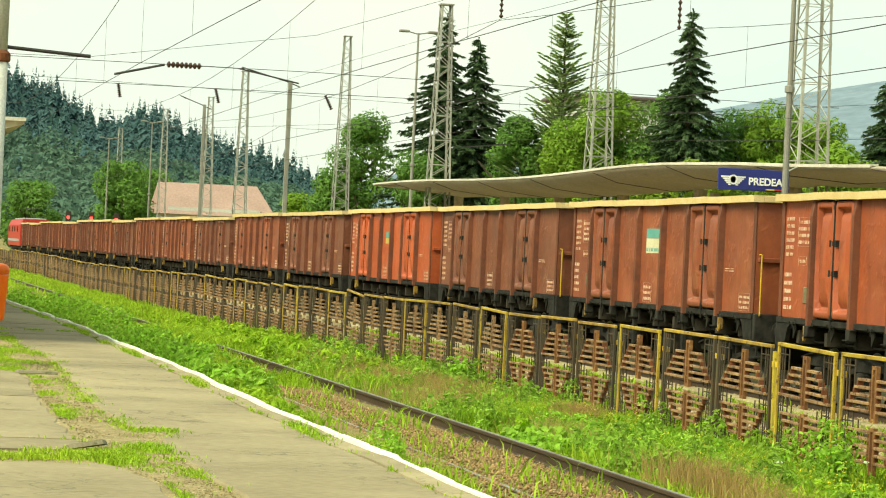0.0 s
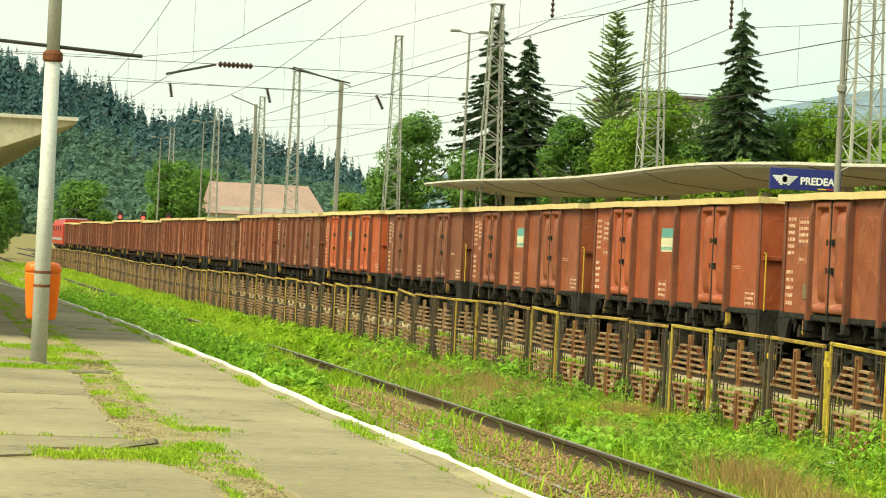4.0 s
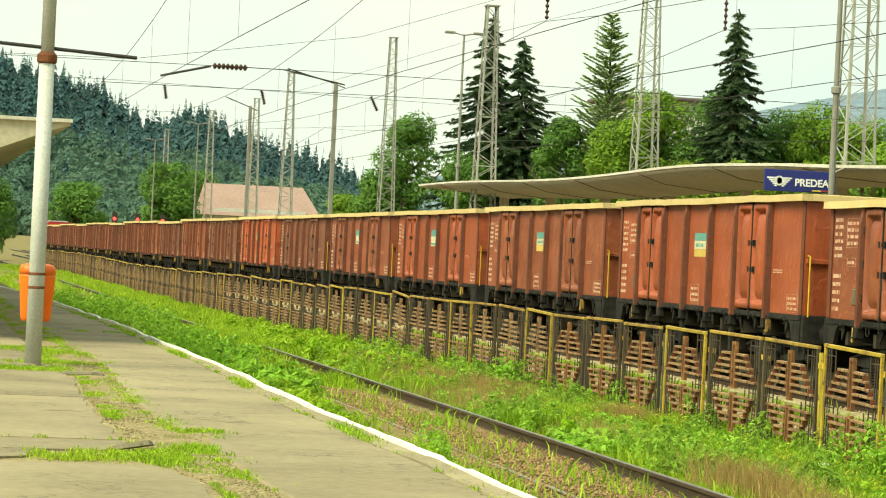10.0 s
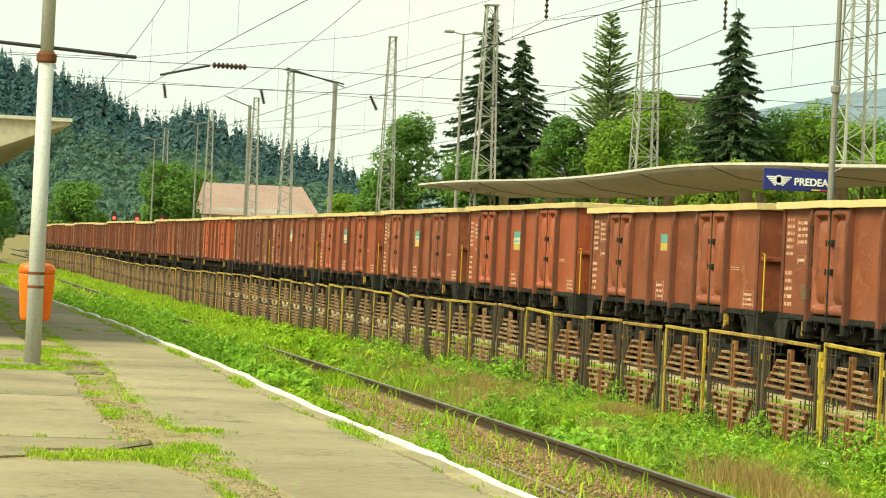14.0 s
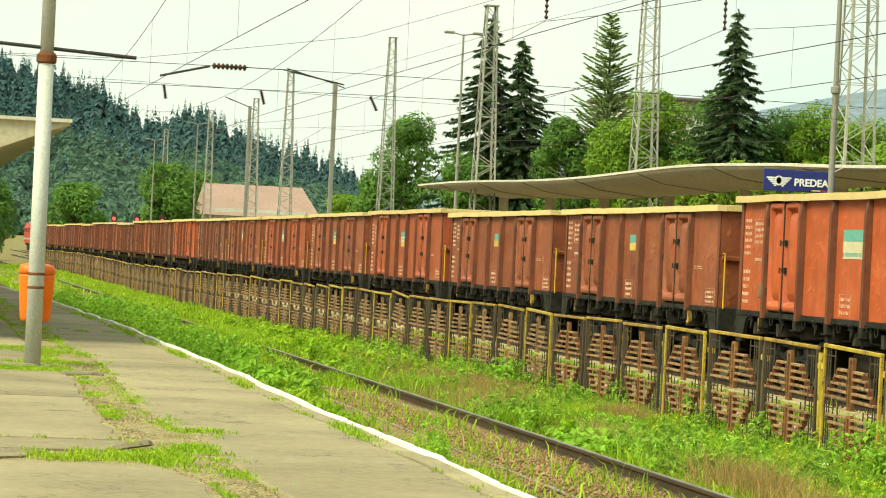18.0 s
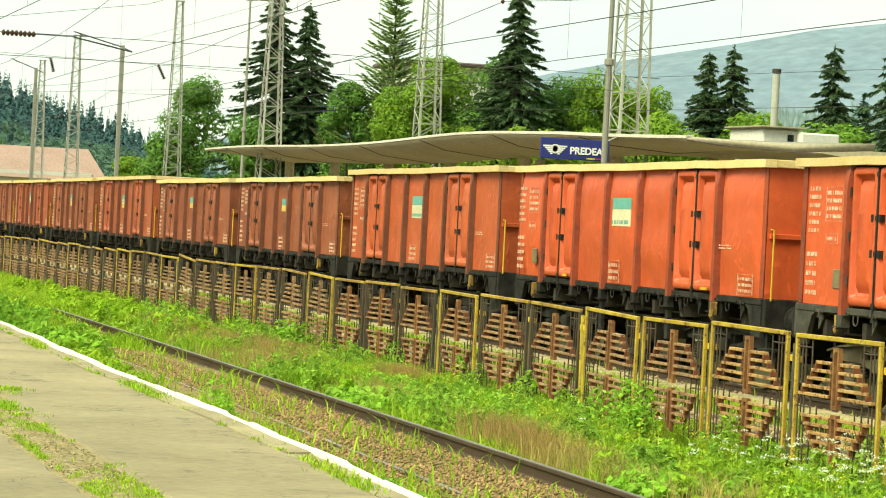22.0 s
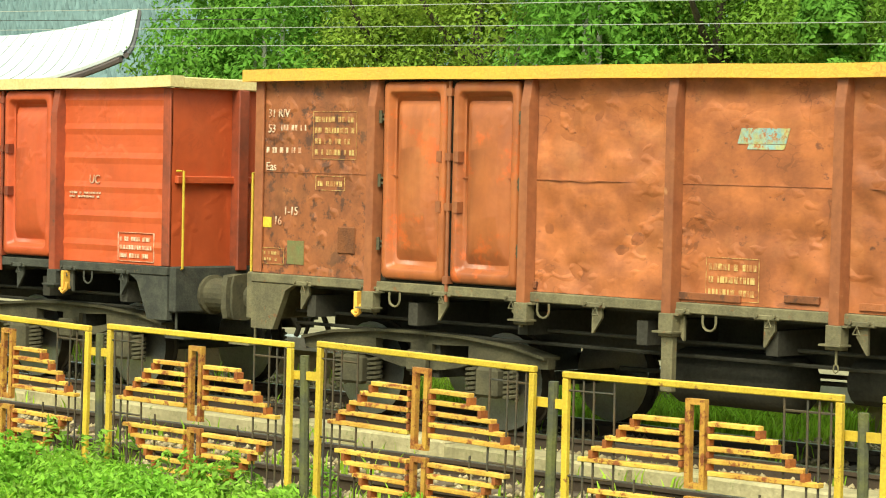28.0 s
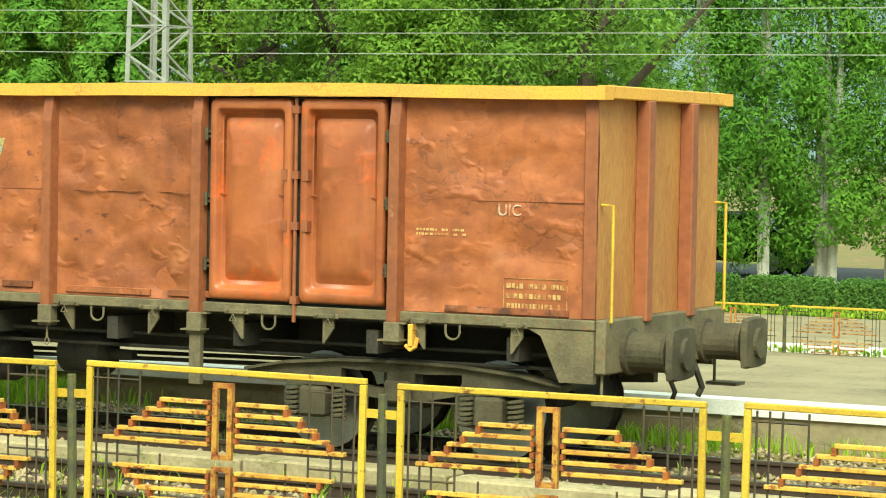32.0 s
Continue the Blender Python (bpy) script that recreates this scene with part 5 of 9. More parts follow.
    # underframe
    add("centre_sill", Geo().box(-L / 2 + 0.1, L / 2 - 0.1, -0.35, 0.35, 0.80, 1.16), "dark")
    for k in range(9):
        x = -L / 2 + 0.8 + k * (L - 1.6) / 8
        add("cross_bearer", Geo().box(x - 0.06, x + 0.06, -1.32, 1.32, 0.95, 1.16), "dark")
    tank = Geo().lathe((-1.6 * s, -0.6, 0.66), (1, 0, 0), [(0, 0.05), (0.06, 0.22), (0.12, 0.25), (1.35, 0.25), (1.41, 0.22), (1.47, 0.05)], 16)
    add("air_tank", tank, "dark", "black brake air reservoir", True)
    for yy in (-0.2, 0.5):
        add("brake_rod", Geo().tube((-2.6 * s, yy, 0.62), (2.9 * s, yy, 0.70), 0.022, n=6), "dark")
    add("brake_cylinder", Geo().lathe((0.4, -0.65, 0.74), (1, 0, 0), [(0, 0.08), (0.02, 0.2), (0.5, 0.2), (0.55, 0.06), (0.8, 0.05)], 14), "dark")
    for bx in (bays[3], bays[5]):
        add("side_leg", Geo().soft_box(bx - 0.062, bx + 0.062, -1.45, -1.38, 0.58, zb - 0.29, 0.008), "under")
    add("safety_chain", Geo().tube((bays[4], -1.42, zb - 0.42), (bays[4], -1.42, zb - 0.29), 0.012, n=5).pipe([(bays[4] + 0.025 * math.sin(t), -1.42, zb - 0.45 + 0.035 * math.cos(t)) for t in (0.785 * k for k in range(9))], 0.007, 4), "under")
    for zz in (0.86, 0.98):
        add("brake_pipe", Geo().tube((-L / 2 + 0.3, -1.05, zz), (L / 2 - 0.3, -1.05, zz + 0.02), 0.018, n=6), "dark")
    # bogies
    for e in (-1, 1):
        c = e * (L / 2 - 2.05)
        for yy in (-1.0, 1.0):
            xs = [c + q for q in (-1.62, -1.42, -1.2, -1.05, -0.75, -0.62, -0.5, -0.28, -0.14, 0.14, 0.28, 0.5, 0.62, 0.75, 1.05, 1.2, 1.42, 1.62)]

            def rows_at(x):
                q = abs(x - c)
                hi = float(np.interp(q, (0, 0.6, 1.2, 1.62), (0.86, 0.85, 0.80, 0.72)))
                lo = float(np.interp(q, (0, 0.3, 0.5, 0.66, 1.2, 1.62), (0.52, 0.53, 0.57, 0.61, 0.61, 0.63)))
                return [lo, lo + 0.28 * (hi - lo), hi - 0.28 * (hi - lo), hi]
            add("bogie_side", pierced(xs, rows_at, [(5, 1), (6, 1), (7, 1), (9, 1), (10, 1), (11, 1)], yy - 0.05, yy + 0.05), "bogie", "dusty cast bogie side frame")
            add("bogie_flange", Geo().quad_strip([[(x, yy - 0.11, rows_at(x)[3] - 0.005), (x, yy + 0.11, rows_at(x)[3] - 0.005), (x, yy + 0.11, rows_at(x)[3] + 0.022), (x, yy - 0.11, rows_at(x)[3] + 0.022)] for x in xs]), "bogie")
            add("spring_beam", Geo().soft_box(c - 0.13, c + 0.13, yy - 0.14, yy - 0.052, 0.50, 0.70, 0.02), "bogie")
            for q in (-0.9, 0.9):
                ax = Geo().soft_box(c + q - 0.14, c + q + 0.14, yy - 0.12, yy + 0.10, 0.32, 0.60, 0.03)
                add("axle_box", ax, "bogie")
                for sp in (-0.24, 0.24):
                    spg = Geo().pipe([(c + q + sp + 0.065 * math.cos(t), yy - 0.02 + 0.065 * math.sin(t), 0.31 + 0.045 * t / 6.283) for t in (0.7 * k for k in range(55))], 0.017, 5)
                    add("coil_spring", spg, "bogie")
        for q in (-0.9, 0.9):
            for yy in (-0.75, 0.75):
                wh = Geo().lathe((c + q, yy - 0.068, 0.46), (0, 1, 0), [(0, 0.12), (0.0, 0.36), (-0.01, 0.38), (-0.01, 0.455), (0.10, 0.46), (0.11, 0.485), (0.135, 0.485), (0.135, 0.36), (0.12, 0.12)], 22)
                add("wheel", wh, "steel", "worn steel wheel")
                add("wheel_tread", Geo().lathe((c + q, yy - 0.081, 0.46), (0, 1, 0), [(0, 0.425), (0.0, 0.452), (0.004, 0.452), (0.004, 0.425)], 28), "shine", "bright worn tyre edge")
            add("axle", Geo().tube((c + q, -0.9, 0.46), (c + q, 0.9, 0.46), 0.07, n=10), "dark")
        add("bolster", Geo().box(c - 0.2, c + 0.2, -1.0, 1.0, 0.45, 0.8), "dark")
    CACHE[key] = out
    return out


def decal(parent, name, x0, x1, z0, z1, material, label="", y=-1.395, slant=0.0):
    g = Geo().quad_strip([[(x0, y, z0), (x1, y, z0), (x1 + slant, y, z1), (x0 + slant, y, z1)], [(x0, y + 0.012, z0), (x1, y + 0.012, z0), (x1 + slant, y + 0.012, z1), (x0 + slant, y + 0.012, z1)]])
    return part(name, g, material, parent, label)


def stencil(parent, x0, x1, z0, z1, rows, seed, material, frame_line=False, y=-1.397):
    """Unreadable lettering as plain bars."""
    g = Geo()
    rnd = random.Random(seed)
    h = (z1 - z0) / rows
    for r in range(rows):
        x = x0
        z = z1 - (r + 0.8) * h
        while x < x1 - 0.03:
            w = min(rnd.uniform(0.012, 0.045), x1 - x)
            g.box(x, x + w, y, y + 0.012, z, z + min(0.062, h * 0.5))
            x += w + rnd.choice((0.012, 0.014, 0.018, 0.05))
    if frame_line:
        for a, b, c, d in ((x0 - .03, x1 + .03, z0 - .02, z0 - .016), (x0 - .03, x1 + .03, z1 + .016, z1 + .02), (x0 - .03, x0 - .026, z0 - .02, z1 + .02), (x1 + .026, x1 + .03, z0 - .02, z1 + .02)):
            g.box(a, b, y, y + 0.012, c, d)
    ob = part("lettering", g, material, parent, "faded stencilled lettering")
    ob["kind"] = "stuff"
    return ob


def words(parent, text, x, y, z, size, material, turn=(90, 0, 0), name="lettering", label="", bold=0.0):
    cu = bpy.data.curves.new(name, "FONT")
    cu.body, cu.size, cu.extrude, cu.offset = text, size, 0.004, bold
    tmp = bpy.data.objects.new(name, cu)
    me = bpy.data.meshes.new_from_object(tmp)
    bpy.data.objects.remove(tmp)
    bpy.data.curves.remove(cu)
    me.materials.clear()
    me.materials.append(material)
    ob = part(name, me, None, parent, label)
    ob.matrix_basis = pose(x, y, z, *turn)
    return ob


WAGONS = []


def wagon(n, L, H, kind, paint, label, sticker=None, tail=False):
    w = thing("freight_wagon", label, "freight wagon", "wagons of the train")
    paint2 = {"rust_brown": "rust_brown", "red": "red", "orange": "orange", "rust_red": "rust_red", "rust_dark": "rust_dark", "rust_orange": "rust_orange"}[paint]
    slots = {"door": M["door_brown"] if tail else M[paint], "post": M["post_brown"] if tail else M["red_post"] if paint == "red" else M["oxide_post"], "paint": M[paint], "paint_worn": M["rust_scuffed"] if tail else M[paint], "paint2": M[paint2], "end": M["worn_end"] if tail else M[paint], "under": M["under"] if tail else M["sill_grey"] if n in (1, 2) else M["sooty"], "hinge": M["bogie"] if n < 2 else M["dark"], "dark": M["dark"], "rim": M["rim"] if tail else M["rim_pale"], "yellow": M["yellow"], "steel": M["steel"], "bogie": M["bogie"] if n < 3 else M["sooty"], "shine": M["railshine"], "rod": M["post_brown"] if tail else M["red_post"] if n == 1 else M["sooty"]}
    small = ("hinge", "lashing_bracket", "lashing_ring", "coil_spring", "axle_box", "stanchion_foot", "brake_hose", "footstep", "handrail", "chock_mark")
    for name, me, slot, lab in wagon_meshes(L, H, kind):
        far_side = sum(v.co.y for v in me.vertices) > 0.4 * len(me.vertices)
        if n >= 3 and name in small and (far_side or n >= 12):
            continue
        if n >= 7 and name in ("lashing_ring", "coil_spring", "hinge"):
            continue
        o = part(name, me, None, w, lab)
        o.material_slots[0].link = "OBJECT"
        o.material_slots[0].material = slots[slot]
    s = L / 12.8
    c = -L / 2
    y = -1.3745 if kind == "ribbed" else -1.366
    y_plain = y
    if kind == "buckled":
        y -= 0.084
    if sticker == "teal":
        decal(w, "sticker", c + 5.80 * s, c + 6.78 * s, 2.58, 2.76, M["sticker_teal"], "teal company sticker", y)
        decal(w, "sticker", c + 5.80 * s, c + 6.78 * s, 2.30, 2.576, M["sticker_cream"], "cream company sticker", y)
        stencil(w, c + 5.8 * s, c + 6.75 * s, 2.29, 2.52, 1, n, M["sticker_teal"], y=y - 0.003)
    elif sticker == "yellow":
        decal(w, "sticker", c + 5.85 * s, c + 6.65 * s, 2.56, 2.70, M["sticker_teal"], "teal company sticker", y)
        decal(w, "sticker", c + 5.85 * s, c + 6.65 * s, 2.40, 2.556, M["sticker_cream"], "cream company sticker", y)
        decal(w, "sticker", c + 5.85 * s, c + 6.65 * s, 2.26, 2.396, M["sticker_yellow"], "yellow company sticker", y)
        stencil(w, c + 5.95 * s, c + 6.55 * s, 2.42, 2.55, 1, n, M["sticker_teal"], y=y - 0.003)
    elif sticker == "large":
        decal(w, "sticker", c + 5.58 * s, c + 6.85 * s, 2.68, 2.80, M["sticker_teal"], "faded teal company sticker", y, 0.05)
        decal(w, "sticker", c + 5.55 * s, c + 6.82 * s, 2.40, 2.676, M["sticker_cream"], "flaking cream company sticker", y, 0.06)
        decal(w, "sticker", c + 5.53 * s, c + 6.80 * s, 2.20, 2.396, M["sticker_orange"], "flaking orange company sticker", y, 0.04)
    elif sticker == "worn":
        decal(w, "sticker", c + 6.02 * s, c + 6.52 * s, 2.69, 2.82, M["sticker_blue"], "worn blue company sticker", y, 0.04)
        decal(w, "sticker", c + 6.12 * s, c + 6.50 * s, 2.645, 2.686, M["sticker_blue"], "worn lower strip of the sticker", y, 0.02)
    elif sticker == "small":
        decal(w, "sticker", c + 5.95 * s, c + 6.45 * s, 2.50, 2.66, M["sticker_teal"], "small teal sticker", y)
        decal(w, "sticker", c + 5.95 * s, c + 6.45 * s, 2.34, 2.496, M["sticker_yellow"], "small yellow sticker", y)
    ink = M["worn_yellow"] if paint in ("rust_brown",) else M["worn_white"]
    if tail:
        for text, dx, z in (("31 RIV", 0.17, 2.88), ("53", 0.17, 2.73), ("Eas", 0.15, 2.36), ("1-15", 0.42, 1.93), ("16", 0.28, 1.83)):
            words(w, text, c + dx, y_plain - 0.0005, z, 0.115, M["worn_white"], label="white stencilled letters")
        stencil(w, c + 0.36, c + 0.75, 2.73, 2.84, 1, 201, M["worn_white"], y=y_plain)
        stencil(w, c + 0.15, c + 0.68, 2.51, 2.62, 1, 202, M["worn_white"], y=y_plain)
        decal(w, "patch", c + 0.12, c + 0.24, 1.80, 1.90, M["flag_yellow"], "round-edged yellow paint patch", y_plain)
        decal(w, "patch", c + 0.48, c + 0.72, 1.45, 1.68, M["moss"], "faded green paint patch", y_plain)
    else:
        stencil(w, c + 0.22 * s, c + 0.62 * s, 2.30, 2.98, 6, n * 5 + 1, ink, y=y)
    stencil(w, c + 0.85 * s, c + 1.40 * s, 2.50, 2.92, 4, n * 5 + 2, ink, True, y=y)
    if tail:
        stencil(w, c + 0.14, c + 0.40, 1.46, 1.58, 2, 203, ink, True, y=y)
    else:
        stencil(w, c + 0.20 * s, c + 0.60 * s, 1.45, 2.1, 5, n * 5 + 3, ink, y=y)
    stencil(w, c + 0.90 * s, c + 1.25 * s, 2.2, 2.3, 1, n * 5 + 4, ink, True, y=y)
    stencil(w, c + 5.75 * s, c + 6.25 * s, 1.40, 1.72, 3, n * 5 + 5, ink, True, y=y)
    stencil(w, c + 11.95 * s, c + 12.5 * s, 1.40, 1.66, 3, n * 5 + 6, ink, True, y=y)
    stencil(w, c + 11.05 * s, c + 11.6 * s, 2.02, 2.10, 2, n * 5 + 7, ink, y=y)
    # the board holder and the yellow pull hooks at the door sills
    part("board_holder", Geo().soft_box(c + 1.2 * s, c + 1.44 * s, y - 0.01, y + 0.03, 1.58, 1.84, 0.01), M["rust"] if tail else M["under"], w, "blackened label holder")
    for q in (1.55, 11.05):
        hk = Geo().soft_box(c + q * s - 0.022, c + q * s + 0.022, y - 0.09, y + 0.02, 1.04, 1.24, 0.008).pipe([(c + q * s + 0.07, y - 0.07, 1.12), (c + q * s + 0.05, y - 0.07, 1.04), (c + q * s, y - 0.07, 1.01), (c + q * s - 0.05, y - 0.07, 1.05)], 0.02, 6)
        part("tow_hook", hk, M["rim"] if n < 2 else M["yellow_old"], w, "yellow towing hook")
    for q in (3.2, 10.4):
        part("chock_mark", Geo().box(c + q * s, c + q * s + 0.22, y - 0.03, y, 1.40, 1.44), M["yellow"], w, "small yellow marking")
    if tail:
        for q, wd, z in ((2.95, 0.85, 1.405), (5.3, 0.8, 1.40), (6.55, 0.35, 1.43), (7.3, 0.95, 1.405), (8.45, 0.7, 1.41), (11.35, 1.2, 1.39)):
            part("repair_strip", Geo().soft_box(c + q, c + q + wd, y_plain - 0.012, y_plain + 0.02, z - 0.03, z + 0.032, 0.004), M["rust_scuffed"], w, "darker welded repair strip")
        part("weld_seam", Geo().box(c + 0.1, -c - 0.1, -1.3665, -1.354, 2.343, 2.3475), M["post_brown"], w, "long horizontal weld seam")
        words(w, "UIC", c + 11.85 * s, y, 2.22, 0.14, M["worn_white"], name="lettering", label="white letters UIC")
        stencil(w, c + 11.6 * s, c + 12.0 * s, 1.38, 1.44, 1, 77, M["worn_yellow"], y=y)
    elif kind == "ribbed":
        words(w, "UC", c + 11.4 * s, y, 2.18, 0.13, M["worn_white"], name="lettering", label="white letters")
    WAGONS.append((n, w))
    return w


M["moss"] = mat("faded_green_patch", (0.16, 0.17, 0.06), (0.22, 0.13, 0.05), 0.7, 0, 6, 40, 0.1, 0.8)
M["worn_end"] = mat("weathered_pale_end_wall", (0.47, 0.220, 0.060), (0.37, 0.140, 0.042), 0.7, 0, 2.5, 30, 0.3, 0.8, (0.26, 0.09, 0.03), 0.62, stretch=(1, 1, 0.35))


def train():
    wagon(0, 12.8, 3.24, "smooth", "rust_brown", "dented brown open freight wagon with yellow rim, last of the train", "worn", tail=True)
    wagon(1, 12.3, 3.18, "ribbed", "red", "bright red ribbed open freight wagon with yellow rim", "large")
    wagon(2, 11.5, 3.22, "smooth", "red", "bright red open freight wagon with cream sticker", "teal")
    wagon(3, 11.5, 3.22, "buckled", "red", "red open freight wagon with buckled side panels", "teal")
    wagon(4, 11.5, 3.24, "smooth", "orange", "orange-red open freight wagon with teal and cream sticker", "teal")
    paints = {5: ("rust_red", "small", 3.10), 6: ("rust_red", "small", 3.10), 7: ("rust_orange", "yellow", 3.24), 8: ("rust_red", "yellow", 3.22), 9: ("rust_orange", "teal", 3.20), 10: ("rust_red", "teal", 3.2), 11: ("rust_dark", None, 3.2), 12: ("orange", "small", 3.22)}
    for n in range(5, 26):
        p, st, H = paints.get(n, (("rust_dark", "rust_red", "rust_red", "rust_dark", "rust_red")[n % 5], None, (3.12, 3.2, 3.22)[n % 3]))
        wagon(n, 11.5, H, "smooth", p, {"rust_red": "faded oxide-red open freight wagon with yellow rim", "rust_dark": "dark rusty-red open freight wagon with yellow rim", "red": "red open freight wagon with yellow rim", "rust_orange": "dull orange-red open freight wagon with yellow rim", "orange": "bright orange-red open freight wagon with yellow rim"}[p], st)


def locomotive():
    lo = thing("locomotive", "red and grey electric locomotive heading the train", "locomotive")
    b = [(-1.45, 1.2), (-1.5, 1.5), (-1.5, 3.1), (-1.25, 3.65), (1.25, 3.65), (1.5, 3.1), (1.5, 1.5), (1.45, 1.2)]
    rings = []
    for x, k, lift in ((-9.3, 0.94, 0), (-8.9, 1, 0), (8.9, 1, 0), (9.3, 0.94, 0)):
        rings.append([(x, yy * k, z) for yy, z in b])
    part("body", Geo().quad_strip(rings), M["loco"], lo)
    part("roof_deck", Geo().soft_box(-8, 8, -1.0, 1.0, 3.65, 3.8, 0.05), M["loco_grey"], lo)
    part("waist_band", Geo().box(-9.0, 9.0, -1.52, 1.52, 1.62, 1.85), M["loco_grey"], lo)
    for x in (-6.5, -2, 2, 6.5):
        part("side_window", Geo().soft_box(x - 0.5, x + 0.5, -1.53, 1.53, 2.5, 3.0, 0.02), M["car_glass"], lo)
    for e in (-1, 1):
        for yy in (-0.65, 0.65):
            part("windscreen", Geo().soft_box(min(e * 9.2, e * 9.36), max(e * 9.2, e * 9.36), yy - 0.5, yy + 0.5, 2.45, 3.1, 0.02), M["car_glass"], lo)
            part("lamp", Geo().lathe((e * 9.3, yy * 1.6, 1.55), (e, 0, 0), [(0, 0.1), (0.08, 0.12)], 10), M["headlight"], lo)
        pan = Geo().pipe([(e * 5.5, 0, 3.8), (e * 4.3, 0, 4.25), (e * 5.4, 0, 4.7)], 0.04, 5).tube((e * 5.4, -0.8, 4.7), (e * 5.4, 0.8, 4.7), 0.03, n=5)
        part("pantograph", pan, M["wire"], lo)
        part("bogie", Geo().soft_box(e * 5.2 - 2.4, e * 5.2 + 2.4, -1.2, 1.2, 0.3, 1.15, 0.1), M["dark"], lo)
        for q in (-1.8, 0, 1.8):
            part("wheel", Geo().lathe((e * 5.2 + q, -0.8, 0.62), (0, 1, 0), [(0, 0.2), (0, 0.62), (1.6, 0.62), (1.6, 0.2)], 20), M["steel"], lo)
    part("frame", Geo().soft_box(-9.2, 9.2, -1.3, 1.3, 0.95, 1.25, 0.05), M["dark"], lo)
    WAGONS.append((99, lo))


# tail wagon's leading edge along the line, by time
RUN = ((0, 69.2), (3, 57.75), (6, 46.38), (9, 34.85), (13, 19.75), (16, 8.4), (18, 0.95), (19, -2.62), (20, -5.85), (21.5, -10.2), (22.5, -12.75), (23.25, -14.4), (24, -15.85), (24.5, -16.65), (25.25, -17.45), (26, -17.82), (26.6, -17.9), (29, -17.9), (32, -17.9))
TRACK_Y = 16.15


def lead(n):
    """How far ahead of the tail wagon's leading edge that of wagon n lies."""
    return 0.0 if n == 0 else 13.6 + 12.75 * (n - 1)


def motions():
    for n, w in WAGONS:
        if n == 99:
            mid = lambda s: s - lead(25) - 1.2 - 9.5
        else:
            half = 6.4 if n == 0 else 6.15 if n == 1 else 5.75
            mid = lambda s, n=n, half=half: s - lead(n) + half
        rows = []
        for t, s in RUN:
            x = mid(s)
            slope = math.degrees(math.atan((dip(x + 4) - dip(x - 4)) / 8))
            rows.append((t, pose(x, TRACK_Y, dip(x), 0, -slope, 0)))
        walk(w, rows)


# ---- plants ----
def ground_z(x, y):
    return np.where(y < 4.6, 0.5, -0.16) + dips(x) + np.where((y > 4.6) & (y < 11), rise(x), 0)


def blades(name, label, x, y, h, width, seed, material, lean=0.35, zoff=0.0, category="grass", z=None):
    """Tapered bent blades, three points wide at the root, one body of stuff."""
    r = np.random.RandomState(seed)
    n = len(x)
    a = r.uniform(0, 2 * np.pi, n)
    d = r.uniform(0, 2 * np.pi, n)
    k = r.uniform(0.2, 1.0, n) * lean * h
    w = width * r.uniform(0.6, 1.3, n)
    z0 = (ground_z(x, y) if z is None else z) + zoff
    ux, uy = np.cos(a) * w, np.sin(a) * w
    lx, ly = np.cos(d) * k, np.sin(d) * k
    v = np.empty((n, 5, 3))
    v[:, 0] = np.stack([x - ux, y - uy, z0], 1)
    v[:, 1] = np.stack([x + ux, y + uy, z0], 1)
    v[:, 2] = np.stack([x + ux * 0.8 + lx * 0.35, y + uy * 0.8 + ly * 0.35, z0 + h * 0.6], 1)
    v[:, 3] = np.stack([x - ux * 0.8 + lx * 0.35, y - uy * 0.8 + ly * 0.35, z0 + h * 0.6], 1)
    v[:, 4] = np.stack([x + lx, y + ly, z0 + h * (1 - 0.25 * lean)], 1)
    base = 5 * np.arange(n)[:, None]
    f = np.concatenate([base + np.array([[0, 1, 2]]), base + np.array([[0, 2, 3]]), base + np.array([[3, 2, 4]])], 0)
    me = fast_mesh(name, v.reshape(-1, 3), f, material)
    return tagged(new(name, me), label, category, kind="stuff")


def leaves(points, normals, size, seed, aspect=1.4):
    """Folded leaf quads at points, roughly facing their normals."""
    r = np.random.RandomState(seed)
    n = len(points)
    nn = normals + r.normal(0, 0.55, (n, 3))
    nn /= np.linalg.norm(nn, axis=1)[:, None] + 1e-9
    t = np.cross(nn, r.normal(0, 1, (n, 3)))
    t /= np.linalg.norm(t, axis=1)[:, None] + 1e-9
    b = np.cross(nn, t)
    s = size * r.uniform(0.6, 1.35, n)[:, None]
    v = np.empty((n, 4, 3))
    v[:, 0] = points - t * s * aspect * 0.5
    v[:, 1] = points + b * s * 0.5 + nn * s * 0.15
    v[:, 2] = points + t * s * aspect * 0.5
    v[:, 3] = points - b * s * 0.5 + nn * s * 0.15
    f = 4 * np.arange(n)[:, None] + np.array([[0, 1, 2, 3]])
    return v.reshape(-1, 3), f


def crown_leaves(points, normals, size, seed, aspect=1.4):
    """Small three-cornered leaves at points, roughly facing their normals."""
    r = np.random.RandomState(seed)
    n = len(points)
    nn = normals + r.normal(0, 0.42, (n, 3))
    nn /= np.linalg.norm(nn, axis=1)[:, None] + 1e-9
    t = np.cross(nn, r.normal(0, 1, (n, 3)))
    t /= np.linalg.norm(t, axis=1)[:, None] + 1e-9
    b = np.cross(nn, t)
    s = size * r.uniform(0.65, 1.35, n)[:, None]
    v = np.empty((n, 3, 3))
    v[:, 0] = points - t * s * aspect * 0.5 - b * s * 0.42
    v[:, 1] = points - t * s * aspect * 0.5 + b * s * 0.42
    v[:, 2] = points + t * s * aspect * 0.62
    return v.reshape(-1, 3), 3 * np.arange(n)[:, None] + np.array([[0, 1, 2]])


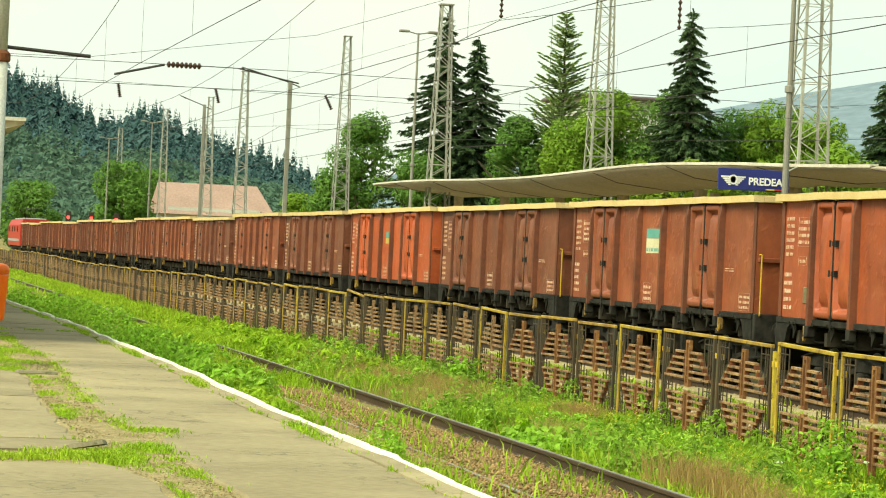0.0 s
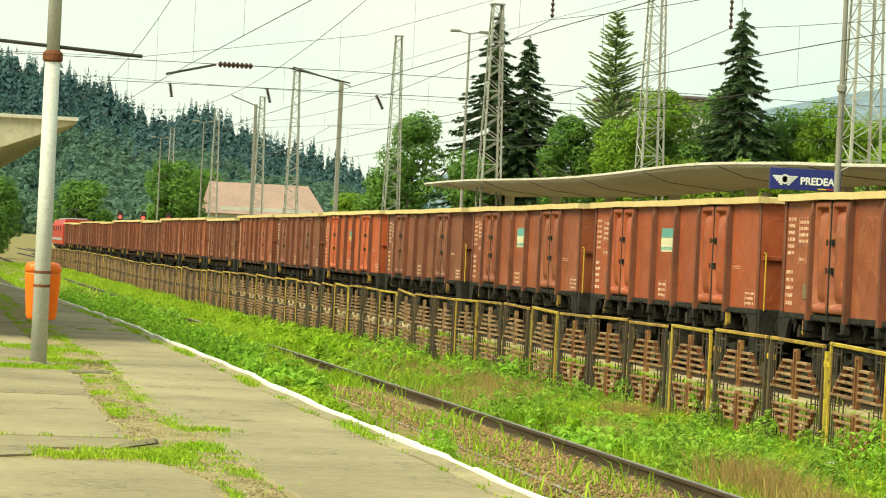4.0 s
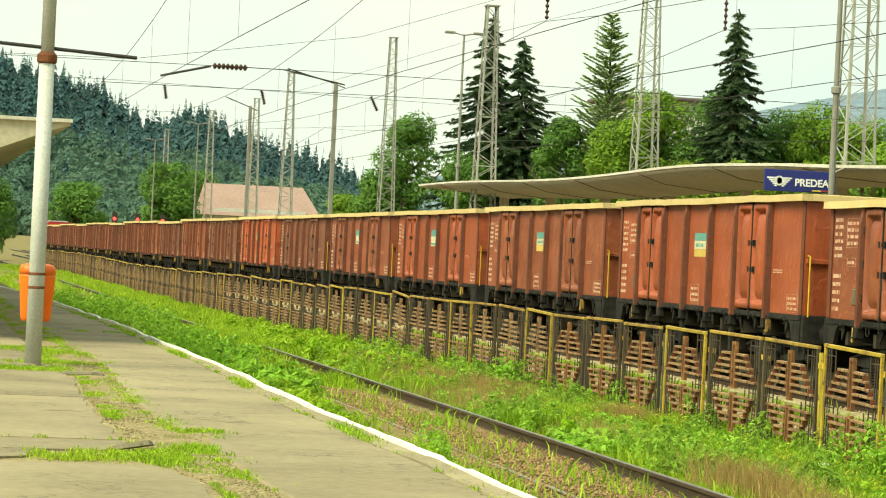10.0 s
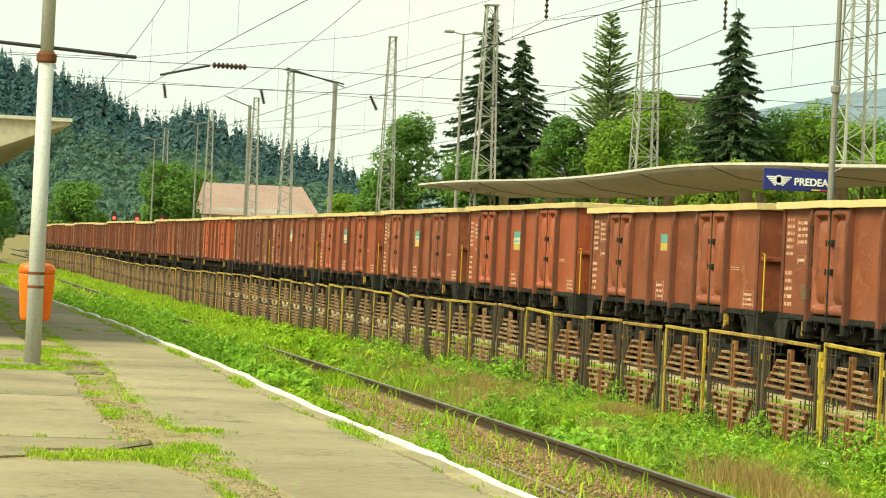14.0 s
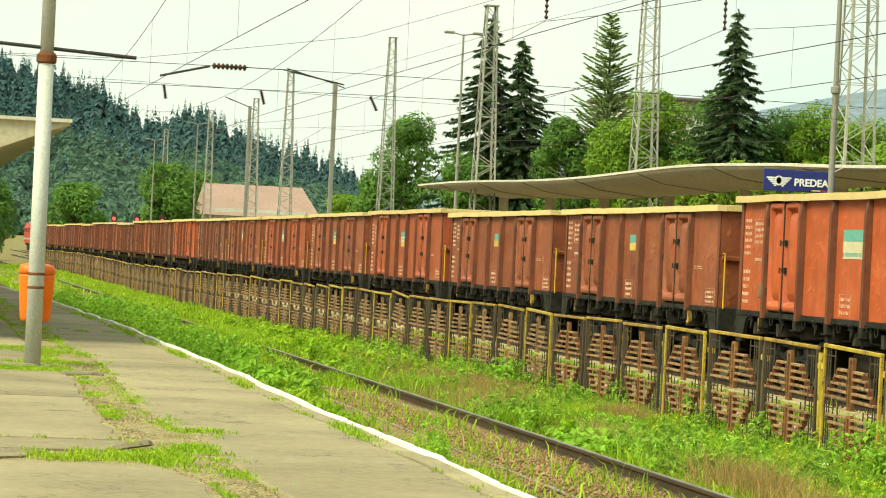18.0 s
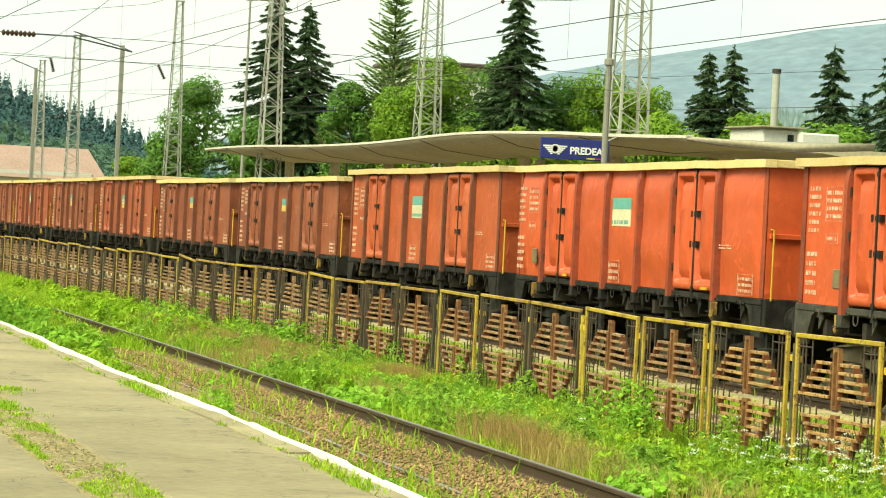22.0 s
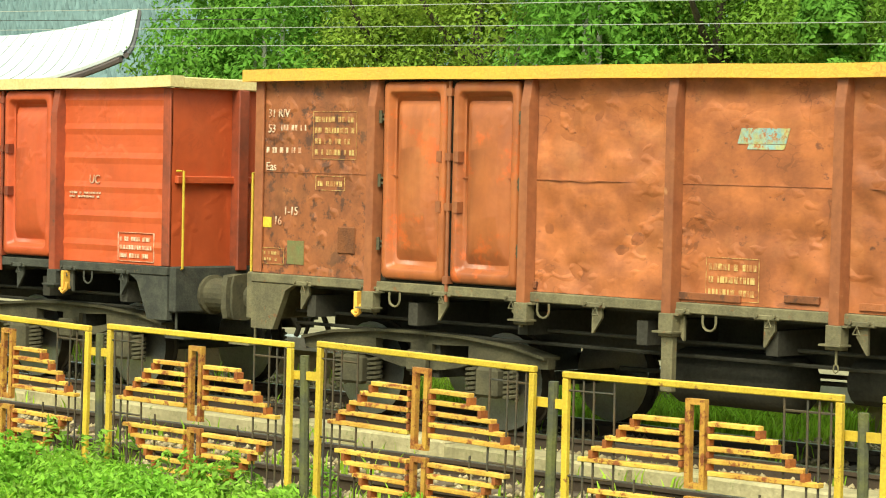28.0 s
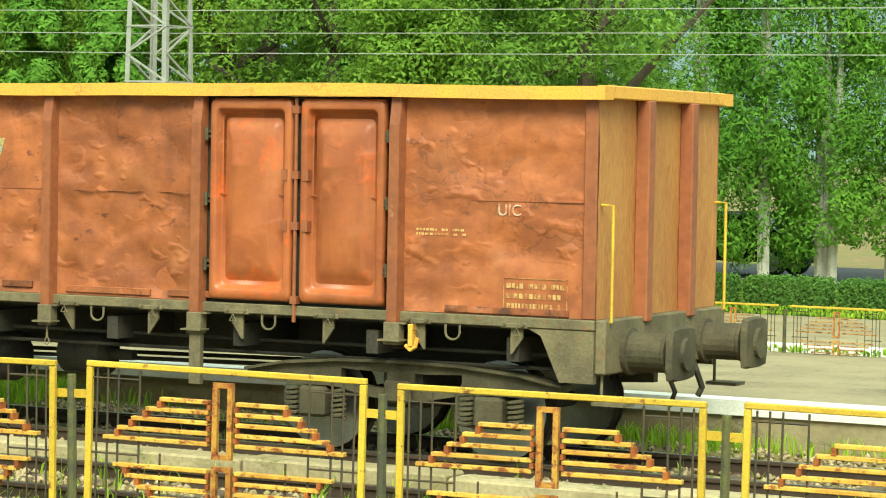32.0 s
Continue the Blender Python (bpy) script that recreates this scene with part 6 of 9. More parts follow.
def trunk_geo(x, y, z, h, r0, seed, limbs=5, bend_by=0.25):
    rnd = random.Random(seed)
    g = Geo()
    pts = [Vector((x, y, z - 0.2))]
    for i in range(1, 6):
        pts.append(Vector((x + rnd.uniform(-1, 1) * bend_by * i / 5, y + rnd.uniform(-1, 1) * bend_by * i / 5, z + h * i / 5)))
    for i in range(5):
        g.tube(pts[i], pts[i + 1], r0 * (1 - 0.17 * i), r0 * (1 - 0.17 * (i + 1)), 8, caps=False)
    tips = []
    for k in range(limbs):
        p = pts[2 + k % 3]
        a = 2 * math.pi * k / limbs + rnd.uniform(-0.4, 0.4)
        q = p + Vector((math.cos(a), math.sin(a), rnd.uniform(0.5, 1.1))) * h * rnd.uniform(0.22, 0.36)
        g.tube(p, q, r0 * 0.42, r0 * 0.14, 6, caps=False)
        tips.append(q)
    return g, tips


def broadleaf(x, y, top, spread, material, label, seed, n=3200, leaf=0.26, low=0.30, name="tree", bark="bark", clumps=22, base=None):
    z = float(ground_z(np.array(x), np.array(y))) if base is None else base
    h = top - z
    t = thing(name, label, "tree")
    g, tips = trunk_geo(x, y, z, h * 0.78, 0.035 * h * 0.6 + 0.05, seed)
    part("trunk", g, M[bark], t)
    r = np.random.RandomState(seed)
    cs, rs = [], []
    for k in range(clumps):
        u = r.uniform(0.0, 1.0)
        cz = z + h * (low + (0.93 - low) * u)
        fit = math.sin(math.pi * (0.18 + 0.70 * u)) ** 0.6
        rad = spread * fit * math.sqrt(r.uniform(0, 1)) * 0.82
        a = r.uniform(0, 2 * np.pi)
        cs.append((x + rad * math.cos(a), y + rad * math.sin(a), cz))
        rs.append(spread * r.uniform(0.24, 0.42) * (1.35 if clumps < 60 else 1.1))
        cs[-1] = (*cs[-1][:2], min(cz, top - 0.86 * rs[-1]))
    cs, rs = np.array(cs), np.array(rs)
    which = r.randint(0, clumps, n)
    d = r.normal(0, 1, (n, 3))
    d /= np.linalg.norm(d, axis=1)[:, None]
    rr = rs[which] * r.uniform(0.72, 1.1, n)
    p = cs[which] + d * rr[:, None] * np.array([1, 1, 0.78])
    v, f = crown_leaves(p, d + np.array([0, 0, 0.45]), leaf * 1.12, seed)
    part("crown", fast_mesh("crown", v, f, M[material]), None, t)
    return t


def conifer(x, y, top, spread, label, seed, material="spruce", n_levels=34, name="spruce", droop=0.35, leaf=0.12, base=None, clear=0.05, taper=1.05, dense=1.0):
    """Whorls of uneven boughs round a straight trunk; each bough carries thin twigs that point outwards and hang."""
    z = float(ground_z(np.array(x), np.array(y))) if base is None else base
    h = top - z
    t = thing(name, label, "tree")
    part("trunk", Geo().tube((x, y, z - 0.2), (x, y, top - 0.1), 0.016 * h + 0.03, 0.012, 8, caps=False), M["bark"], t)
    r = np.random.RandomState(seed)
    P, D, W = [], [], []
    for k in range(n_levels):
        u = min(max(clear + (1 - clear) * (k + r.uniform(-0.3, 0.3)) / n_levels, 0.02), 0.985)
        rad = spread * (1 - u) ** taper * r.uniform(0.8, 1.12) + 0.12
        nb = max(7, int(8 + 9 * rad / spread + r.uniform(0, 2)))
        for b in range(nb):
            a = 2 * np.pi * (b + r.uniform(-0.4, 0.4)) / nb + 2.4 * k
            ln = rad * r.uniform(0.5, 1.22)
            m = max(12, int(8.0 * dense * ln / leaf))
            s = r.uniform(0.05, 1, m) ** 0.8
            zz = z + h * min(u + r.uniform(-0.6, 0.6) / n_levels, 0.985) + 0.08 * ln
            out, side = np.array([np.cos(a), np.sin(a), 0]), np.array([-np.sin(a), np.cos(a), 0])
            hang = -droop * ln * s ** 1.2 + (max(droop, 0) * 0.3 + 0.03) * ln * s ** 4
            p = np.array([x, y, zz]) + out * (ln * s)[:, None] + np.stack([0 * s, 0 * s, hang], 1)
            flare = r.choice([-1.0, 1.0], m) * r.uniform(0.1, 1.0, m)
            d = out * r.uniform(0.3, 1.0, (m, 1)) + side * (flare * (1.15 - 0.6 * s))[:, None] + np.stack([0 * s, 0 * s, -r.uniform(0.05, 1.0, m) * (0.25 + max(droop, 0)) + 0.5 * max(0.0, -droop)], 1)
            d /= np.linalg.norm(d, axis=1)[:, None]
            P.append(p)
            D.append(d * (leaf * r.uniform(1.4, 3.4, m) * (1.15 - 0.45 * s))[:, None])
            W.append(leaf * r.uniform(0.34, 0.75, m))
    m = 60
    P.append(np.stack([np.full(m, x), np.full(m, y), np.linspace(top - 0.10 * h, top - 0.05, m)], 1))
    d = r.normal(0, 1, (m, 3)) * np.array([1, 1, 0.2]) + np.array([0, 0, 0.55])
    D.append(d / np.linalg.norm(d, axis=1)[:, None] * (leaf * np.linspace(3.0, 0.8, m))[:, None])
    W.append(np.full(m, leaf * 0.35))
    P, D, W = np.concatenate(P), np.concatenate(D), np.concatenate(W)
    q = np.cross(D, r.normal(0, 0.5, D.shape) + np.array([0, 0, 1.0]))
    q *= (W / (np.linalg.norm(q, axis=1) + 1e-9))[:, None]
    v = np.stack([P - q, P + q, P + D], 1).reshape(-1, 3)
    part("crown", fast_mesh("crown", v, 3 * np.arange(len(P))[:, None] + np.array([[0, 1, 2]]), M[material]), None, t)
    return t


def thuja(x, y, top, spread, label, seed, n=7000, leaf=0.13, clear=0.9, material="thuja", bark="lime_bark", base=None, name="thuja"):
    """A column of flat upright sprays over bare whitewashed stems."""
    z = float(ground_z(np.array(x), np.array(y))) if base is None else base
    h = top - z
    t = thing(name, label, "tree")
    g = Geo()
    rnd = random.Random(seed)
    for k in range(3):
        a = rnd.uniform(0, 6.28)
        g.tube((x + 0.14 * math.cos(a), y + 0.14 * math.sin(a), z - 0.2), (x + 0.3 * math.cos(a), y + 0.3 * math.sin(a), z + h * 0.6), 0.11, 0.04, 8, caps=False)
    part("trunk", g, M[bark], t, "whitewashed lower trunk")
    r = np.random.RandomState(seed)
    # drooping tufts set round the column, each a small shell of sprays
    m = max(60, int(130 * h / 9))
    u = r.uniform(0, 1, m) ** 0.9
    a = r.uniform(0, 2 * np.pi, m)
    prof = spread * np.clip(np.minimum(0.6 + 2.0 * u, 1.0) * (1.02 - u) ** 0.45, 0.05, 1)
    rad = prof * r.uniform(0.55, 1.0, m)
    c = np.stack([x + rad * np.cos(a), y + rad * np.sin(a), z + clear + (h - clear) * u], 1)
    size = (0.16 + 0.22 * prof / spread) * spread * r.uniform(0.7, 1.25, m)
    which = r.randint(0, m, n)
    d = r.normal(0, 1, (n, 3))
    d /= np.linalg.norm(d, axis=1)[:, None]
    p = c[which] + d * size[which][:, None] * r.uniform(0.75, 1.08, (n, 1)) * np.array([0.85, 0.85, 1.25])
    p[:, 2] -= 0.25 * np.hypot(p[:, 0] - x, p[:, 1] - y)
    p[:, 2] = np.minimum(p[:, 2], top)
    nrm = d + np.stack([0.5 * np.cos(a[which]), 0.5 * np.sin(a[which]), np.full(n, 0.25)], 1)
    v, f = crown_leaves(p, nrm, leaf, seed, 1.7)
    part("crown", fast_mesh("crown", v, f, M[material]), None, t)
    return t


def hedge(x0, x1, y0, y1, z0, z1, label, seed):
    r = np.random.RandomState(seed)
    n = int(6500 * (x1 - x0) * (z1 - z0 + y1 - y0) / 1.2)
    t = thing("hedge", label, "hedge", "clipped hedges by the road")
    core = Geo().soft_box(x0 + 0.12, x1 - 0.12, y0 + 0.12, y1 - 0.12, z0, z1 - 0.1, 0.1)
    part("core", core, M["bark"], t)
    face = r.randint(0, 3, n)
    p = np.stack([r.uniform(x0, x1, n), r.uniform(y0, y1, n), r.uniform(z0, z1, n)], 1)
    p[face == 0, 1] = y0
    p[face == 1, 2] = z1
    p[face == 2, 0] = np.where(r.uniform(0, 1, (face == 2).sum()) < 0.5, x0, x1)
    p += r.normal(0, 0.035, p.shape)
    nr = np.where(face[:, None] == 1, [[0, 0, 1.0]], [[0, -1.0, 0.2]])
    v, f = leaves(p, nr, 0.034, seed)
    part("leaves", fast_mesh("leaves", v, f, M["maple"]), None, t)


def grass_fields():
    r = np.random.RandomState(21)

    def patchy(n, x0, x1, y0, y1, keep):
        x, y = r.uniform(x0, x1, n), r.uniform(y0, y1, n)
        k = r.uniform(0, 1, n) < keep(x, y)
        return x[k], y[k]

    def wave(x, y, s=0.8):
        return 0.5 + 0.5 * np.sin(x * s + 1.3 * np.sin(y * 1.7)) * np.sin(y * 2.3 + x * 0.37)

    off_rail = lambda y: np.where(np.abs(y - 7.45) < 0.16, 0.0, np.where(np.abs(y - 7.45) < 0.4, 0.45, 1.0))
    lumpy = lambda x, y: 0.5 + 0.25 * np.sin(x * 1.9 + 2.0 * np.sin(y * 1.1)) + 0.25 * np.sin(y * 3.7 + 1.5 * np.sin(x * 0.8))
    # between the visible rail and the fence: low turf with bare patches, then taller tussocks
    x, y = patchy(210000, -60, 8, 7.5, 10.6, lambda x, y: (0.15 + 0.95 * wave(x, y)) * off_rail(y) * np.where(y > fy(x) + 0.1, 0.5, 1))
    h = np.random.RandomState(1).uniform(0.04, 0.17, len(x)) * (0.5 + 0.9 * lumpy(x, y))
    blades("grass_strip", "lush green grass between rail and fence", x, y, h, 0.008, 2, M["grass"], 0.9)
    x, y = patchy(60000, -60, 8, 7.7, 10.6, lambda x, y: np.clip(lumpy(x, y) * 1.9 - 0.85, 0, 1) * off_rail(y))
    h = np.random.RandomState(8).uniform(0.14, 0.36, len(x)) * (0.5 + 0.7 * lumpy(x, y))
    blades("grass_tussock", "taller green grass tussocks by the fence", x, y, h, 0.007, 12, M["grass"], 0.7)
    # between platform edge and rail, thin over the dirt
    x, y = patchy(110000, -60, 8, 4.35, 7.3, lambda x, y: np.where(x < -44, 0.9, np.where(y < 5.5, 0.95, 0.14) * np.where(x > -20, 0.5, 1.0)) * wave(x, y, 1.1) ** 1.3 * off_rail(y))
    h = np.random.RandomState(3).uniform(0.06, 0.30, len(x)) * (0.4 + 0.9 * lumpy(x, y))
    blades("trackside_grass", "ragged green grass along the overgrown track", x, y, h, 0.009, 5, M["grass"], 0.8, z=-0.17 + bed(y) + dips(x) + rise(x))
    x, y = patchy(30000, -46, -12, 4.3, 5.15, lambda x, y: (0.25 + 0.75 * lumpy(x, y)) * np.where(y > 4.8, 0.55, 1.0))
    h = np.random.RandomState(6).uniform(0.08, 0.34, len(x)) * (0.35 + 0.9 * lumpy(x, y))
    blades("kerbside_grass", "fresh green grass below the platform edge", x, y, h, 0.008, 6, M["grass"], 0.7, z=-0.14 + bed(y) + dips(x) + rise(x))
    x, y = patchy(80000, -190, -58, 4.0, 10.0, lambda x, y: (0.4 + 0.6 * wave(x, y, 0.3)) * np.where((np.abs(y - 7.4) < 0.3) & (x > -130), 0.05, 1.0))
    h = np.random.RandomState(4).uniform(0.08, 0.32, len(x)) * (0.5 + 0.8 * lumpy(x * 0.4, y))
    blades("far_grass", "green grass along the far overgrown track", x, y, h, 0.018, 7, M["grass"], 0.8, z=-0.16 + dips(x) + rise(x))
    # behind the fence
    x, y = patchy(60000, -75, -20, 10.0, 11.4, lambda x, y: (0.25 + 0.75 * wave(x, y, 0.9)) * np.where(x > -28, 0.3, 1.0))
    blades("verge_grass", "green grass behind the fence", x, y, r.uniform(0.08, 0.32, len(x)), 0.010, 9, M["grass"], 0.7)
    # dry patches
    for k, (cx, cy, rx, ry, n) in enumerate(((-43, 8.4, 4.0, 0.6, 5000), (-31, 9.1, 1.6, 0.5, 3000), (-24, 8.5, 3.0, 0.6, 1800), (-36.5, 8.6, 2.0, 0.4, 2200), (-27, 8.1, 1.6, 0.3, 1400), (-21, 8.3, 1.6, 0.3, 1000), (-50, 8.8, 3.0, 0.6, 2500))):
        x, y = r.normal(cx, rx * 0.6, n), r.normal(cy, ry * 0.6, n)
        k2 = np.abs(y - 7.45) > 0.2
        blades("dry_grass", "straw-coloured dry grass patch", x[k2], y[k2], r.uniform(0.08, 0.38, int(k2.sum())), 0.004, 30 + k, M["grass_dry"], 0.7)
    # seams and edges of the platform: a dense inner fringe, clumps on the outer side, thin growth between
    n = 150000
    x = r.uniform(-75, -8, n)
    lft, rgt = np.array([seam_left(a) for a in x]), np.array([seam_right(a) for a in x])
    pick = r.choice(3, n, p=(0.48, 0.34, 0.18))
    y = np.where(pick == 0, lft + 0.04 + np.abs(r.normal(0, 0.10, n)), np.where(pick == 1, rgt - 0.02 + r.normal(0, 0.09, n), lft + (rgt - lft) * r.uniform(0, 1, n)))
    clump = np.array([noise.noise((a * 0.9, b * 2.6, 3.0)) + 0.7 * noise.noise((a * 3.2, b * 6.0, 1.0)) for a, b in zip(x, y)])
    k = r.uniform(0, 1, n) < np.clip(np.where(pick == 0, 1.5 * clump + 0.10, np.where(pick == 1, 1.9 * clump - 0.02, 1.2 * clump - 0.05)), 0.0, 1)
    x, y = x[k], y[k]
    blades("platform_weeds", "short grass growing through the platform seam", x, y, r.uniform(0.012, 0.055, len(x)), 0.0048, 41, M["grass"], 1.0, z=0.53 + dips(x))
    # broken tufts where the border stones meet the slabs
    n = 26000
    x = r.uniform(-70, -14, n)
    y = np.array([edge_y(a) for a in x]) - 0.255 + r.normal(0, 0.025, n)
    clump = np.array([noise.noise((a * 1.6, 7.0, 2.0)) + 0.6 * noise.noise((a * 5.0, 3.0, 1.0)) for a in x])
    k = r.uniform(0, 1, n) < np.clip(2.0 * clump - 0.25, 0, 0.8)
    blades("platform_weeds", "short grass tufts along the border stones", x[k], y[k], r.uniform(0.012, 0.06, int(k.sum())), 0.005, 58, M["grass"], 0.9, z=0.535 + dips(x[k]))
    # loose pebbles in the seam
    n = 5200
    x = r.uniform(-46, -15, n)
    lft, rgt = np.array([seam_left(a) for a in x]), np.array([seam_right(a) for a in x])
    c = np.stack([x, lft + (rgt - lft) * r.uniform(0.05, 0.95, n), 0.541 + dips(x)], 1)
    o = np.array([(1, 0, 0), (0, 1, 0), (-1, 0, 0), (0, -1, 0), (0, 0, 0.7), (0, 0, -0.7)])
    v = c[:, None] + o[None] * r.uniform(0.004, 0.014, (n, 6, 1))
    f = np.array([(0, 1, 4), (1, 2, 4), (2, 3, 4), (3, 0, 4), (1, 0, 5), (2, 1, 5), (3, 2, 5), (0, 3, 5)])[None] + 6 * np.arange(n)[:, None, None]
    tagged(new("pebbles", fast_mesh("pebbles", v.reshape(-1, 3), f.reshape(-1, 3), M["sandy"])), "small sandy pebbles in the platform seam", "gravel", kind="stuff")
    # side branches of grass along slab joints
    for k, (xa, ya, xb, yb, w, n) in enumerate(((-36.7, 0.8, -36.3, 2.1, 0.24, 8000), (-24.6, 1.3, -24.7, 2.2, 0.20, 5500), (-24.3, 2.0, -25.6, 2.5, 0.3, 3200), (-26.1, 0.7, -26.1, 1.9, 0.03, 700), (-49.4, 2.5, -49.4, 3.9, 0.07, 900), (-42.5, 1.2, -41.0, 2.5, 0.35, 6000), (-38.1, 1.5, -38.3, 2.5, 0.2, 1500), (-27.3, 2.5, -27.2, 2.8, 0.12, 900))):
        u = r.uniform(0, 1, n)
        x, y = xa + (xb - xa) * u + r.normal(0, w, n), ya + (yb - ya) * u + r.normal(0, 0.09, n)
        k2 = r.uniform(0, 1, n) < np.clip([1.5 * noise.noise((a * 2.2, b * 4.0, 9.0)) + 0.62 for a, b in zip(x, y)], 0, 1)
        x, y = x[k2], y[k2]
        blades("joint_weeds", "grass growing along a slab joint", x, y, r.uniform(0.015, 0.06, len(x)), 0.0048, 50 + k, M["grass"], 1.0, z=0.54 + dips(x))
    x = r.uniform(-62, -5, 16000)
    y = np.array([edge_y(a) for a in x]) - 0.22 + r.normal(0, 0.05, len(x))
    k = r.uniform(0, 1, len(x)) < np.clip(np.sin(x * 1.3) * np.sin(x * 0.47 + 2) * 1.3, 0.02, 1)
    blades("edge_weeds", "small weeds along the whitewashed edge", x[k], y[k], r.uniform(0.02, 0.07, int(k.sum())), 0.005, 43, M["grass"], 1.0, z=0.54 + dips(x[k]))
    # tufts between the far tracks and below the far platform
    x, y = patchy(16000, -75, -22, 13.15, 13.75, lambda x, y: 0.35 + 0.65 * wave(x, y, 0.7))
    blades("kerb_grass", "grass along the low kerb between the tracks", x, y, r.uniform(0.10, 0.34, len(x)), 0.012, 45, M["grass"], 0.7)
    x, y = patchy(26000, -50, 8, 10.6, 19.2, lambda x, y: np.clip(wave(x, y, 1.9) * 2.6 - 1.2, 0, 1) * np.where(np.abs(y - 16.15) < 1.6, 0.15, 1))
    blades("track_tufts", "green tufts between the running tracks", x, y, r.uniform(0.08, 0.30, len(x)), 0.010, 46, M["grass"], 0.5)
    x, y = patchy(9000, -19.5, -13.5, 17.7, 19.25, lambda x, y: np.clip(1.3 * wave(x, y, 1.3), 0, 1))
    blades("edge_grass", "bright grass below the far platform edge", x, y, r.uniform(0.12, 0.38, len(x)), 0.012, 48, M["grass"], 0.6)
    x, y = patchy(2500, -9, 2, 18.6, 19.25, lambda x, y: np.clip(1.3 * wave(x, y, 1.3), 0, 1))
    blades("edge_grass", "bright grass below the far platform edge", x, y, r.uniform(0.08, 0.28, len(x)), 0.012, 49, M["grass"], 0.6)
    x, y = patchy(34000, -22, 2, 29.1, 48.2, lambda x, y: np.where(y > 37.1, 0.9, np.where(y < 29.9, 1.0, 0.0)))
    blades("lawn", "mown lawn beyond the far fence", x, y, r.uniform(0.04, 0.10, len(x)), 0.02, 47, M["grass"], 0.5, z=0.02 + 0 * x)


def fy(x):
    return np.interp(x, (-300, -200, -120, -45, -8, -3, 2, 8, 16), (9.45, 9.6, 9.8, 9.92, 9.95, 10.35, 10.9, 10.9, 10.5))


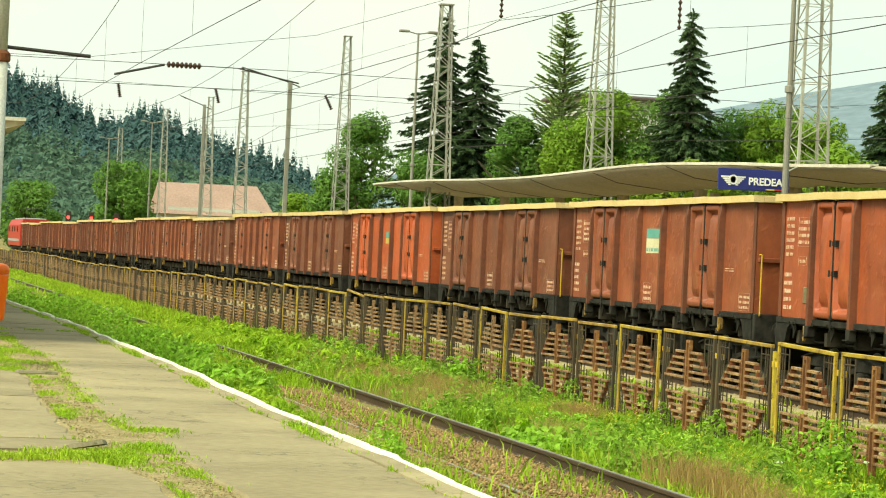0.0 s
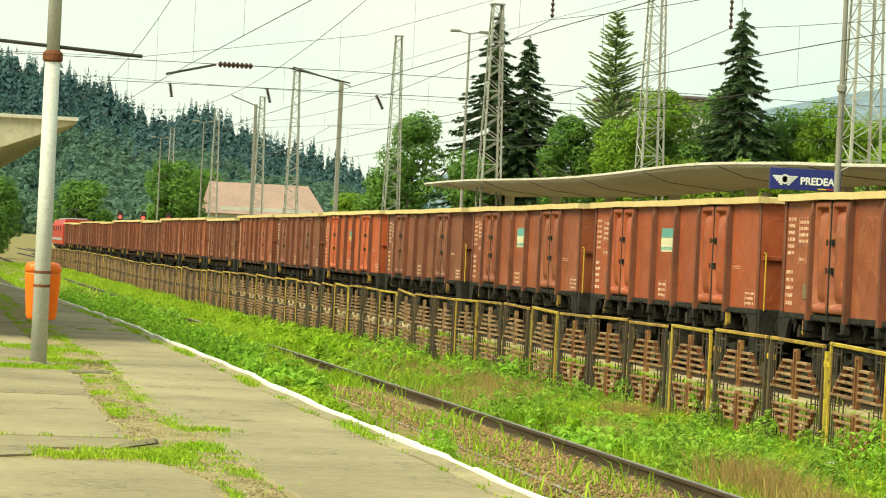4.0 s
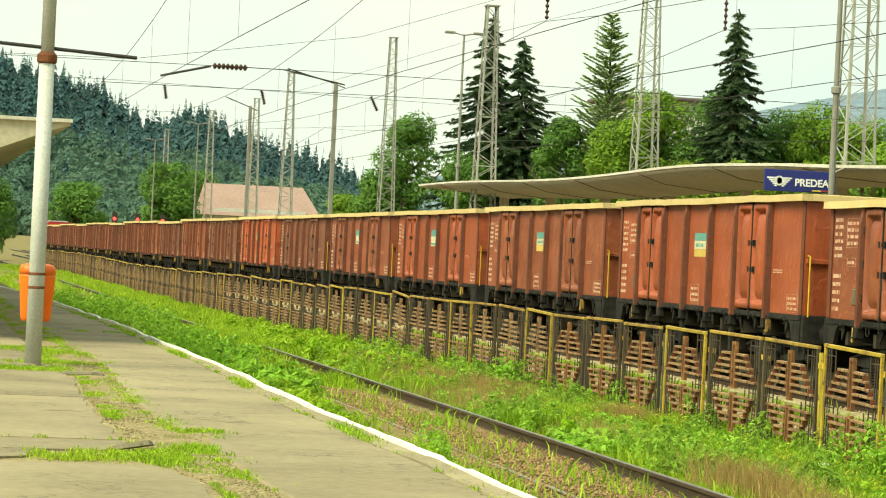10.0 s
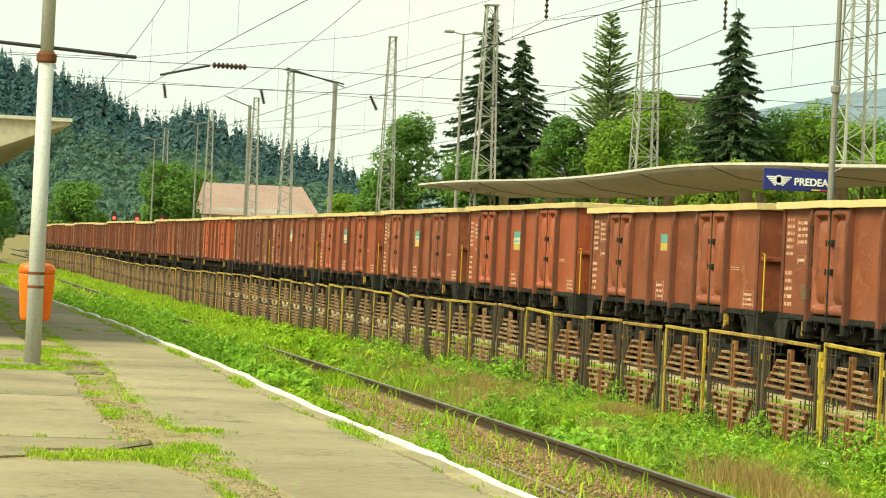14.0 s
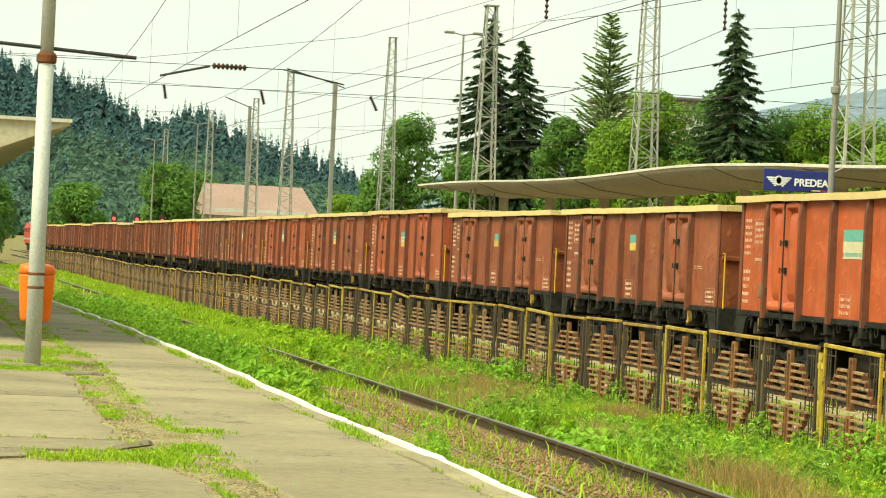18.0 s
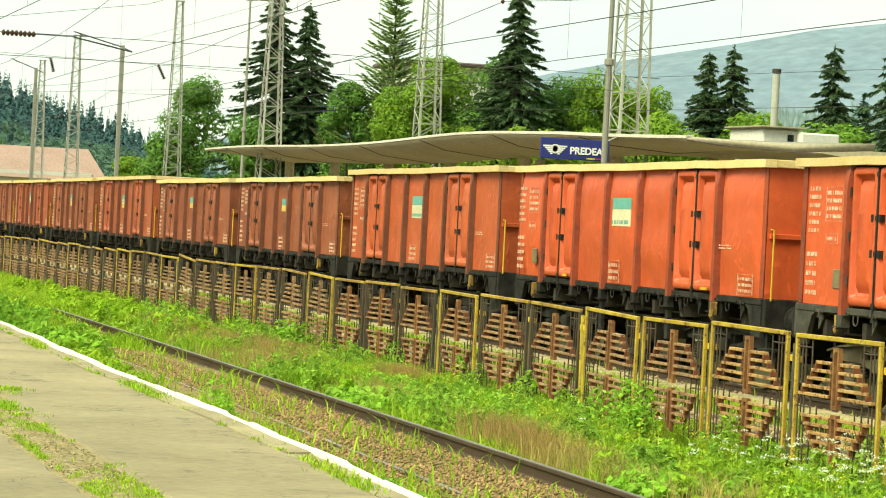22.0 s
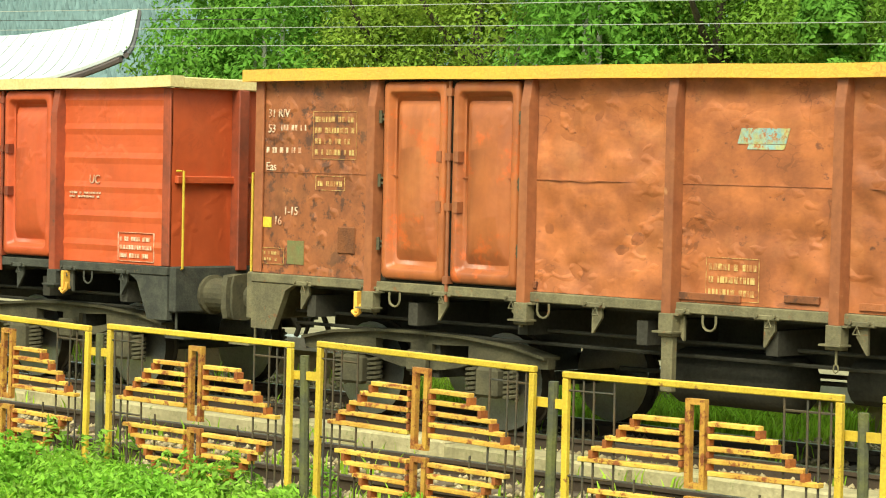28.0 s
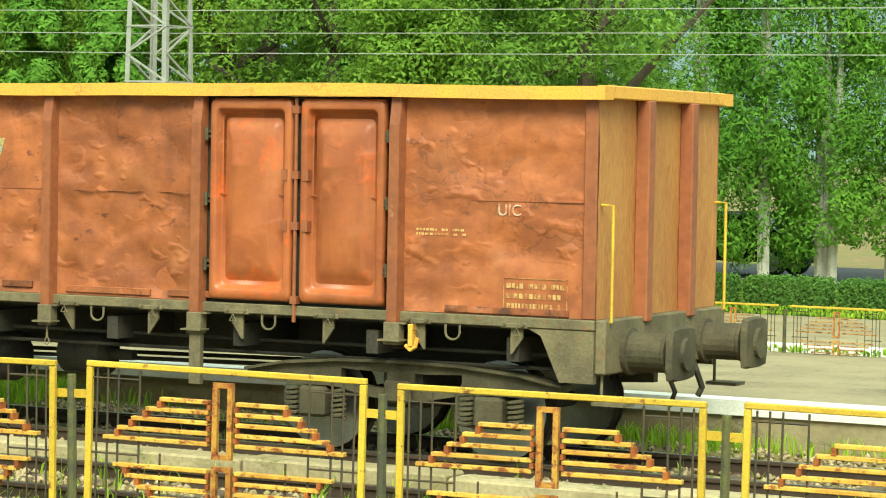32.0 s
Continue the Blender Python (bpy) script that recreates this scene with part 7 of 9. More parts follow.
def weeds():
    """Leafy weeds: many small plants of broad leaves on upright stems."""
    r = np.random.RandomState(61)
    groups = [(-17.2, 9.0, 2.4, 0.7, 150, 0.34), (-13.2, 9.2, 2.0, 0.6, 130, 0.38), (-20.5, 8.9, 3.0, 0.7, 150, 0.24), (-26, 9.0, 4, 0.6, 170, 0.22), (-33, 9.1, 4, 0.6, 170, 0.24), (-40, 8.9, 5, 0.7, 170, 0.24), (-15, 8.3, 3, 0.6, 90, 0.20), (-25, 4.85, 5, 0.25, 60, 0.22), (-30.5, 5.3, 0.5, 0.15, 5, 0.42), (-36, 4.95, 4, 0.3, 90, 0.24), (-46, 5.2, 5, 0.5, 150, 0.28), (-55, 5.6, 8, 0.7, 170, 0.30), (-60, 8.6, 12, 0.8, 220, 0.32), (-9, 9.5, 1.6, 0.4, 50, 0.28), (-75, 5.5, 12, 1.2, 170, 0.42), (-22.3, 9.0, 0.6, 0.3, 16, 0.36), (-29.8, 9.45, 0.35, 0.2, 9, 0.62), (-46, 9.5, 0.5, 0.2, 10, 0.55)]
    for gi, (cx, cy, rx, ry, n, hh) in enumerate(groups):
        P, N = [], []
        for i in range(n):
            x, y = r.normal(cx, rx * 0.6), r.normal(cy, ry * 0.6)
            if abs(y - 7.45) < 0.22:
                continue
            y = min(y, float(fy(x)) + 0.25)
            h = hh * r.uniform(0.35, 1.3)
            m = int((100 + 330 * h) if cx > -45 else (40 + 90 * h))
            s = r.uniform(0.05, 1, m)
            a = r.uniform(0, 2 * np.pi, m)
            rad = (0.07 + 0.20 * h / 0.5 * (1.1 - s)) * np.sqrt(r.uniform(0.05, 1.1, m))
            P.append(np.stack([x + rad * np.cos(a), y + rad * np.sin(a), -0.15 + dip(x) + rise(x) + float(bed(np.array(y))) * (y < 7.4) + h * s], 1))
            N.append(np.stack([0.7 * np.cos(a), 0.7 * np.sin(a) - 0.2, np.full(m, 0.7)], 1))
        P, N = np.concatenate(P), np.concatenate(N)
        v, f = leaves(P, N, (0.020, 0.025, 0.030)[gi % 3] if cx > -30 else 0.024 if cx > -45 else 0.05, 70 + gi, (3.4, 2.4, 1.7)[gi % 3])
        ob = new("weeds", fast_mesh("weeds", v, f, M["weed" if gi % 3 else "grass"]))
        tagged(ob, "bright green leafy weeds by the track", "weeds", kind="stuff")
    # mixed plants between rail and fence: low broad leaves, branching stems with narrow leaves, arching tussocks
    kinds = {"broad": ([], []), "narrow": ([], []), "fine": ([], [])}
    bx, by, bh = [], [], []
    for i in range(2600):
        x, v = r.uniform(-58, -8), r.uniform(0, 1)
        y = 7.75 + (float(fy(x)) + 0.1 - 7.75) * v
        f = noise.noise((x * 0.42, y * 0.9, 5.0)) + 0.35 * (v - 0.45)
        if f < -0.12 or (x > -32 and f < 0.02) or (x > -27 and v < 0.45 and f < 0.16):
            continue
        sort = noise.noise((x * 0.35 + 40, y * 0.8, 1.0)) + r.normal(0, 0.18)
        z0 = -0.16 + dip(x) + rise(x)
        far = 1.6 if x < -42 else 1.0
        if sort > 0.16:
            m, h = int(46 / far), r.uniform(0.10, 0.28)
            a, q = r.uniform(0, 6.28, m), np.sqrt(r.uniform(0.03, 1, m)) * 0.22
            kinds["broad"][0].append(np.stack([x + q * np.cos(a), y + q * np.sin(a), z0 + h * (1.1 - 2.2 * q) * r.uniform(0.6, 1, m)], 1))
            kinds["broad"][1].append(np.stack([0.5 * np.cos(a), 0.5 * np.sin(a) - 0.2, np.full(m, 0.9)], 1))
        elif sort > -0.14:
            m, h = int(r.uniform(90, 150) / far), r.uniform(0.22, 0.58) * (0.6 + 0.5 * v)
            u = r.uniform(0.05, 1, m)
            a, q = r.uniform(0, 6.28, m), (0.04 + 0.17 * np.sin(np.pi * np.clip(u + 0.1, 0, 1))) * np.sqrt(r.uniform(0.1, 1, m))
            lean = r.normal(0, 0.12, 2)
            kinds["narrow"][0].append(np.stack([x + lean[0] * u + q * np.cos(a), y + lean[1] * u + q * np.sin(a), z0 + h * u], 1))
            kinds["narrow"][1].append(np.stack([0.6 * np.cos(a), 0.6 * np.sin(a), np.full(m, 0.7)], 1))
        else:
            m = int(70 / far)
            bx.append(x + r.normal(0, 0.09, m))
            by.append(y + r.normal(0, 0.07, m))
            bh.append(r.uniform(0.14, 0.44, m))
    for key, size, aspect, m, lab in (("broad", 0.062, 1.25, "weed", "low weeds with broad bright leaves"), ("narrow", 0.026, 3.0, "weed_pale", "branching weeds with narrow leaves")):
        P, N = np.concatenate(kinds[key][0]), np.concatenate(kinds[key][1])
        v, f = leaves(P, N, size, 83, aspect)
        tagged(new("weeds", fast_mesh("weeds", v, f, M[m])), lab, "weeds", kind="stuff")
    bx, by, bh = np.concatenate(bx), np.concatenate(by), np.concatenate(bh)
    blades("tussocks", "arching light green grass tussocks", bx, by, bh, 0.007, 84, M["grass"], 0.9)
    # feathery reddish seed heads over the dry patches
    for k, (cx, cy, rx, ry, n) in enumerate(((-45.0, 8.9, 3.2, 0.5, 5200), (-38.5, 9.3, 0.7, 0.25, 2600), (-52, 8.6, 2.5, 0.4, 2400), (-29.5, 8.2, 1.8, 0.25, 1500))):
        x, y = r.normal(cx, rx * 0.6, n), r.normal(cy, ry * 0.6, n)
        ok = np.abs(y - 7.45) > 0.2
        blades("seed_heads", "reddish brown seeding grass", x[ok], y[ok], r.uniform(0.22, 0.48, int(ok.sum())), 0.0035, 130 + k, M["grass_red"], 0.5)
    # tall clumps that hide the far stretch of the rail
    x, y = r.normal(-64, 2.2, 9000), r.normal(7.45, 0.3, 9000)
    blades("rail_grass", "tall grass hanging over the rusty rail", x, y, r.uniform(0.15, 0.42, 9000), 0.014, 64, M["grass"], 0.8, z=-0.16 + dips(x) + rise(x))
    # white umbels and yellow flower spikes
    P, S = [], []
    for i in range(150):
        x, y = r.normal(-23.3, 2.0), r.normal(9.2, 0.4)
        h = r.uniform(0.3, 0.6)
        S.append((x, y, h))
        m = 30
        a, q = r.uniform(0, 6.28, m), np.sqrt(r.uniform(0, 1, m)) * r.uniform(0.025, 0.055)
        P.append(np.stack([x + q * np.cos(a), y + q * np.sin(a), np.full(m, -0.14 + dip(x) + rise(x) + h) + r.normal(0, 0.006, m)], 1))
    P = np.concatenate(P)
    v, f = leaves(P, np.tile([0, -0.3, 1.0], (len(P), 1)), 0.013, 91, 1.0)
    tagged(new("wild_flowers", fast_mesh("wild_flowers", v, f, M["petal_white"])), "white flat-topped umbel flowers by the fence", "flowers", kind="stuff")
    sx, sy, sh = np.array(S).T
    blades("flower_stems", "thin green stems of the umbel flowers", sx, sy, sh * 1.02, 0.006, 92, M["grass"], 0.05, category="flowers")
    P = []
    for i in range(170):
        x, y = r.choice([-33.0, -37.0, -29.5, -26.0, -20.0]) + r.normal(0, 1.8), r.normal(9.2, 0.4)
        h, m = r.uniform(0.22, 0.45), 16
        P.append(np.stack([x + r.normal(0, 0.02, m), y + r.normal(0, 0.02, m), -0.14 + dip(x) + rise(x) + h + r.uniform(-0.12, 0.04, m)], 1))
    P = np.concatenate(P)
    v, f = leaves(P, np.tile([0, -1.0, 0.3], (len(P), 1)), 0.012, 93, 1.0)
    tagged(new("yellow_flowers", fast_mesh("yellow_flowers", v, f, M["petal_yellow"])), "small yellow flower spikes among the weeds", "flowers", kind="stuff")


# ---- hills and distance ----
def hill_side():
    """The wooded hill at the end of the line: a slope and its spruces."""
    y_r = (-900, -300, 47, 72, 88, 99, 110, 122, 133, 144, 153, 166, 178, 194, 213, 230, 247, 275, 330)
    z_r = (190, 150, 82, 76, 70, 67, 57, 52, 52, 58, 57, 50, 46, 40, 35, 31, 24, 10, -6)
    crest = lambda y: np.interp(y, y_r, z_r)
    g = Geo()
    rows = []
    for k in range(10):
        u = k / 9
        rows.append([(-700 - 800 * u, yy * (0.47 + 0.53 * u) + 6, -4 + (float(crest(yy)) + 4) * u ** 1.15) for yy in np.linspace(-900, 330, 60)])
    g.quad_strip([row[::-1] for row in rows], closed=False)
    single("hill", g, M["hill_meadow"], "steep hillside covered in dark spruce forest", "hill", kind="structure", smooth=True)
    r = np.random.RandomState(12)
    n = 4600
    yy = r.uniform(-420, 300, n)
    u = r.uniform(0, 1, n) ** 0.62
    u[:800] = r.uniform(0.95, 1.0, 800)
    clump = np.array([noise.noise((a * 0.011, b * 6.0, 4.0)) for a, b in zip(yy, u)])
    keep = (u > 0.42) | (clump > 0.12)
    yy, u, clump = yy[keep], u[keep], clump[keep]
    n = len(u)
    x = -700 - 800 * u
    y = yy * (0.47 + 0.53 * u) + 6
    z = -4 + (crest(yy) + 4) * u ** 1.15
    h = (6.5 + 11.0 * r.uniform(0, 1, n) ** 1.6 * (0.7 + 0.35 * u)) * (1 + 0.35 * clump)
    rad = h * r.uniform(0.22, 0.34, n)
    m = 64
    w = np.concatenate([r.uniform(0, 1, (n, m - 8)) ** 1.25, r.uniform(0.85, 1.0, (n, 8))], 1)
    ang, reach = r.uniform(0, 2 * np.pi, (n, m)), r.uniform(0.45, 1.15, (n, m)) * r.uniform(0.85, 1.15, (n, 1))
    out = np.stack([np.cos(ang), np.sin(ang), 0 * ang], -1)
    side = np.stack([-np.sin(ang), np.cos(ang), 0 * ang], -1)
    root = np.stack([np.repeat(q[:, None], m, 1) for q in (x, y, z)], -1) + np.stack([0 * w, 0 * w, h[:, None] * (0.06 + 0.93 * w)], -1)
    ln = (rad[:, None] * (1.03 - w) * reach)[..., None]
    tip = root + out * ln + np.array([0, 0, -0.75]) * ln
    wide = side * np.maximum(0.55 * ln, 0.3)
    mid = root + out * ln * 0.25 
    v = np.stack([mid - wide, mid + wide, tip], 2).reshape(-1, 3)
    me = fast_mesh("spruce_forest", v, np.arange(len(v)).reshape(-1, 3), M["hazy_hill_spruce"])
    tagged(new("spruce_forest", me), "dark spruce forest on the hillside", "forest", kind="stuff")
    # round broadleaf crowns low on the slope
    n = 620
    yy = r.uniform(-160, 265, n)
    u = r.uniform(0, 0.55, n) ** 1.15
    c = np.stack([-700 - 800 * u, yy * (0.47 + 0.53 * u) + 6, -4 + (crest(yy) + 4) * u ** 1.15 + 4], 1)
    m = 420
    d = r.normal(0, 1, (n, m, 3))
    d /= np.linalg.norm(d, axis=2)[..., None]
    p = (c[:, None] + d * r.uniform(3, 6.5, (n, 1, 1)) * r.uniform(0.75, 1.12, (n, m, 1)) * np.array([1, 1, 1.15])).reshape(-1, 3)
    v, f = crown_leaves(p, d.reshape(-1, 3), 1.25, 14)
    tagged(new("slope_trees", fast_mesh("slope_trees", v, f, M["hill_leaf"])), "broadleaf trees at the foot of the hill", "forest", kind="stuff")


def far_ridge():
    """Distant wooded mountains, far beyond the station."""
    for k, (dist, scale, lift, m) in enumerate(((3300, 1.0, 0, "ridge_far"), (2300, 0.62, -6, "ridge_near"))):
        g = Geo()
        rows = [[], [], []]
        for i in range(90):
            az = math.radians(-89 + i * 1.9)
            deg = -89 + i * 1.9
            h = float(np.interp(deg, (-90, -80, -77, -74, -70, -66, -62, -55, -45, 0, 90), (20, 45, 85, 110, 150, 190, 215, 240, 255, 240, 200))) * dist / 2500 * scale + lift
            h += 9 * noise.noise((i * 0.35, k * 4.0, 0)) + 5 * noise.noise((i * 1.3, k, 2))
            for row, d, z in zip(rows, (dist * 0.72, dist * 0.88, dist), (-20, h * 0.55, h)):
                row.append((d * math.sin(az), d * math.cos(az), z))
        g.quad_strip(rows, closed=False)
        single("backdrop", g, M[m], "distant wooded mountain ridge tinted with haze", "mountain", kind="structure", smooth=True)
    # spruces standing on the nearer slope
    r = np.random.RandomState(33)
    n = 11000
    az = np.radians(r.uniform(-76, -42, n))
    u = r.uniform(0, 1, n) ** 0.8
    deg = np.degrees(az)
    hh = np.interp(deg, (-90, -80, -77, -74, -70, -66, -62, -55, -45, 0, 90), (20, 45, 85, 110, 150, 190, 215, 240, 255, 240, 200)) * 0.92 * 0.62 - 6
    d = 2300 * np.where(u < 0.5, 0.72 + 0.32 * u, 0.88 + 0.24 * (u - 0.5))
    z = np.where(u < 0.5, -20 + (hh * 0.55 + 20) * u * 2, hh * 0.55 + hh * 0.45 * (u - 0.5) * 2) - 5
    x, y, h = d * np.sin(az), d * np.cos(az), r.uniform(8, 17, n)
    k = 6
    ang = (np.arange(k) / k * 2 * np.pi)[None] + r.uniform(0, 6, (n, 1))
    w = h[:, None] * r.uniform(0.16, 0.3, (n, k))
    ring = np.stack([x[:, None] + np.cos(ang) * w, y[:, None] + np.sin(ang) * w, np.repeat(z[:, None], k, 1)], -1)
    v = np.concatenate([ring, np.stack([x, y, z + h], -1)[:, None]], 1).reshape(-1, 3)
    f = (np.array([(i, (i + 1) % k, k) for i in range(k)])[None] + (k + 1) * np.arange(n)[:, None, None]).reshape(-1, 3)
    tagged(new("mountain_forest", fast_mesh("mountain_forest", v, f, M["ridge_near"])), "forest on the distant slope, tinted with haze", "forest", kind="stuff")


# ---- masts, poles and wires ----
def lattice_mast(x, y, h, wb, wt, label="grey galvanised lattice catenary mast", base=None):
    z = (dip(x) - 0.16) if base is None else base
    t = thing("lattice_mast", label, "mast", "lattice masts of the station")
    leg = 0.036
    for sx in (-1, 1):
        for sy in (-1, 1):
            p0, p1 = Vector((x + sx * wb / 2, y + sy * wb / 2, z)), Vector((x + sx * wt / 2, y + sy * wt / 2, z + h))
            g = Geo()
            a, b = Vector((sx, 0, 0)), Vector((0, sy, 0))
            g.quad_strip([[p, p - a * leg * 2, p - a * leg * 2 - b * 0.012, p - a * 0.012 - b * 0.012, p - a * 0.012 - b * leg * 2, p - b * leg * 2] for p in (p0, p1)])
            part("leg", g, M["galv"], t)
    n = max(8, int(h / (0.62 * (wb + wt) / 2)))
    for face in range(4):
        g = Geo()
        for k in range(n):
            u0, u1 = k / n, (k + 1) / n
            w0, w1 = (wb + (wt - wb) * u0) / 2, (wb + (wt - wb) * u1) / 2
            s = 1 if k % 2 else -1

            def at(side, w, u):
                c = {0: (side * w, -w), 1: (side * w, w), 2: (-w, side * w), 3: (w, side * w)}[face]
                return (x + c[0], y + c[1], z + h * u)
            g.tube(at(-s, w0, u0), at(s, w1, u1), 0.017, n=4)
            if k % 2 == 0:
                g.tube(at(-1, w0, u0), at(1, w0, u0), 0.014, n=4)
        part("bracing", g, M["galv"], t)["kind"] = "stuff"
    g = Geo().box(x - wt / 2 - 0.05, x + wt / 2 + 0.05, y - wt / 2 - 0.05, y + wt / 2 + 0.05, z + h, z + h + 0.05)
    part("cap", g, M["galv"], t)
    g = Geo().soft_box(x - wb * 0.7, x + wb * 0.7, y - wb * 0.7, y + wb * 0.7, z - 0.4, z + 0.25, 0.05)
    part("footing", g, M["kerb"], t)
    return t


def lamp_post(x, y, top, label="tall grey twin-armed station lamp", arm=0.8, r=0.085):
    z = dip(x) + 0.2
    t = thing("station_lamp", label, "street lamp", "lamps of the station")
    part("pole", Geo().tube((x, y, z - 0.4), (x, y, z + (top - z) * 0.5), r, r * 0.85, 10).tube((x, y, z + (top - z) * 0.5), (x, y, top), r * 0.75, r * 0.55, 10), M["pole"], t)
    part("collar", Geo().lathe((x, y, z + (top - z) * 0.5 - 0.08), (0, 0, 1), [(0, r), (0.02, r * 1.4), (0.14, r * 1.4), (0.16, r)], 10), M["pole"], t)
    for s in (-1, 1):
        part("arm", Geo().tube((x, y, top - 0.05), (x, y + s * arm * 0.6, top + 0.05), 0.03, n=6), M["pole"], t)
        part("lamp_head", Geo().soft_box(x - 0.13, x + 0.13, y + s * arm * 0.6 - 0.35 * (s < 0) - 0.05, y + s * arm * 0.6 + 0.35 * (s > 0) + 0.05, top, top + 0.12, 0.03), M["pole"], t)
    return t


def catenary_post(x, y, top, reach, label="slim grey catenary post with bracket arm"):
    z = dip(x) - 0.1
    t = thing("catenary_post", label, "mast", "catenary posts")
    part("post", Geo().soft_box(x - 0.11, x + 0.11, y - 0.11, y + 0.11, z - 0.3, top, 0.02), M["pole"], t)
    part("bracket", Geo().tube((x, y, top - 0.1), (x, y - reach, top + 0.55), 0.035, n=6).tube((x, y, top - 0.12), (x, y + 0.5, top - 0.3), 0.03, n=6), M["wire"], t)
    ins = Geo()
    for k in range(5):
        ins.lathe((x, y - reach + 0.3 + 0.07 * k, top + 0.40 - 0.02 * k), (0, 1, -0.2), [(0, 0.02), (0.02, 0.06), (0.045, 0.02)], 8)
    part("insulator", ins, M["insulator"], t)


def wire(points, r=0.012, label="thin dark overhead wire", sag=0.0, material="wire"):
    g = Geo()
    pts = []
    for a, b in zip(points, points[1:]):
        m = 10 if sag else 1
        for k in range(m):
            u = k / m
            p = Vector(a).lerp(Vector(b), u)
            p.z -= sag * 4 * u * (1 - u)
            pts.append(p)
    pts.append(Vector(points[-1]))
    g.pipe(pts, r, 4)
    return single("overhead_wire", g, M[material], label, "wire", "overhead wires")


def contact_line(y, z_con, support, span, z_low, z_high):
    """A messenger wire sagging between its supports, the contact wire and its droppers, as one thing."""
    t = thing("overhead_line", "dark overhead contact line with droppers", "wire", "overhead lines")
    fall = lambda x: dip(min(x, support)) - dip(support)
    g, d = Geo(), Geo()
    for k in range(-2, 5):
        x0 = support - span * k
        pts = []
        for j in range(13):
            u = j / 12
            x = x0 - span * u
            pts.append(Vector((x, y, z_low + (z_high - z_low) * (2 * u - 1) ** 2 + fall(x))))
            if 0 < j < 12 and j % 2 and x > -150:
                d.tube(pts[-1], (x, y, z_con + fall(x)), 0.004, n=3, caps=False)
        g.pipe(pts, 0.009, 4)
    part("messenger_wire", g, M["wire"], t)["kind"] = "stuff"
    xs = [support + 2 * span - 7 * span * k / 40 for k in range(41)]
    part("contact_wire", Geo().quad_strip([[(x, y + a, z_con + fall(x) + b) for a, b in ((-0.009, 0), (0, -0.009), (0.009, 0), (0, 0.009))] for x in xs]), M["wire"], t)
    part("dropper", d, M["wire"], t)["kind"] = "stuff"


def insulator(p, q, label="dark ribbed insulator hanging on the wires"):
    p, q = Vector(p), Vector(q)
    step = (q - p).length / 7
    profile = []
    for k in range(7):
        profile += [(step * k, 0.018), (step * (k + 0.35), 0.05), (step * (k + 0.75), 0.018)]
    g = Geo().lathe(p, q - p, profile, 8)
    single("insulator", g, M["insulator"], label, "insulator", "insulators on the wires")


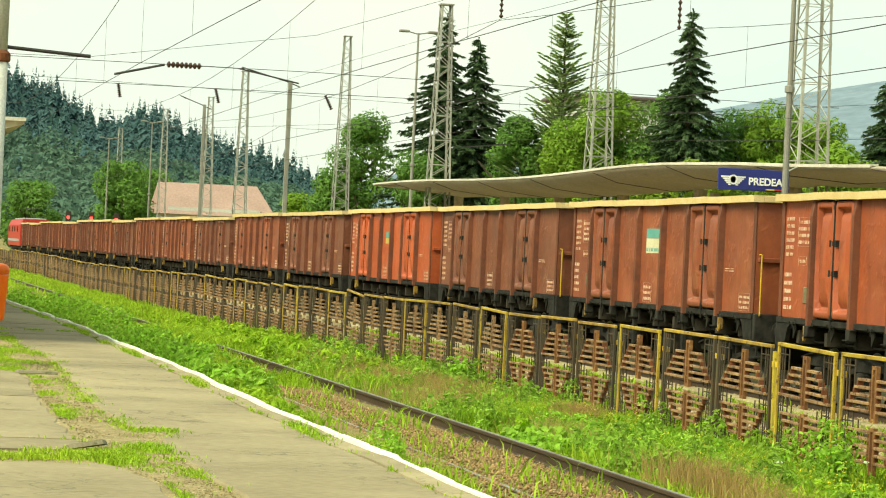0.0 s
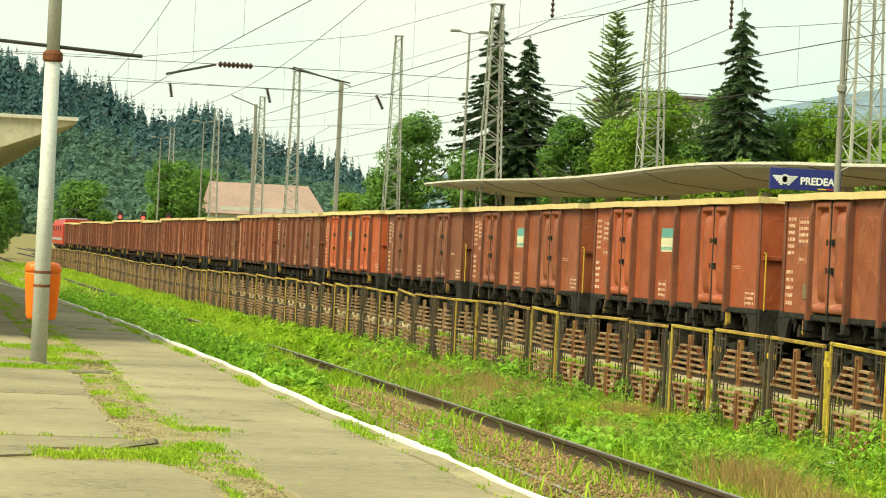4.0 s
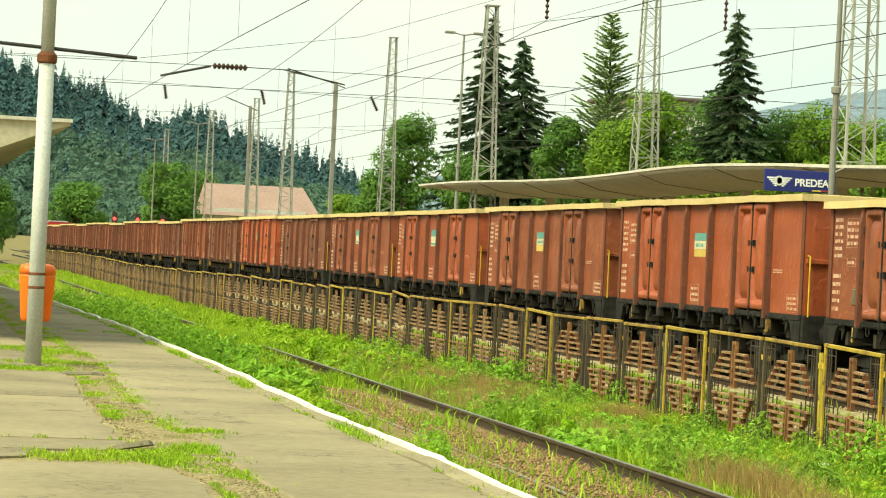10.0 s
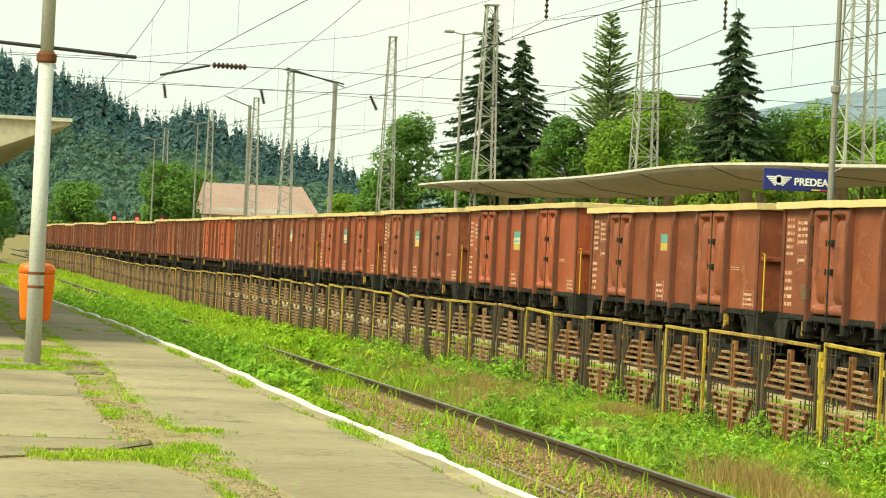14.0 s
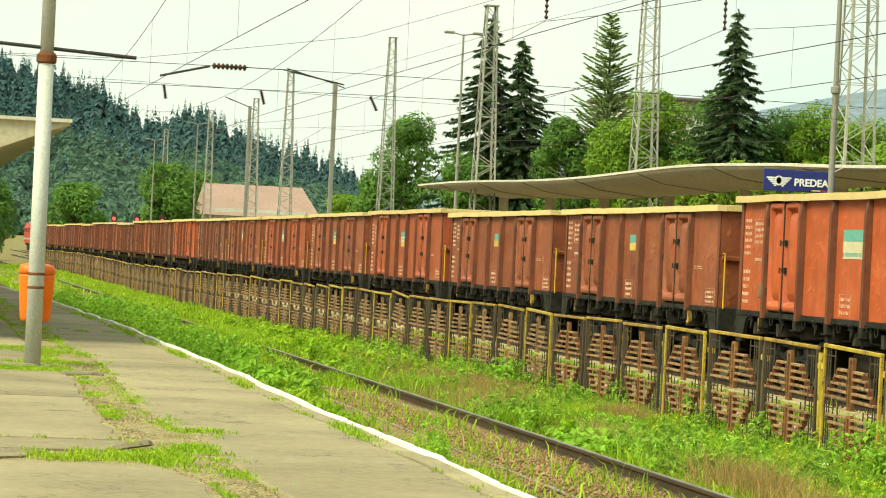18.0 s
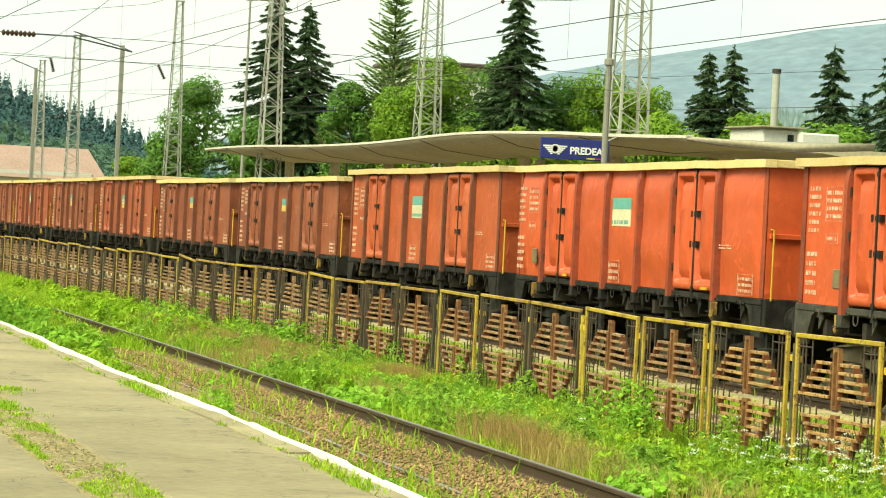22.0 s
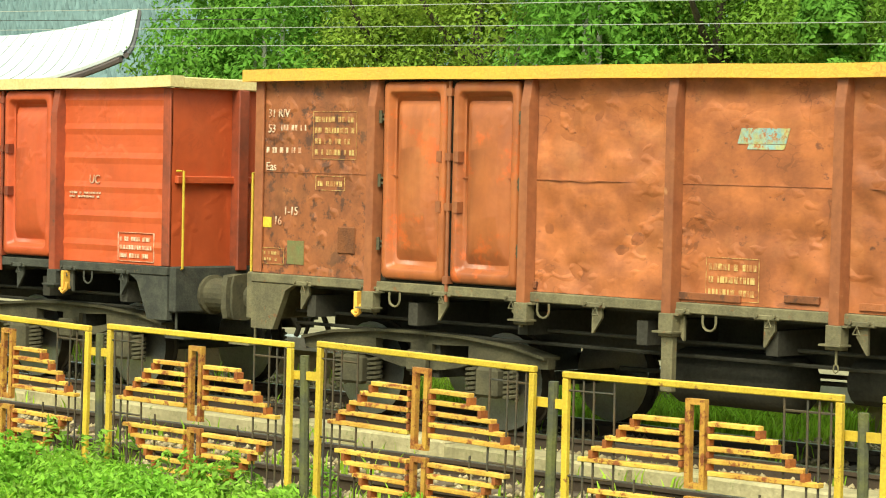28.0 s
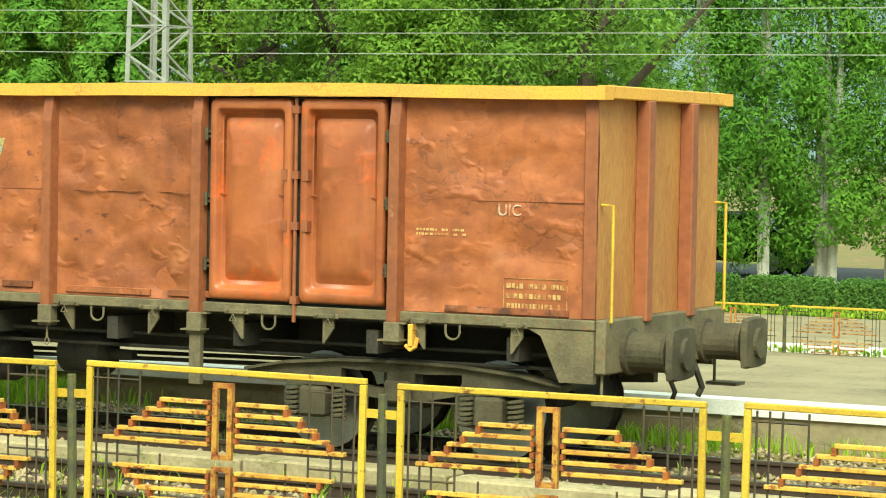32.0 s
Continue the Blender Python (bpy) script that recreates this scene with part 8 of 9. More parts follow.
def masts_and_wires():
    for x, y, top, wb, wt in ((-108.3, 22.5, 11.3, 1.45, 0.5), (-168, 29.3, 14.3, 1.6, 0.5), (-169.1, 23.2, 11.8, 1.35, 0.45), (-99, 26.4, 13.5, 1.5, 0.5), (-73.3, 25.0, 13.0, 1.4, 0.65), (-204.1, 25.6, 11.8, 1.3, 0.45), (-254.2, 27.8, 12.9, 1.3, 0.5), (-300, 28.0, 12.5, 1.3, 0.5), (-42, 23.4, 12.5, 1.05, 0.5), (-16.3, 24.85, 12.0, 1.05, 0.45)):
        z = dip(x) - 0.16
        lattice_mast(x, y, top - z, wb * 0.76, wt * 0.9)
    for x, y, top in ((-123.2, 24.5, 11.3), (-244.8, 21.8, 9.6), (-214.6, 22.4, 10.1)):
        lamp_post(x, y, top)
    lamp_post(-60.3, 19.75, 11.5, "tall grey tubular station pole", 0.3, 0.078)
    lamp_post(-36.1, 23.15, 9.0, "tall grey tubular station pole", 0.3, 0.09)
    catenary_post(-144, 22.05, 10.0, 2.6)
    catenary_post(-194.3, 23.9, 10.8, 1.8)
    for y, z_con, support, span, z_low, z_high in ((6.7, 5.98, -74.7, 60.0, 7.06, 8.1), (12.5, 6.30, -78.0, 72.0, 7.55, 8.75), (16.15, 5.88, -72.5, 65.0, 7.0, 7.8), (20.5, 6.02, -71.0, 66.0, 6.75, 7.75)):
        contact_line(y, z_con, support, span, z_low, z_high)
    for y, z in ((25.4, 4.58), (25.0, 4.27), (24.85, 4.0)):
        wire([(-58, y + 0.5, z + 0.45), (-42, 23.6, z + 0.2), (-16.3, 24.6, z), (4, y, z - 0.02)], 0.007, "pale overhead wire before the trees", material="galv")
    # cross spans
    wire([(-78, -6, 6.40), (-78, 2.5, 6.44), (-78, 12.3, 6.50), (-78, 27.6, 6.40)], 0.011)
    wire([(-78, -6, 5.95), (-78, 5.8, 5.94), (-78, 15.1, 5.80), (-78, 27.6, 5.7)], 0.007)
    wire([(-78, -4, 6.40), (-78, 6.0, 6.53), (-78, 12.3, 7.52), (-78, 16.0, 8.78), (-78, 20.0, 10.4)], 0.008)
    wire([(-108, 22.5, 6.0), (-73.3, 25, 5.2), (-30, 25.6, 4.6)], 0.008)
    wire([(-168, 23, 10.5), (-108, 22.5, 10.2), (-60, 21, 9.2)], 0.008)
    wire([(-150, 15, 7.2), (-99, 26.4, 6.8), (-60, 30, 6.3)], 0.008)
    # a bracket arm with its long insulator over the near track
    t = thing("bracket_arm", "dark catenary bracket arm with long insulator", "bracket")
    part("arm", Geo().tube((-70, 6.1, 5.68), (-70, 7.3, 5.98), 0.03, n=6), M["wire"], t)
    part("link_rod", Geo().tube((-70, 8.15, 6.0), (-70, 9.1, 6.0), 0.012, n=5), M["wire"], t)
    g = Geo()
    for k in range(8):
        g.lathe((-70, 7.35 + 0.105 * k, 5.99), (0, 1, 0), [(0, 0.02), (0.03, 0.075), (0.07, 0.075), (0.106, 0.02)], 10)
    part("insulator", g, M["insulator"], t)["kind"] = "stuff"
    part("stay", Geo().tube((-70, 9.1, 6.0), (-70, 10.6, 5.72), 0.02, n=5), M["wire"], t)
    for a, b in (((-60, 13.2, 7.58), (-60, 13.2, 6.75)), ((-60, 17.1, 7.68), (-60, 17.1, 6.75)), ((-60, 5.28, 4.95), (-60, 5.33, 4.65)), ((-60, 7.27, 4.95), (-60, 7.35, 4.65)), ((-60, 9.55, 4.95), (-60, 9.7, 4.65))):
        insulator(a, b)
    wire([(-60, 19.75, 7.75), (-60, -4, 7.1)], 0.010)
    wire([(-60, 19.75, 5.05), (-60, 4, 4.93)], 0.008)
    # bracket arms on the far masts
    for x, y, z, dy in ((-128.5, 27.5, 6.4, 2.8), (-66.5, 31.0, 4.9, 1.7), (-61.5, 34.0, 5.05, 2.2)):
        wire([(x, y, z), (x, y + dy, z + 0.35)], 0.035, "pale tubular bracket arm")
    # red signals at the far end
    for k, (x, y) in enumerate(((-262, 19.8), (-262, 22.0), (-262, 24.4))):
        s = thing("signal", "railway signal showing a red light", "signal", "signals at the station throat")
        z = dip(x)
        part("signal_post", Geo().tube((x, y, z - 0.2), (x, y, z + 3.9), 0.06, n=8), M["grey_paint"], s)
        part("signal_head", Geo().soft_box(x - 0.1, x + 0.1, y - 0.25, y + 0.25, z + 3.7, z + 4.7, 0.03), M["dark"], s)
        part("red_lamp", Geo().lathe((x + 0.1, y, z + 4.1), (1, 0, 0), [(0, 0.16), (0.05, 0.14)], 12), M["signal_red"], s)


# ---- buildings and station furniture ----
def canopy():
    t = thing("platform_canopy", "long curved concrete canopy over the far platform", "canopy")
    xs = [-117 + i * 1.5 for i in range(39)]
    rings, edge, = [], []
    for i, x in enumerate(xs):
        u = (x + 117) / 68
        sag = 4.28 + 0.06 * math.sin(u * 13) * (1 - u) + 0.14 * math.exp(-((x + 77) / 8) ** 2) - 0.22 * max(0, (x + 69) / 14)
        tip = min(1.0, (x + 118) / 7) * (1 - 0.75 * min(1, max(0, (x + 72) / 8)))
        rings.append([(x, 21.6, sag), (x, 21.58, sag - 0.07), (x, 22.4, sag - 0.08 - 0.26 * tip), (x, 24.2, sag - 0.1 - 0.42 * tip), (x, 26.2, sag - 0.2 * tip), (x, 26.2, sag + 0.1), (x, 24.2, sag - 0.1 * tip)])
        edge.append([(x, 21.55, sag - 0.04), (x, 21.55, sag + 0.03), (x, 21.75, sag + 0.04), (x, 21.75, sag + 0.005)])
    part("shell", Geo().quad_strip(rings), M["canopy"], t, smooth=True)
    part("edge_strip", Geo().quad_strip(edge), M["canopy_edge"], t, "pale sheet edge")
    for k in range(3, 39, 5):
        part("joint_strip", Geo().pipe([(p[0], p[1], p[2] - 0.006) for p in rings[k][1:5]], 0.014, 5), M["trimdark"], t, "dark joint across the underside")
    for x in (-112, -104, -96, -88, -80, -72, -64):
        part("column", Geo().tube((x, 24.2, dip(x) + 0.1), (x, 24.2, 3.9), 0.14, 0.2, 10), M["canopy"], t)
    c2 = thing("rear_canopy", "flat pale canopy behind the long platform canopy", "canopy")
    rings = [[(x, 27.0, z), (x, 27.0, z - 0.12), (x, 28.6, z - 0.34), (x, 30.0, z - 0.1), (x, 30.0, z)] for x, z in ((-96, 4.75), (-88, 4.70), (-78, 4.50), (-71, 4.33), (-64.6, 4.20))]
    part("shell", Geo().quad_strip(rings), M["canopy"], c2)
    for x in (-92, -84, -76, -68):
        part("column", Geo().tube((x, 28.6, dip(x) + 0.02), (x, 28.6, 4.1), 0.14, 0.18, 10), M["canopy"], c2)
    s = thing("station_sign", "navy blue station name sign with winged emblem", "sign")
    part("board", Geo().soft_box(-64.56, -64.5, 19.62, 21.35, 3.56, 4.06, 0.01), M["navy"], s)
    words(s, "PREDEAL", -64.49, 20.35, 3.70, 0.235, M["white"], (90, 0, 90), "lettering", "white letters PREDEAL", 0.007)
    for sy in (-1, 1):
        g = Geo()
        for k in range(5):
            y0 = 19.98 + sy * 0.06
            y1 = 19.98 + sy * (0.30 - 0.045 * k)
            z = 3.86 - 0.045 * k
            g.box(-64.496, -64.488, min(y0, y1), max(y0, y1), z - 0.014, z + 0.023)
        part("emblem_wing", g, M["white"], s, "white wing of the emblem")
    part("emblem_ring", Geo().lathe((-64.497, 19.98, 3.80), (1, 0, 0), [(0, 0.075), (0.012, 0.075), (0.012, 0.115), (0, 0.115)], 18), M["white"], s, "white ring of the emblem")
    part("bracket", Geo().tube((-64.53, 21.2, 4.0), (-64.53, 21.7, 4.25), 0.02, n=6), M["galv"], s)
    for k, tone in enumerate(("navy", "flag_yellow", "loco")):
        part("colour_bar", Geo().box(-64.496, -64.49, 20.56 + 0.22 * k, 20.775 + 0.22 * k, 3.59, 3.62), M[tone], s, "flat coloured bar below the name")


def pink_roof_house():
    t = thing("house", "low house with faded pink-red roof beyond the train", "house")
    x0, x1, y0, y1 = -316, -303, 33.4, 45.4
    zb = -2.2
    part("wall", Geo().box(x0 + 0.5, x1 - 0.6, y0 + 0.7, y1 - 0.9, zb, 4.2), M["plaster"], t)
    g = Geo().quad_strip([[(x1, y0 - 0.3, 3.4), (x1, y1 + 0.9, 3.4), (x0, y1 + 0.9, 3.4), (x0, y0 - 0.3, 3.4)], [(x1 - 5.5, y0 + 0.1, 7.0), (x1 - 5.5, y1 - 0.7, 7.0), (x0 + 5.5, y1 - 0.7, 7.0), (x0 + 5.5, y0 + 0.1, 7.0)]])
    part("roof", g, M["roof_pink"], t, "faded pink-red tiled roof")
    for y in (36, 39, 42):
        part("window", Geo().box(x1 - 0.62, x1 - 0.55, y - 0.5, y + 0.5, 1.6, 2.8), M["car_glass"], t)
    # a pale flat-roofed house between the trees
    t = thing("house", "pale flat-roofed house behind trees", "house")
    part("wall", Geo().box(-178, -170, 45.0, 50.5, -1.5, 11.5), M["plaster"], t)
    part("roof", Geo().soft_box(-178.5, -169.5, 44.5, 51.0, 11.5, 11.8, 0.1), M["trimdark"], t)
    # the small hut with a chimney
    t = thing("hut", "white concrete rooftop hut with metal chimney", "hut")
    part("wall", Geo().soft_box(-84, -81.3, 32.35, 33.6, -0.8, 5.28, 0.05).soft_box(-84, -80.9, 33.5, 34.8, -0.8, 5.2, 0.05), M["plaster"], t)
    part("roof", Geo().soft_box(-84.2, -81.1, 32.2, 33.7, 5.28, 5.36, 0.03), M["kerb"], t)
    part("window", Geo().box(-81.32, -81.27, 33.2, 33.4, 4.85, 5.12), M["car_glass"], t)
    ch = part("chimney", Geo().tube((-81.5, 32.8, 5.3), (-81.5, 32.8, 7.0), 0.12, n=12), M["galv"], t, "tall metal chimney pipe")
    part("cowl", Geo().tube((-81.5, 32.8, 7.02), (-81.5, 32.8, 7.16), 0.14, n=12), M["dark"], ch)
    # tiled pavilion roof
    t = thing("pavilion", "small pavilion with pale red tiled roof", "pavilion")
    part("roof", Geo().quad_strip([[(-66, 30.6, 3.8), (-66, 33.2, 3.8), (-68.6, 33.2, 3.8), (-68.6, 30.6, 3.8)], [(-67.2, 31.8, 4.42), (-67.2, 32.0, 4.42), (-67.4, 32.0, 4.42), (-67.4, 31.8, 4.42)]]), M["roof_pink"], t)
    for yy in (30.8, 33.0):
        for xx in (-66.2, -68.4):
            part("pillar", Geo().tube((xx, yy, -0.6), (xx, yy, 3.82), 0.08, n=8), M["plaster"], t)


def station_building():
    """The glazed station hall with its sweeping white roof."""
    t = thing("station_hall", "glazed station hall with sweeping white roof and black columns", "building")
    # facade line from its far corner towards the near low point of the roof
    a, b = Vector((-53.6, 27.2, 0)), Vector((-45.2, 29.2, 0))
    d = (b - a)
    n = Vector((d.y, -d.x, 0)).normalized()
    up = Vector((0, 0, 1))

    def slab(name, u0, u1, o0, o1, z0, z1, m, z1b=None, label=""):
        p = []
        for o in (o0, o1):
            p.append([a + d * u0 + n * o + up * z0, a + d * u1 + n * o + up * z0, a + d * u1 + n * o + up * (z1 if z1b is None else z1b), a + d * u0 + n * o + up * z1])
        part(name, Geo().quad_strip(p), m, t, label)

    def eaves(x):
        """Height of the roof's front edge: a straight gable slope that runs out into a low upturned wing."""
        q = (-44.2 - x) / 0.5
        return 3.70 + 0.557 * 0.5 * (q if q > 20 else math.log1p(math.exp(q))) + 0.05 * max(0.0, x + 43.0) ** 2

    def crest(x):
        return 5.13 + 0.03 * (x + 52.0) ** 2 + 1.2 * max(0.0, -(x + 55.6)) ** 1.2

    top = lambda u: min(8.6, eaves(-53.6 + 8.4 * u) - 0.22)
    cuts = [0.0, 0.115, 0.19, 0.25, 0.34, 0.45, 0.56, 0.62, 0.72, 0.80, 0.88, 0.97]
    for k, (u0, u1) in enumerate(zip(cuts, cuts[1:])):
        if k in (0, 2, 6, 9):
            slab("column", u0, u1, -0.05, 0.16, -0.5, top(u0), M["black_panel"], top(u1), "black facade column")
        else:
            for z0, z1 in ((-0.5, 2.4), (2.44, 4.0), (4.04, 5.6), (5.64, 7.2), (7.24, 8.6)):
                e0, e1 = min(z1, top(u0)), min(z1, top(u1))
                if max(e0, e1) > z0 + 0.05:
                    slab("glass_pane", u0 + 0.006, u1 - 0.006, 0.0, 0.05, z0, max(e0, z0 + 0.02), M["glass"], max(e1, z0 + 0.02))
    for z in (2.42, 4.02, 5.62, 7.22):
        u = max(q / 100 for q in range(98) if top(q / 100) > z + 0.05)
        slab("transom", 0.0, u, 0.03, 0.09, z - 0.03, z + 0.03, M["black_panel"])
    slab("back_wall", 0.0, 0.97, -6.0, -5.8, -0.5, 3.6, M["plaster"])
    # the roof: a saddle-shaped sheet from the front edge back to its crest
    rows = []
    for i in range(33):
        s = i / 32
        xf, xb = -53.4 + 14.1 * s, -58.6 + 11.2 * s
        yf, yb = 28.05 + (xf + 47.88) * 0.238, 34.7 + (xb + 56.65) * 0.238
        zf, zb = eaves(xf), crest(xb)
        rows.append([(xf + (xb - xf) * v, yf + (yb - yf) * v, zf + (zb - zf) * v - 0.25 * math.sin(math.pi * v)) for v in (j / 8 for j in range(9))])
    low = [[(p[0], p[1], p[2] - 0.14) for p in row] for row in rows]
    part("roof", Geo().quad_strip(rows, closed=False), M["white_roof"], t, "sweeping white ribbed sheet roof", smooth=True)
    part("soffit", Geo().quad_strip([r[::-1] for r in low], closed=False), M["white_roof"], t, "white underside of the roof", smooth=True)
    for i in range(1, 33):
        part("roof_seam", Geo().pipe([(p[0], p[1], p[2] + 0.008) for p in rows[i]], 0.013, 4), M["galv"], t)
    for drop, m, lab in ((0.16, "trimdark", "dark red roof edge trim"), (0.03, "white_roof", "white roof edge")):
        part("roof_edge", Geo().pipe([(row[0][0], row[0][1] - 0.08, row[0][2] - drop) for row in rows], 0.065, 6), M[m], t, lab)
    part("end_trim", Geo().pipe([(p[0] + 0.05, p[1], p[2] - 0.08) for p in rows[-1]], 0.06, 6), M["trimdark"], t, "dark roof edge trim")
    # the tall pale hotel behind
    h = thing("apartment_block", "pale multi-storey building behind the station roof", "building")
    part("wall", Geo().box(-104, -92.4, 58.6, 61.2, -0.5, 24), M["white_roof"], h)
    for k in range(8):
        for yy in (58.9, 59.8):
            part("window", Geo().box(-92.45, -92.35, yy, yy + 0.6, 1.0 + 2.9 * k, 2.3 + 2.9 * k), M["car_glass"], h)
        part("balcony", Geo().soft_box(-92.4, -91.6, 60.4, 61.6, 0.6 + 2.9 * k, 1.3 + 2.9 * k, 0.03), M["white_roof"], h)


def blocks_opposite():
    """Blocks of flats across the square, on the near side of the line; the hall's glass mirrors them."""
    for k, (x0, y0, wide, deep, storeys, paint) in enumerate(((-112, -52, 24, 12, 6, "plaster"), (-84, -54, 24, 12, 6, "canopy"))):
        t = thing("apartment_block", "cream block of flats with brown balconies", "building")
        part("wall", Geo().box(x0, x0 + wide, y0 - deep, y0, -0.6, 3.0 * storeys + 0.8), M[paint], t)
        part("roof", Geo().soft_box(x0 - 0.4, x0 + wide + 0.4, y0 - deep - 0.4, y0 + 0.4, 3.0 * storeys + 0.8, 3.0 * storeys + 1.2, 0.1), M["trimdark"], t)
        for f in range(storeys):
            for c in range(int(wide / 3.6)):
                x = x0 + 1.2 + 3.6 * c
                part("window", Geo().box(x, x + 1.5, y0 - 0.05, y0 + 0.04, 0.9 + 3 * f, 2.3 + 3 * f), M["car_glass"], t)
                if (c + k) % 2:
                    part("balcony", Geo().soft_box(x - 0.6, x + 2.4, y0 + 0.02, y0 + 1.2, 0.1 + 3 * f, 1.05 + 3 * f, 0.04), M["roof_red"], t)


def near_post():
    """The painted post on the near platform with its litter bin and cross arm."""
    x, y = -37.4, 1.80
    z = dip(x) + 0.55
    p = thing("platform_post", "thick grey painted steel post with rusty collar", "post")
    part("shaft", Geo().tube((x, y, z - 0.1), (x, y, 4.0), 0.096, 0.090, 16).tube((x, y, 4.02), (x, y, 7.2), 0.08, 0.075, 16), M["grey_paint"], p, smooth=True)
    part("collar", Geo().lathe((x, y, 3.93), (0, 0, 1), [(0, 0.092), (0.02, 0.118), (0.10, 0.118), (0.14, 0.08)], 16), M["rust"], p, "rusty joint collar")
    part("cross_arm", Geo().tube((x, y - 0.85, 4.16), (x, y + 1.05, 4.06), 0.022, n=8), M["wire"], p, "thin dark cross arm")
    part("strap", Geo().lathe((x, y, 1.44), (0, 0, 1), [(0, 0.094), (0.003, 0.101), (0.03, 0.101), (0.033, 0.094)], 16), M["rust"], p)
    part("strap", Geo().lathe((x, y, 1.28), (0, 0, 1), [(0, 0.094), (0.003, 0.101), (0.03, 0.101), (0.033, 0.094)], 16), M["rust"], p)
    part("foot", Geo().lathe((x, y, z - 0.05), (0, 0, 1), [(0, 0.112), (0.05, 0.108), (0.07, 0.098)], 16), M["kerb"], p)
    b = thing("litter_bin", "orange plastic litter bin strapped behind the post", "litter bin")

    def hoop(zz, k):
        return [(x - 0.25 + 0.15 * k * math.cos(t), y + 0.02 + 0.215 * k * math.copysign(abs(math.sin(t)) ** 0.75, math.sin(t)), zz) for t in (2 * math.pi * i / 24 for i in range(24))]
    part("bin_body", Geo().quad_strip([hoop(zz, k) for zz, k in ((0.89, 0.70), (0.90, 0.78), (0.94, 0.84), (1.42, 0.985), (1.44, 0.985))]), M["bin"], b, smooth=True)
    part("bin_lid", Geo().quad_strip([hoop(zz, k) for zz, k in ((1.445, 1.0), (1.49, 1.01), (1.53, 0.97), (1.555, 0.86), (1.57, 0.6))]), M["bin"], b, "domed orange lid", smooth=True)
    part("bin_bracket", Geo().soft_box(x - 0.12, x - 0.085, y - 0.06, y + 0.06, 1.15, 1.47, 0.006), M["rust"], b, "rusty bracket on the post")
    # canopy of the near platform seen at the side
    c = thing("near_canopy", "curved concrete canopy over the near platform", "canopy")
    rings = []
    for yy, top, bot in ((2.50, 3.50, 3.45), (2.2, 3.51, 3.36), (1.5, 3.52, 3.08), (0.5, 3.5, 2.88), (-2.0, 3.45, 2.8), (-4.5, 3.6, 3.4)):
        rings.append([(-100, yy - 0.4, top - 0.5), (-44, yy, top), (-44, yy, bot), (-100, yy - 0.4, bot - 0.5)])
    part("shell", Geo().quad_strip(rings), M["canopy"], c)
    part("edge", Geo().box(-43.99, -43.93, -4.5, 2.52, 3.49, 3.54), M["canopy_edge"], c)
    for xx in (-50, -62, -74, -86):
        part("column", Geo().tube((xx, -2.2, 0.4 + dip(xx)), (xx, -2.2, 2.95), 0.14, n=10), M["canopy"], c)


def roadside():
    """Beyond the far fence: the road, parked cars and a flower bed."""
    single("road", Geo().box(-60, 30, 48.5, 57, -0.2, 0.0), M["asphalt"], "grey asphalt road beyond the trees", "road", kind="structure")
    single("road_kerb", Geo().box(-60, 30, 48.2, 48.48, -0.2, 0.06), M["kerb_white"], "pale kerb along the road", "kerb", kind="structure")
    single("path", Geo().soft_box(-40, 20, 30.3, 37.0, -0.2, 0.03, 0.01), M["border"], "sandy beige footpath beyond the far fence", "path", kind="structure")
    single("path_kerb", Geo().soft_box(-40, 20, 30.05, 30.296, -0.2, 0.07, 0.015), M["kerb_white"], "white kerb along the footpath", "kerb", kind="structure")
    bed = np.random.RandomState(5)
    n = 5000
    p = np.stack([bed.uniform(-16.6, -8, n), bed.uniform(58, 61, n), bed.uniform(-0.1, 0.14, n)], 1)
    v, f = leaves(p, np.tile([0, -0.5, 1.0], (n, 1)), 0.09, 3)
    tagged(new("flower_bed", fast_mesh("flower_bed", v, f, M["bin"])), "orange and red flower bed across the road", "flowers", kind="stuff")

    def car(x, y, paint, label, s):
        t = thing("car", label, "car", "parked cars")
        t.matrix_basis = pose(x, y, 0.0)
        o = [(-2.2, 0.35), (-2.25, 0.7), (-2.1, 0.92), (-1.3, 1.0), (-0.7, 1.42), (0.9, 1.45), (1.6, 1.02), (2.15, 0.9), (2.25, 0.6), (2.2, 0.35)]
        part("body", Geo().quad_strip([[(a * 0.97, -0.8, b) for a, b in o], [(a, -0.86, b * 0.98) for a, b in o], [(a, 0.86, b * 0.98) for a, b in o], [(a * 0.97, 0.8, b) for a, b in o]]), paint, t)
        for y0 in (-0.875, 0.845):
            part("side_window", Geo().prism([(-1.05, 1.02), (1.4, 1.02), (0.85, 1.36), (-0.62, 1.34)], y0, y0 + 0.03), M["car_glass"], t)
        for xx in (-1.4, 1.4):
            for y0 in (-0.88, 0.68):
                wheel = part("wheel", Geo().lathe((xx, y0, 0.32), (0, 1, 0), [(0, 0.2), (0.0, 0.31), (0.2, 0.31), (0.2, 0.2)], 20), M["rubber"], t)
                part("rim", Geo().lathe((xx, y0 - 0.012, 0.32), (0, 1, 0), [(0, 0.05), (0.0, 0.2), (0.02, 0.2), (0.03, 0.05)], 12), M["galv"], wheel)
        part("headlight", Geo().soft_box(2.1, 2.24, -0.75, -0.4, 0.66, 0.82, 0.02), M["white"], t)
    car(-18.2, 51.2, M["car_black"], "black saloon car parked on the road", 1)
    car(-12.6, 54.5, M["car_silver"], "silver car parked across the road", 1)


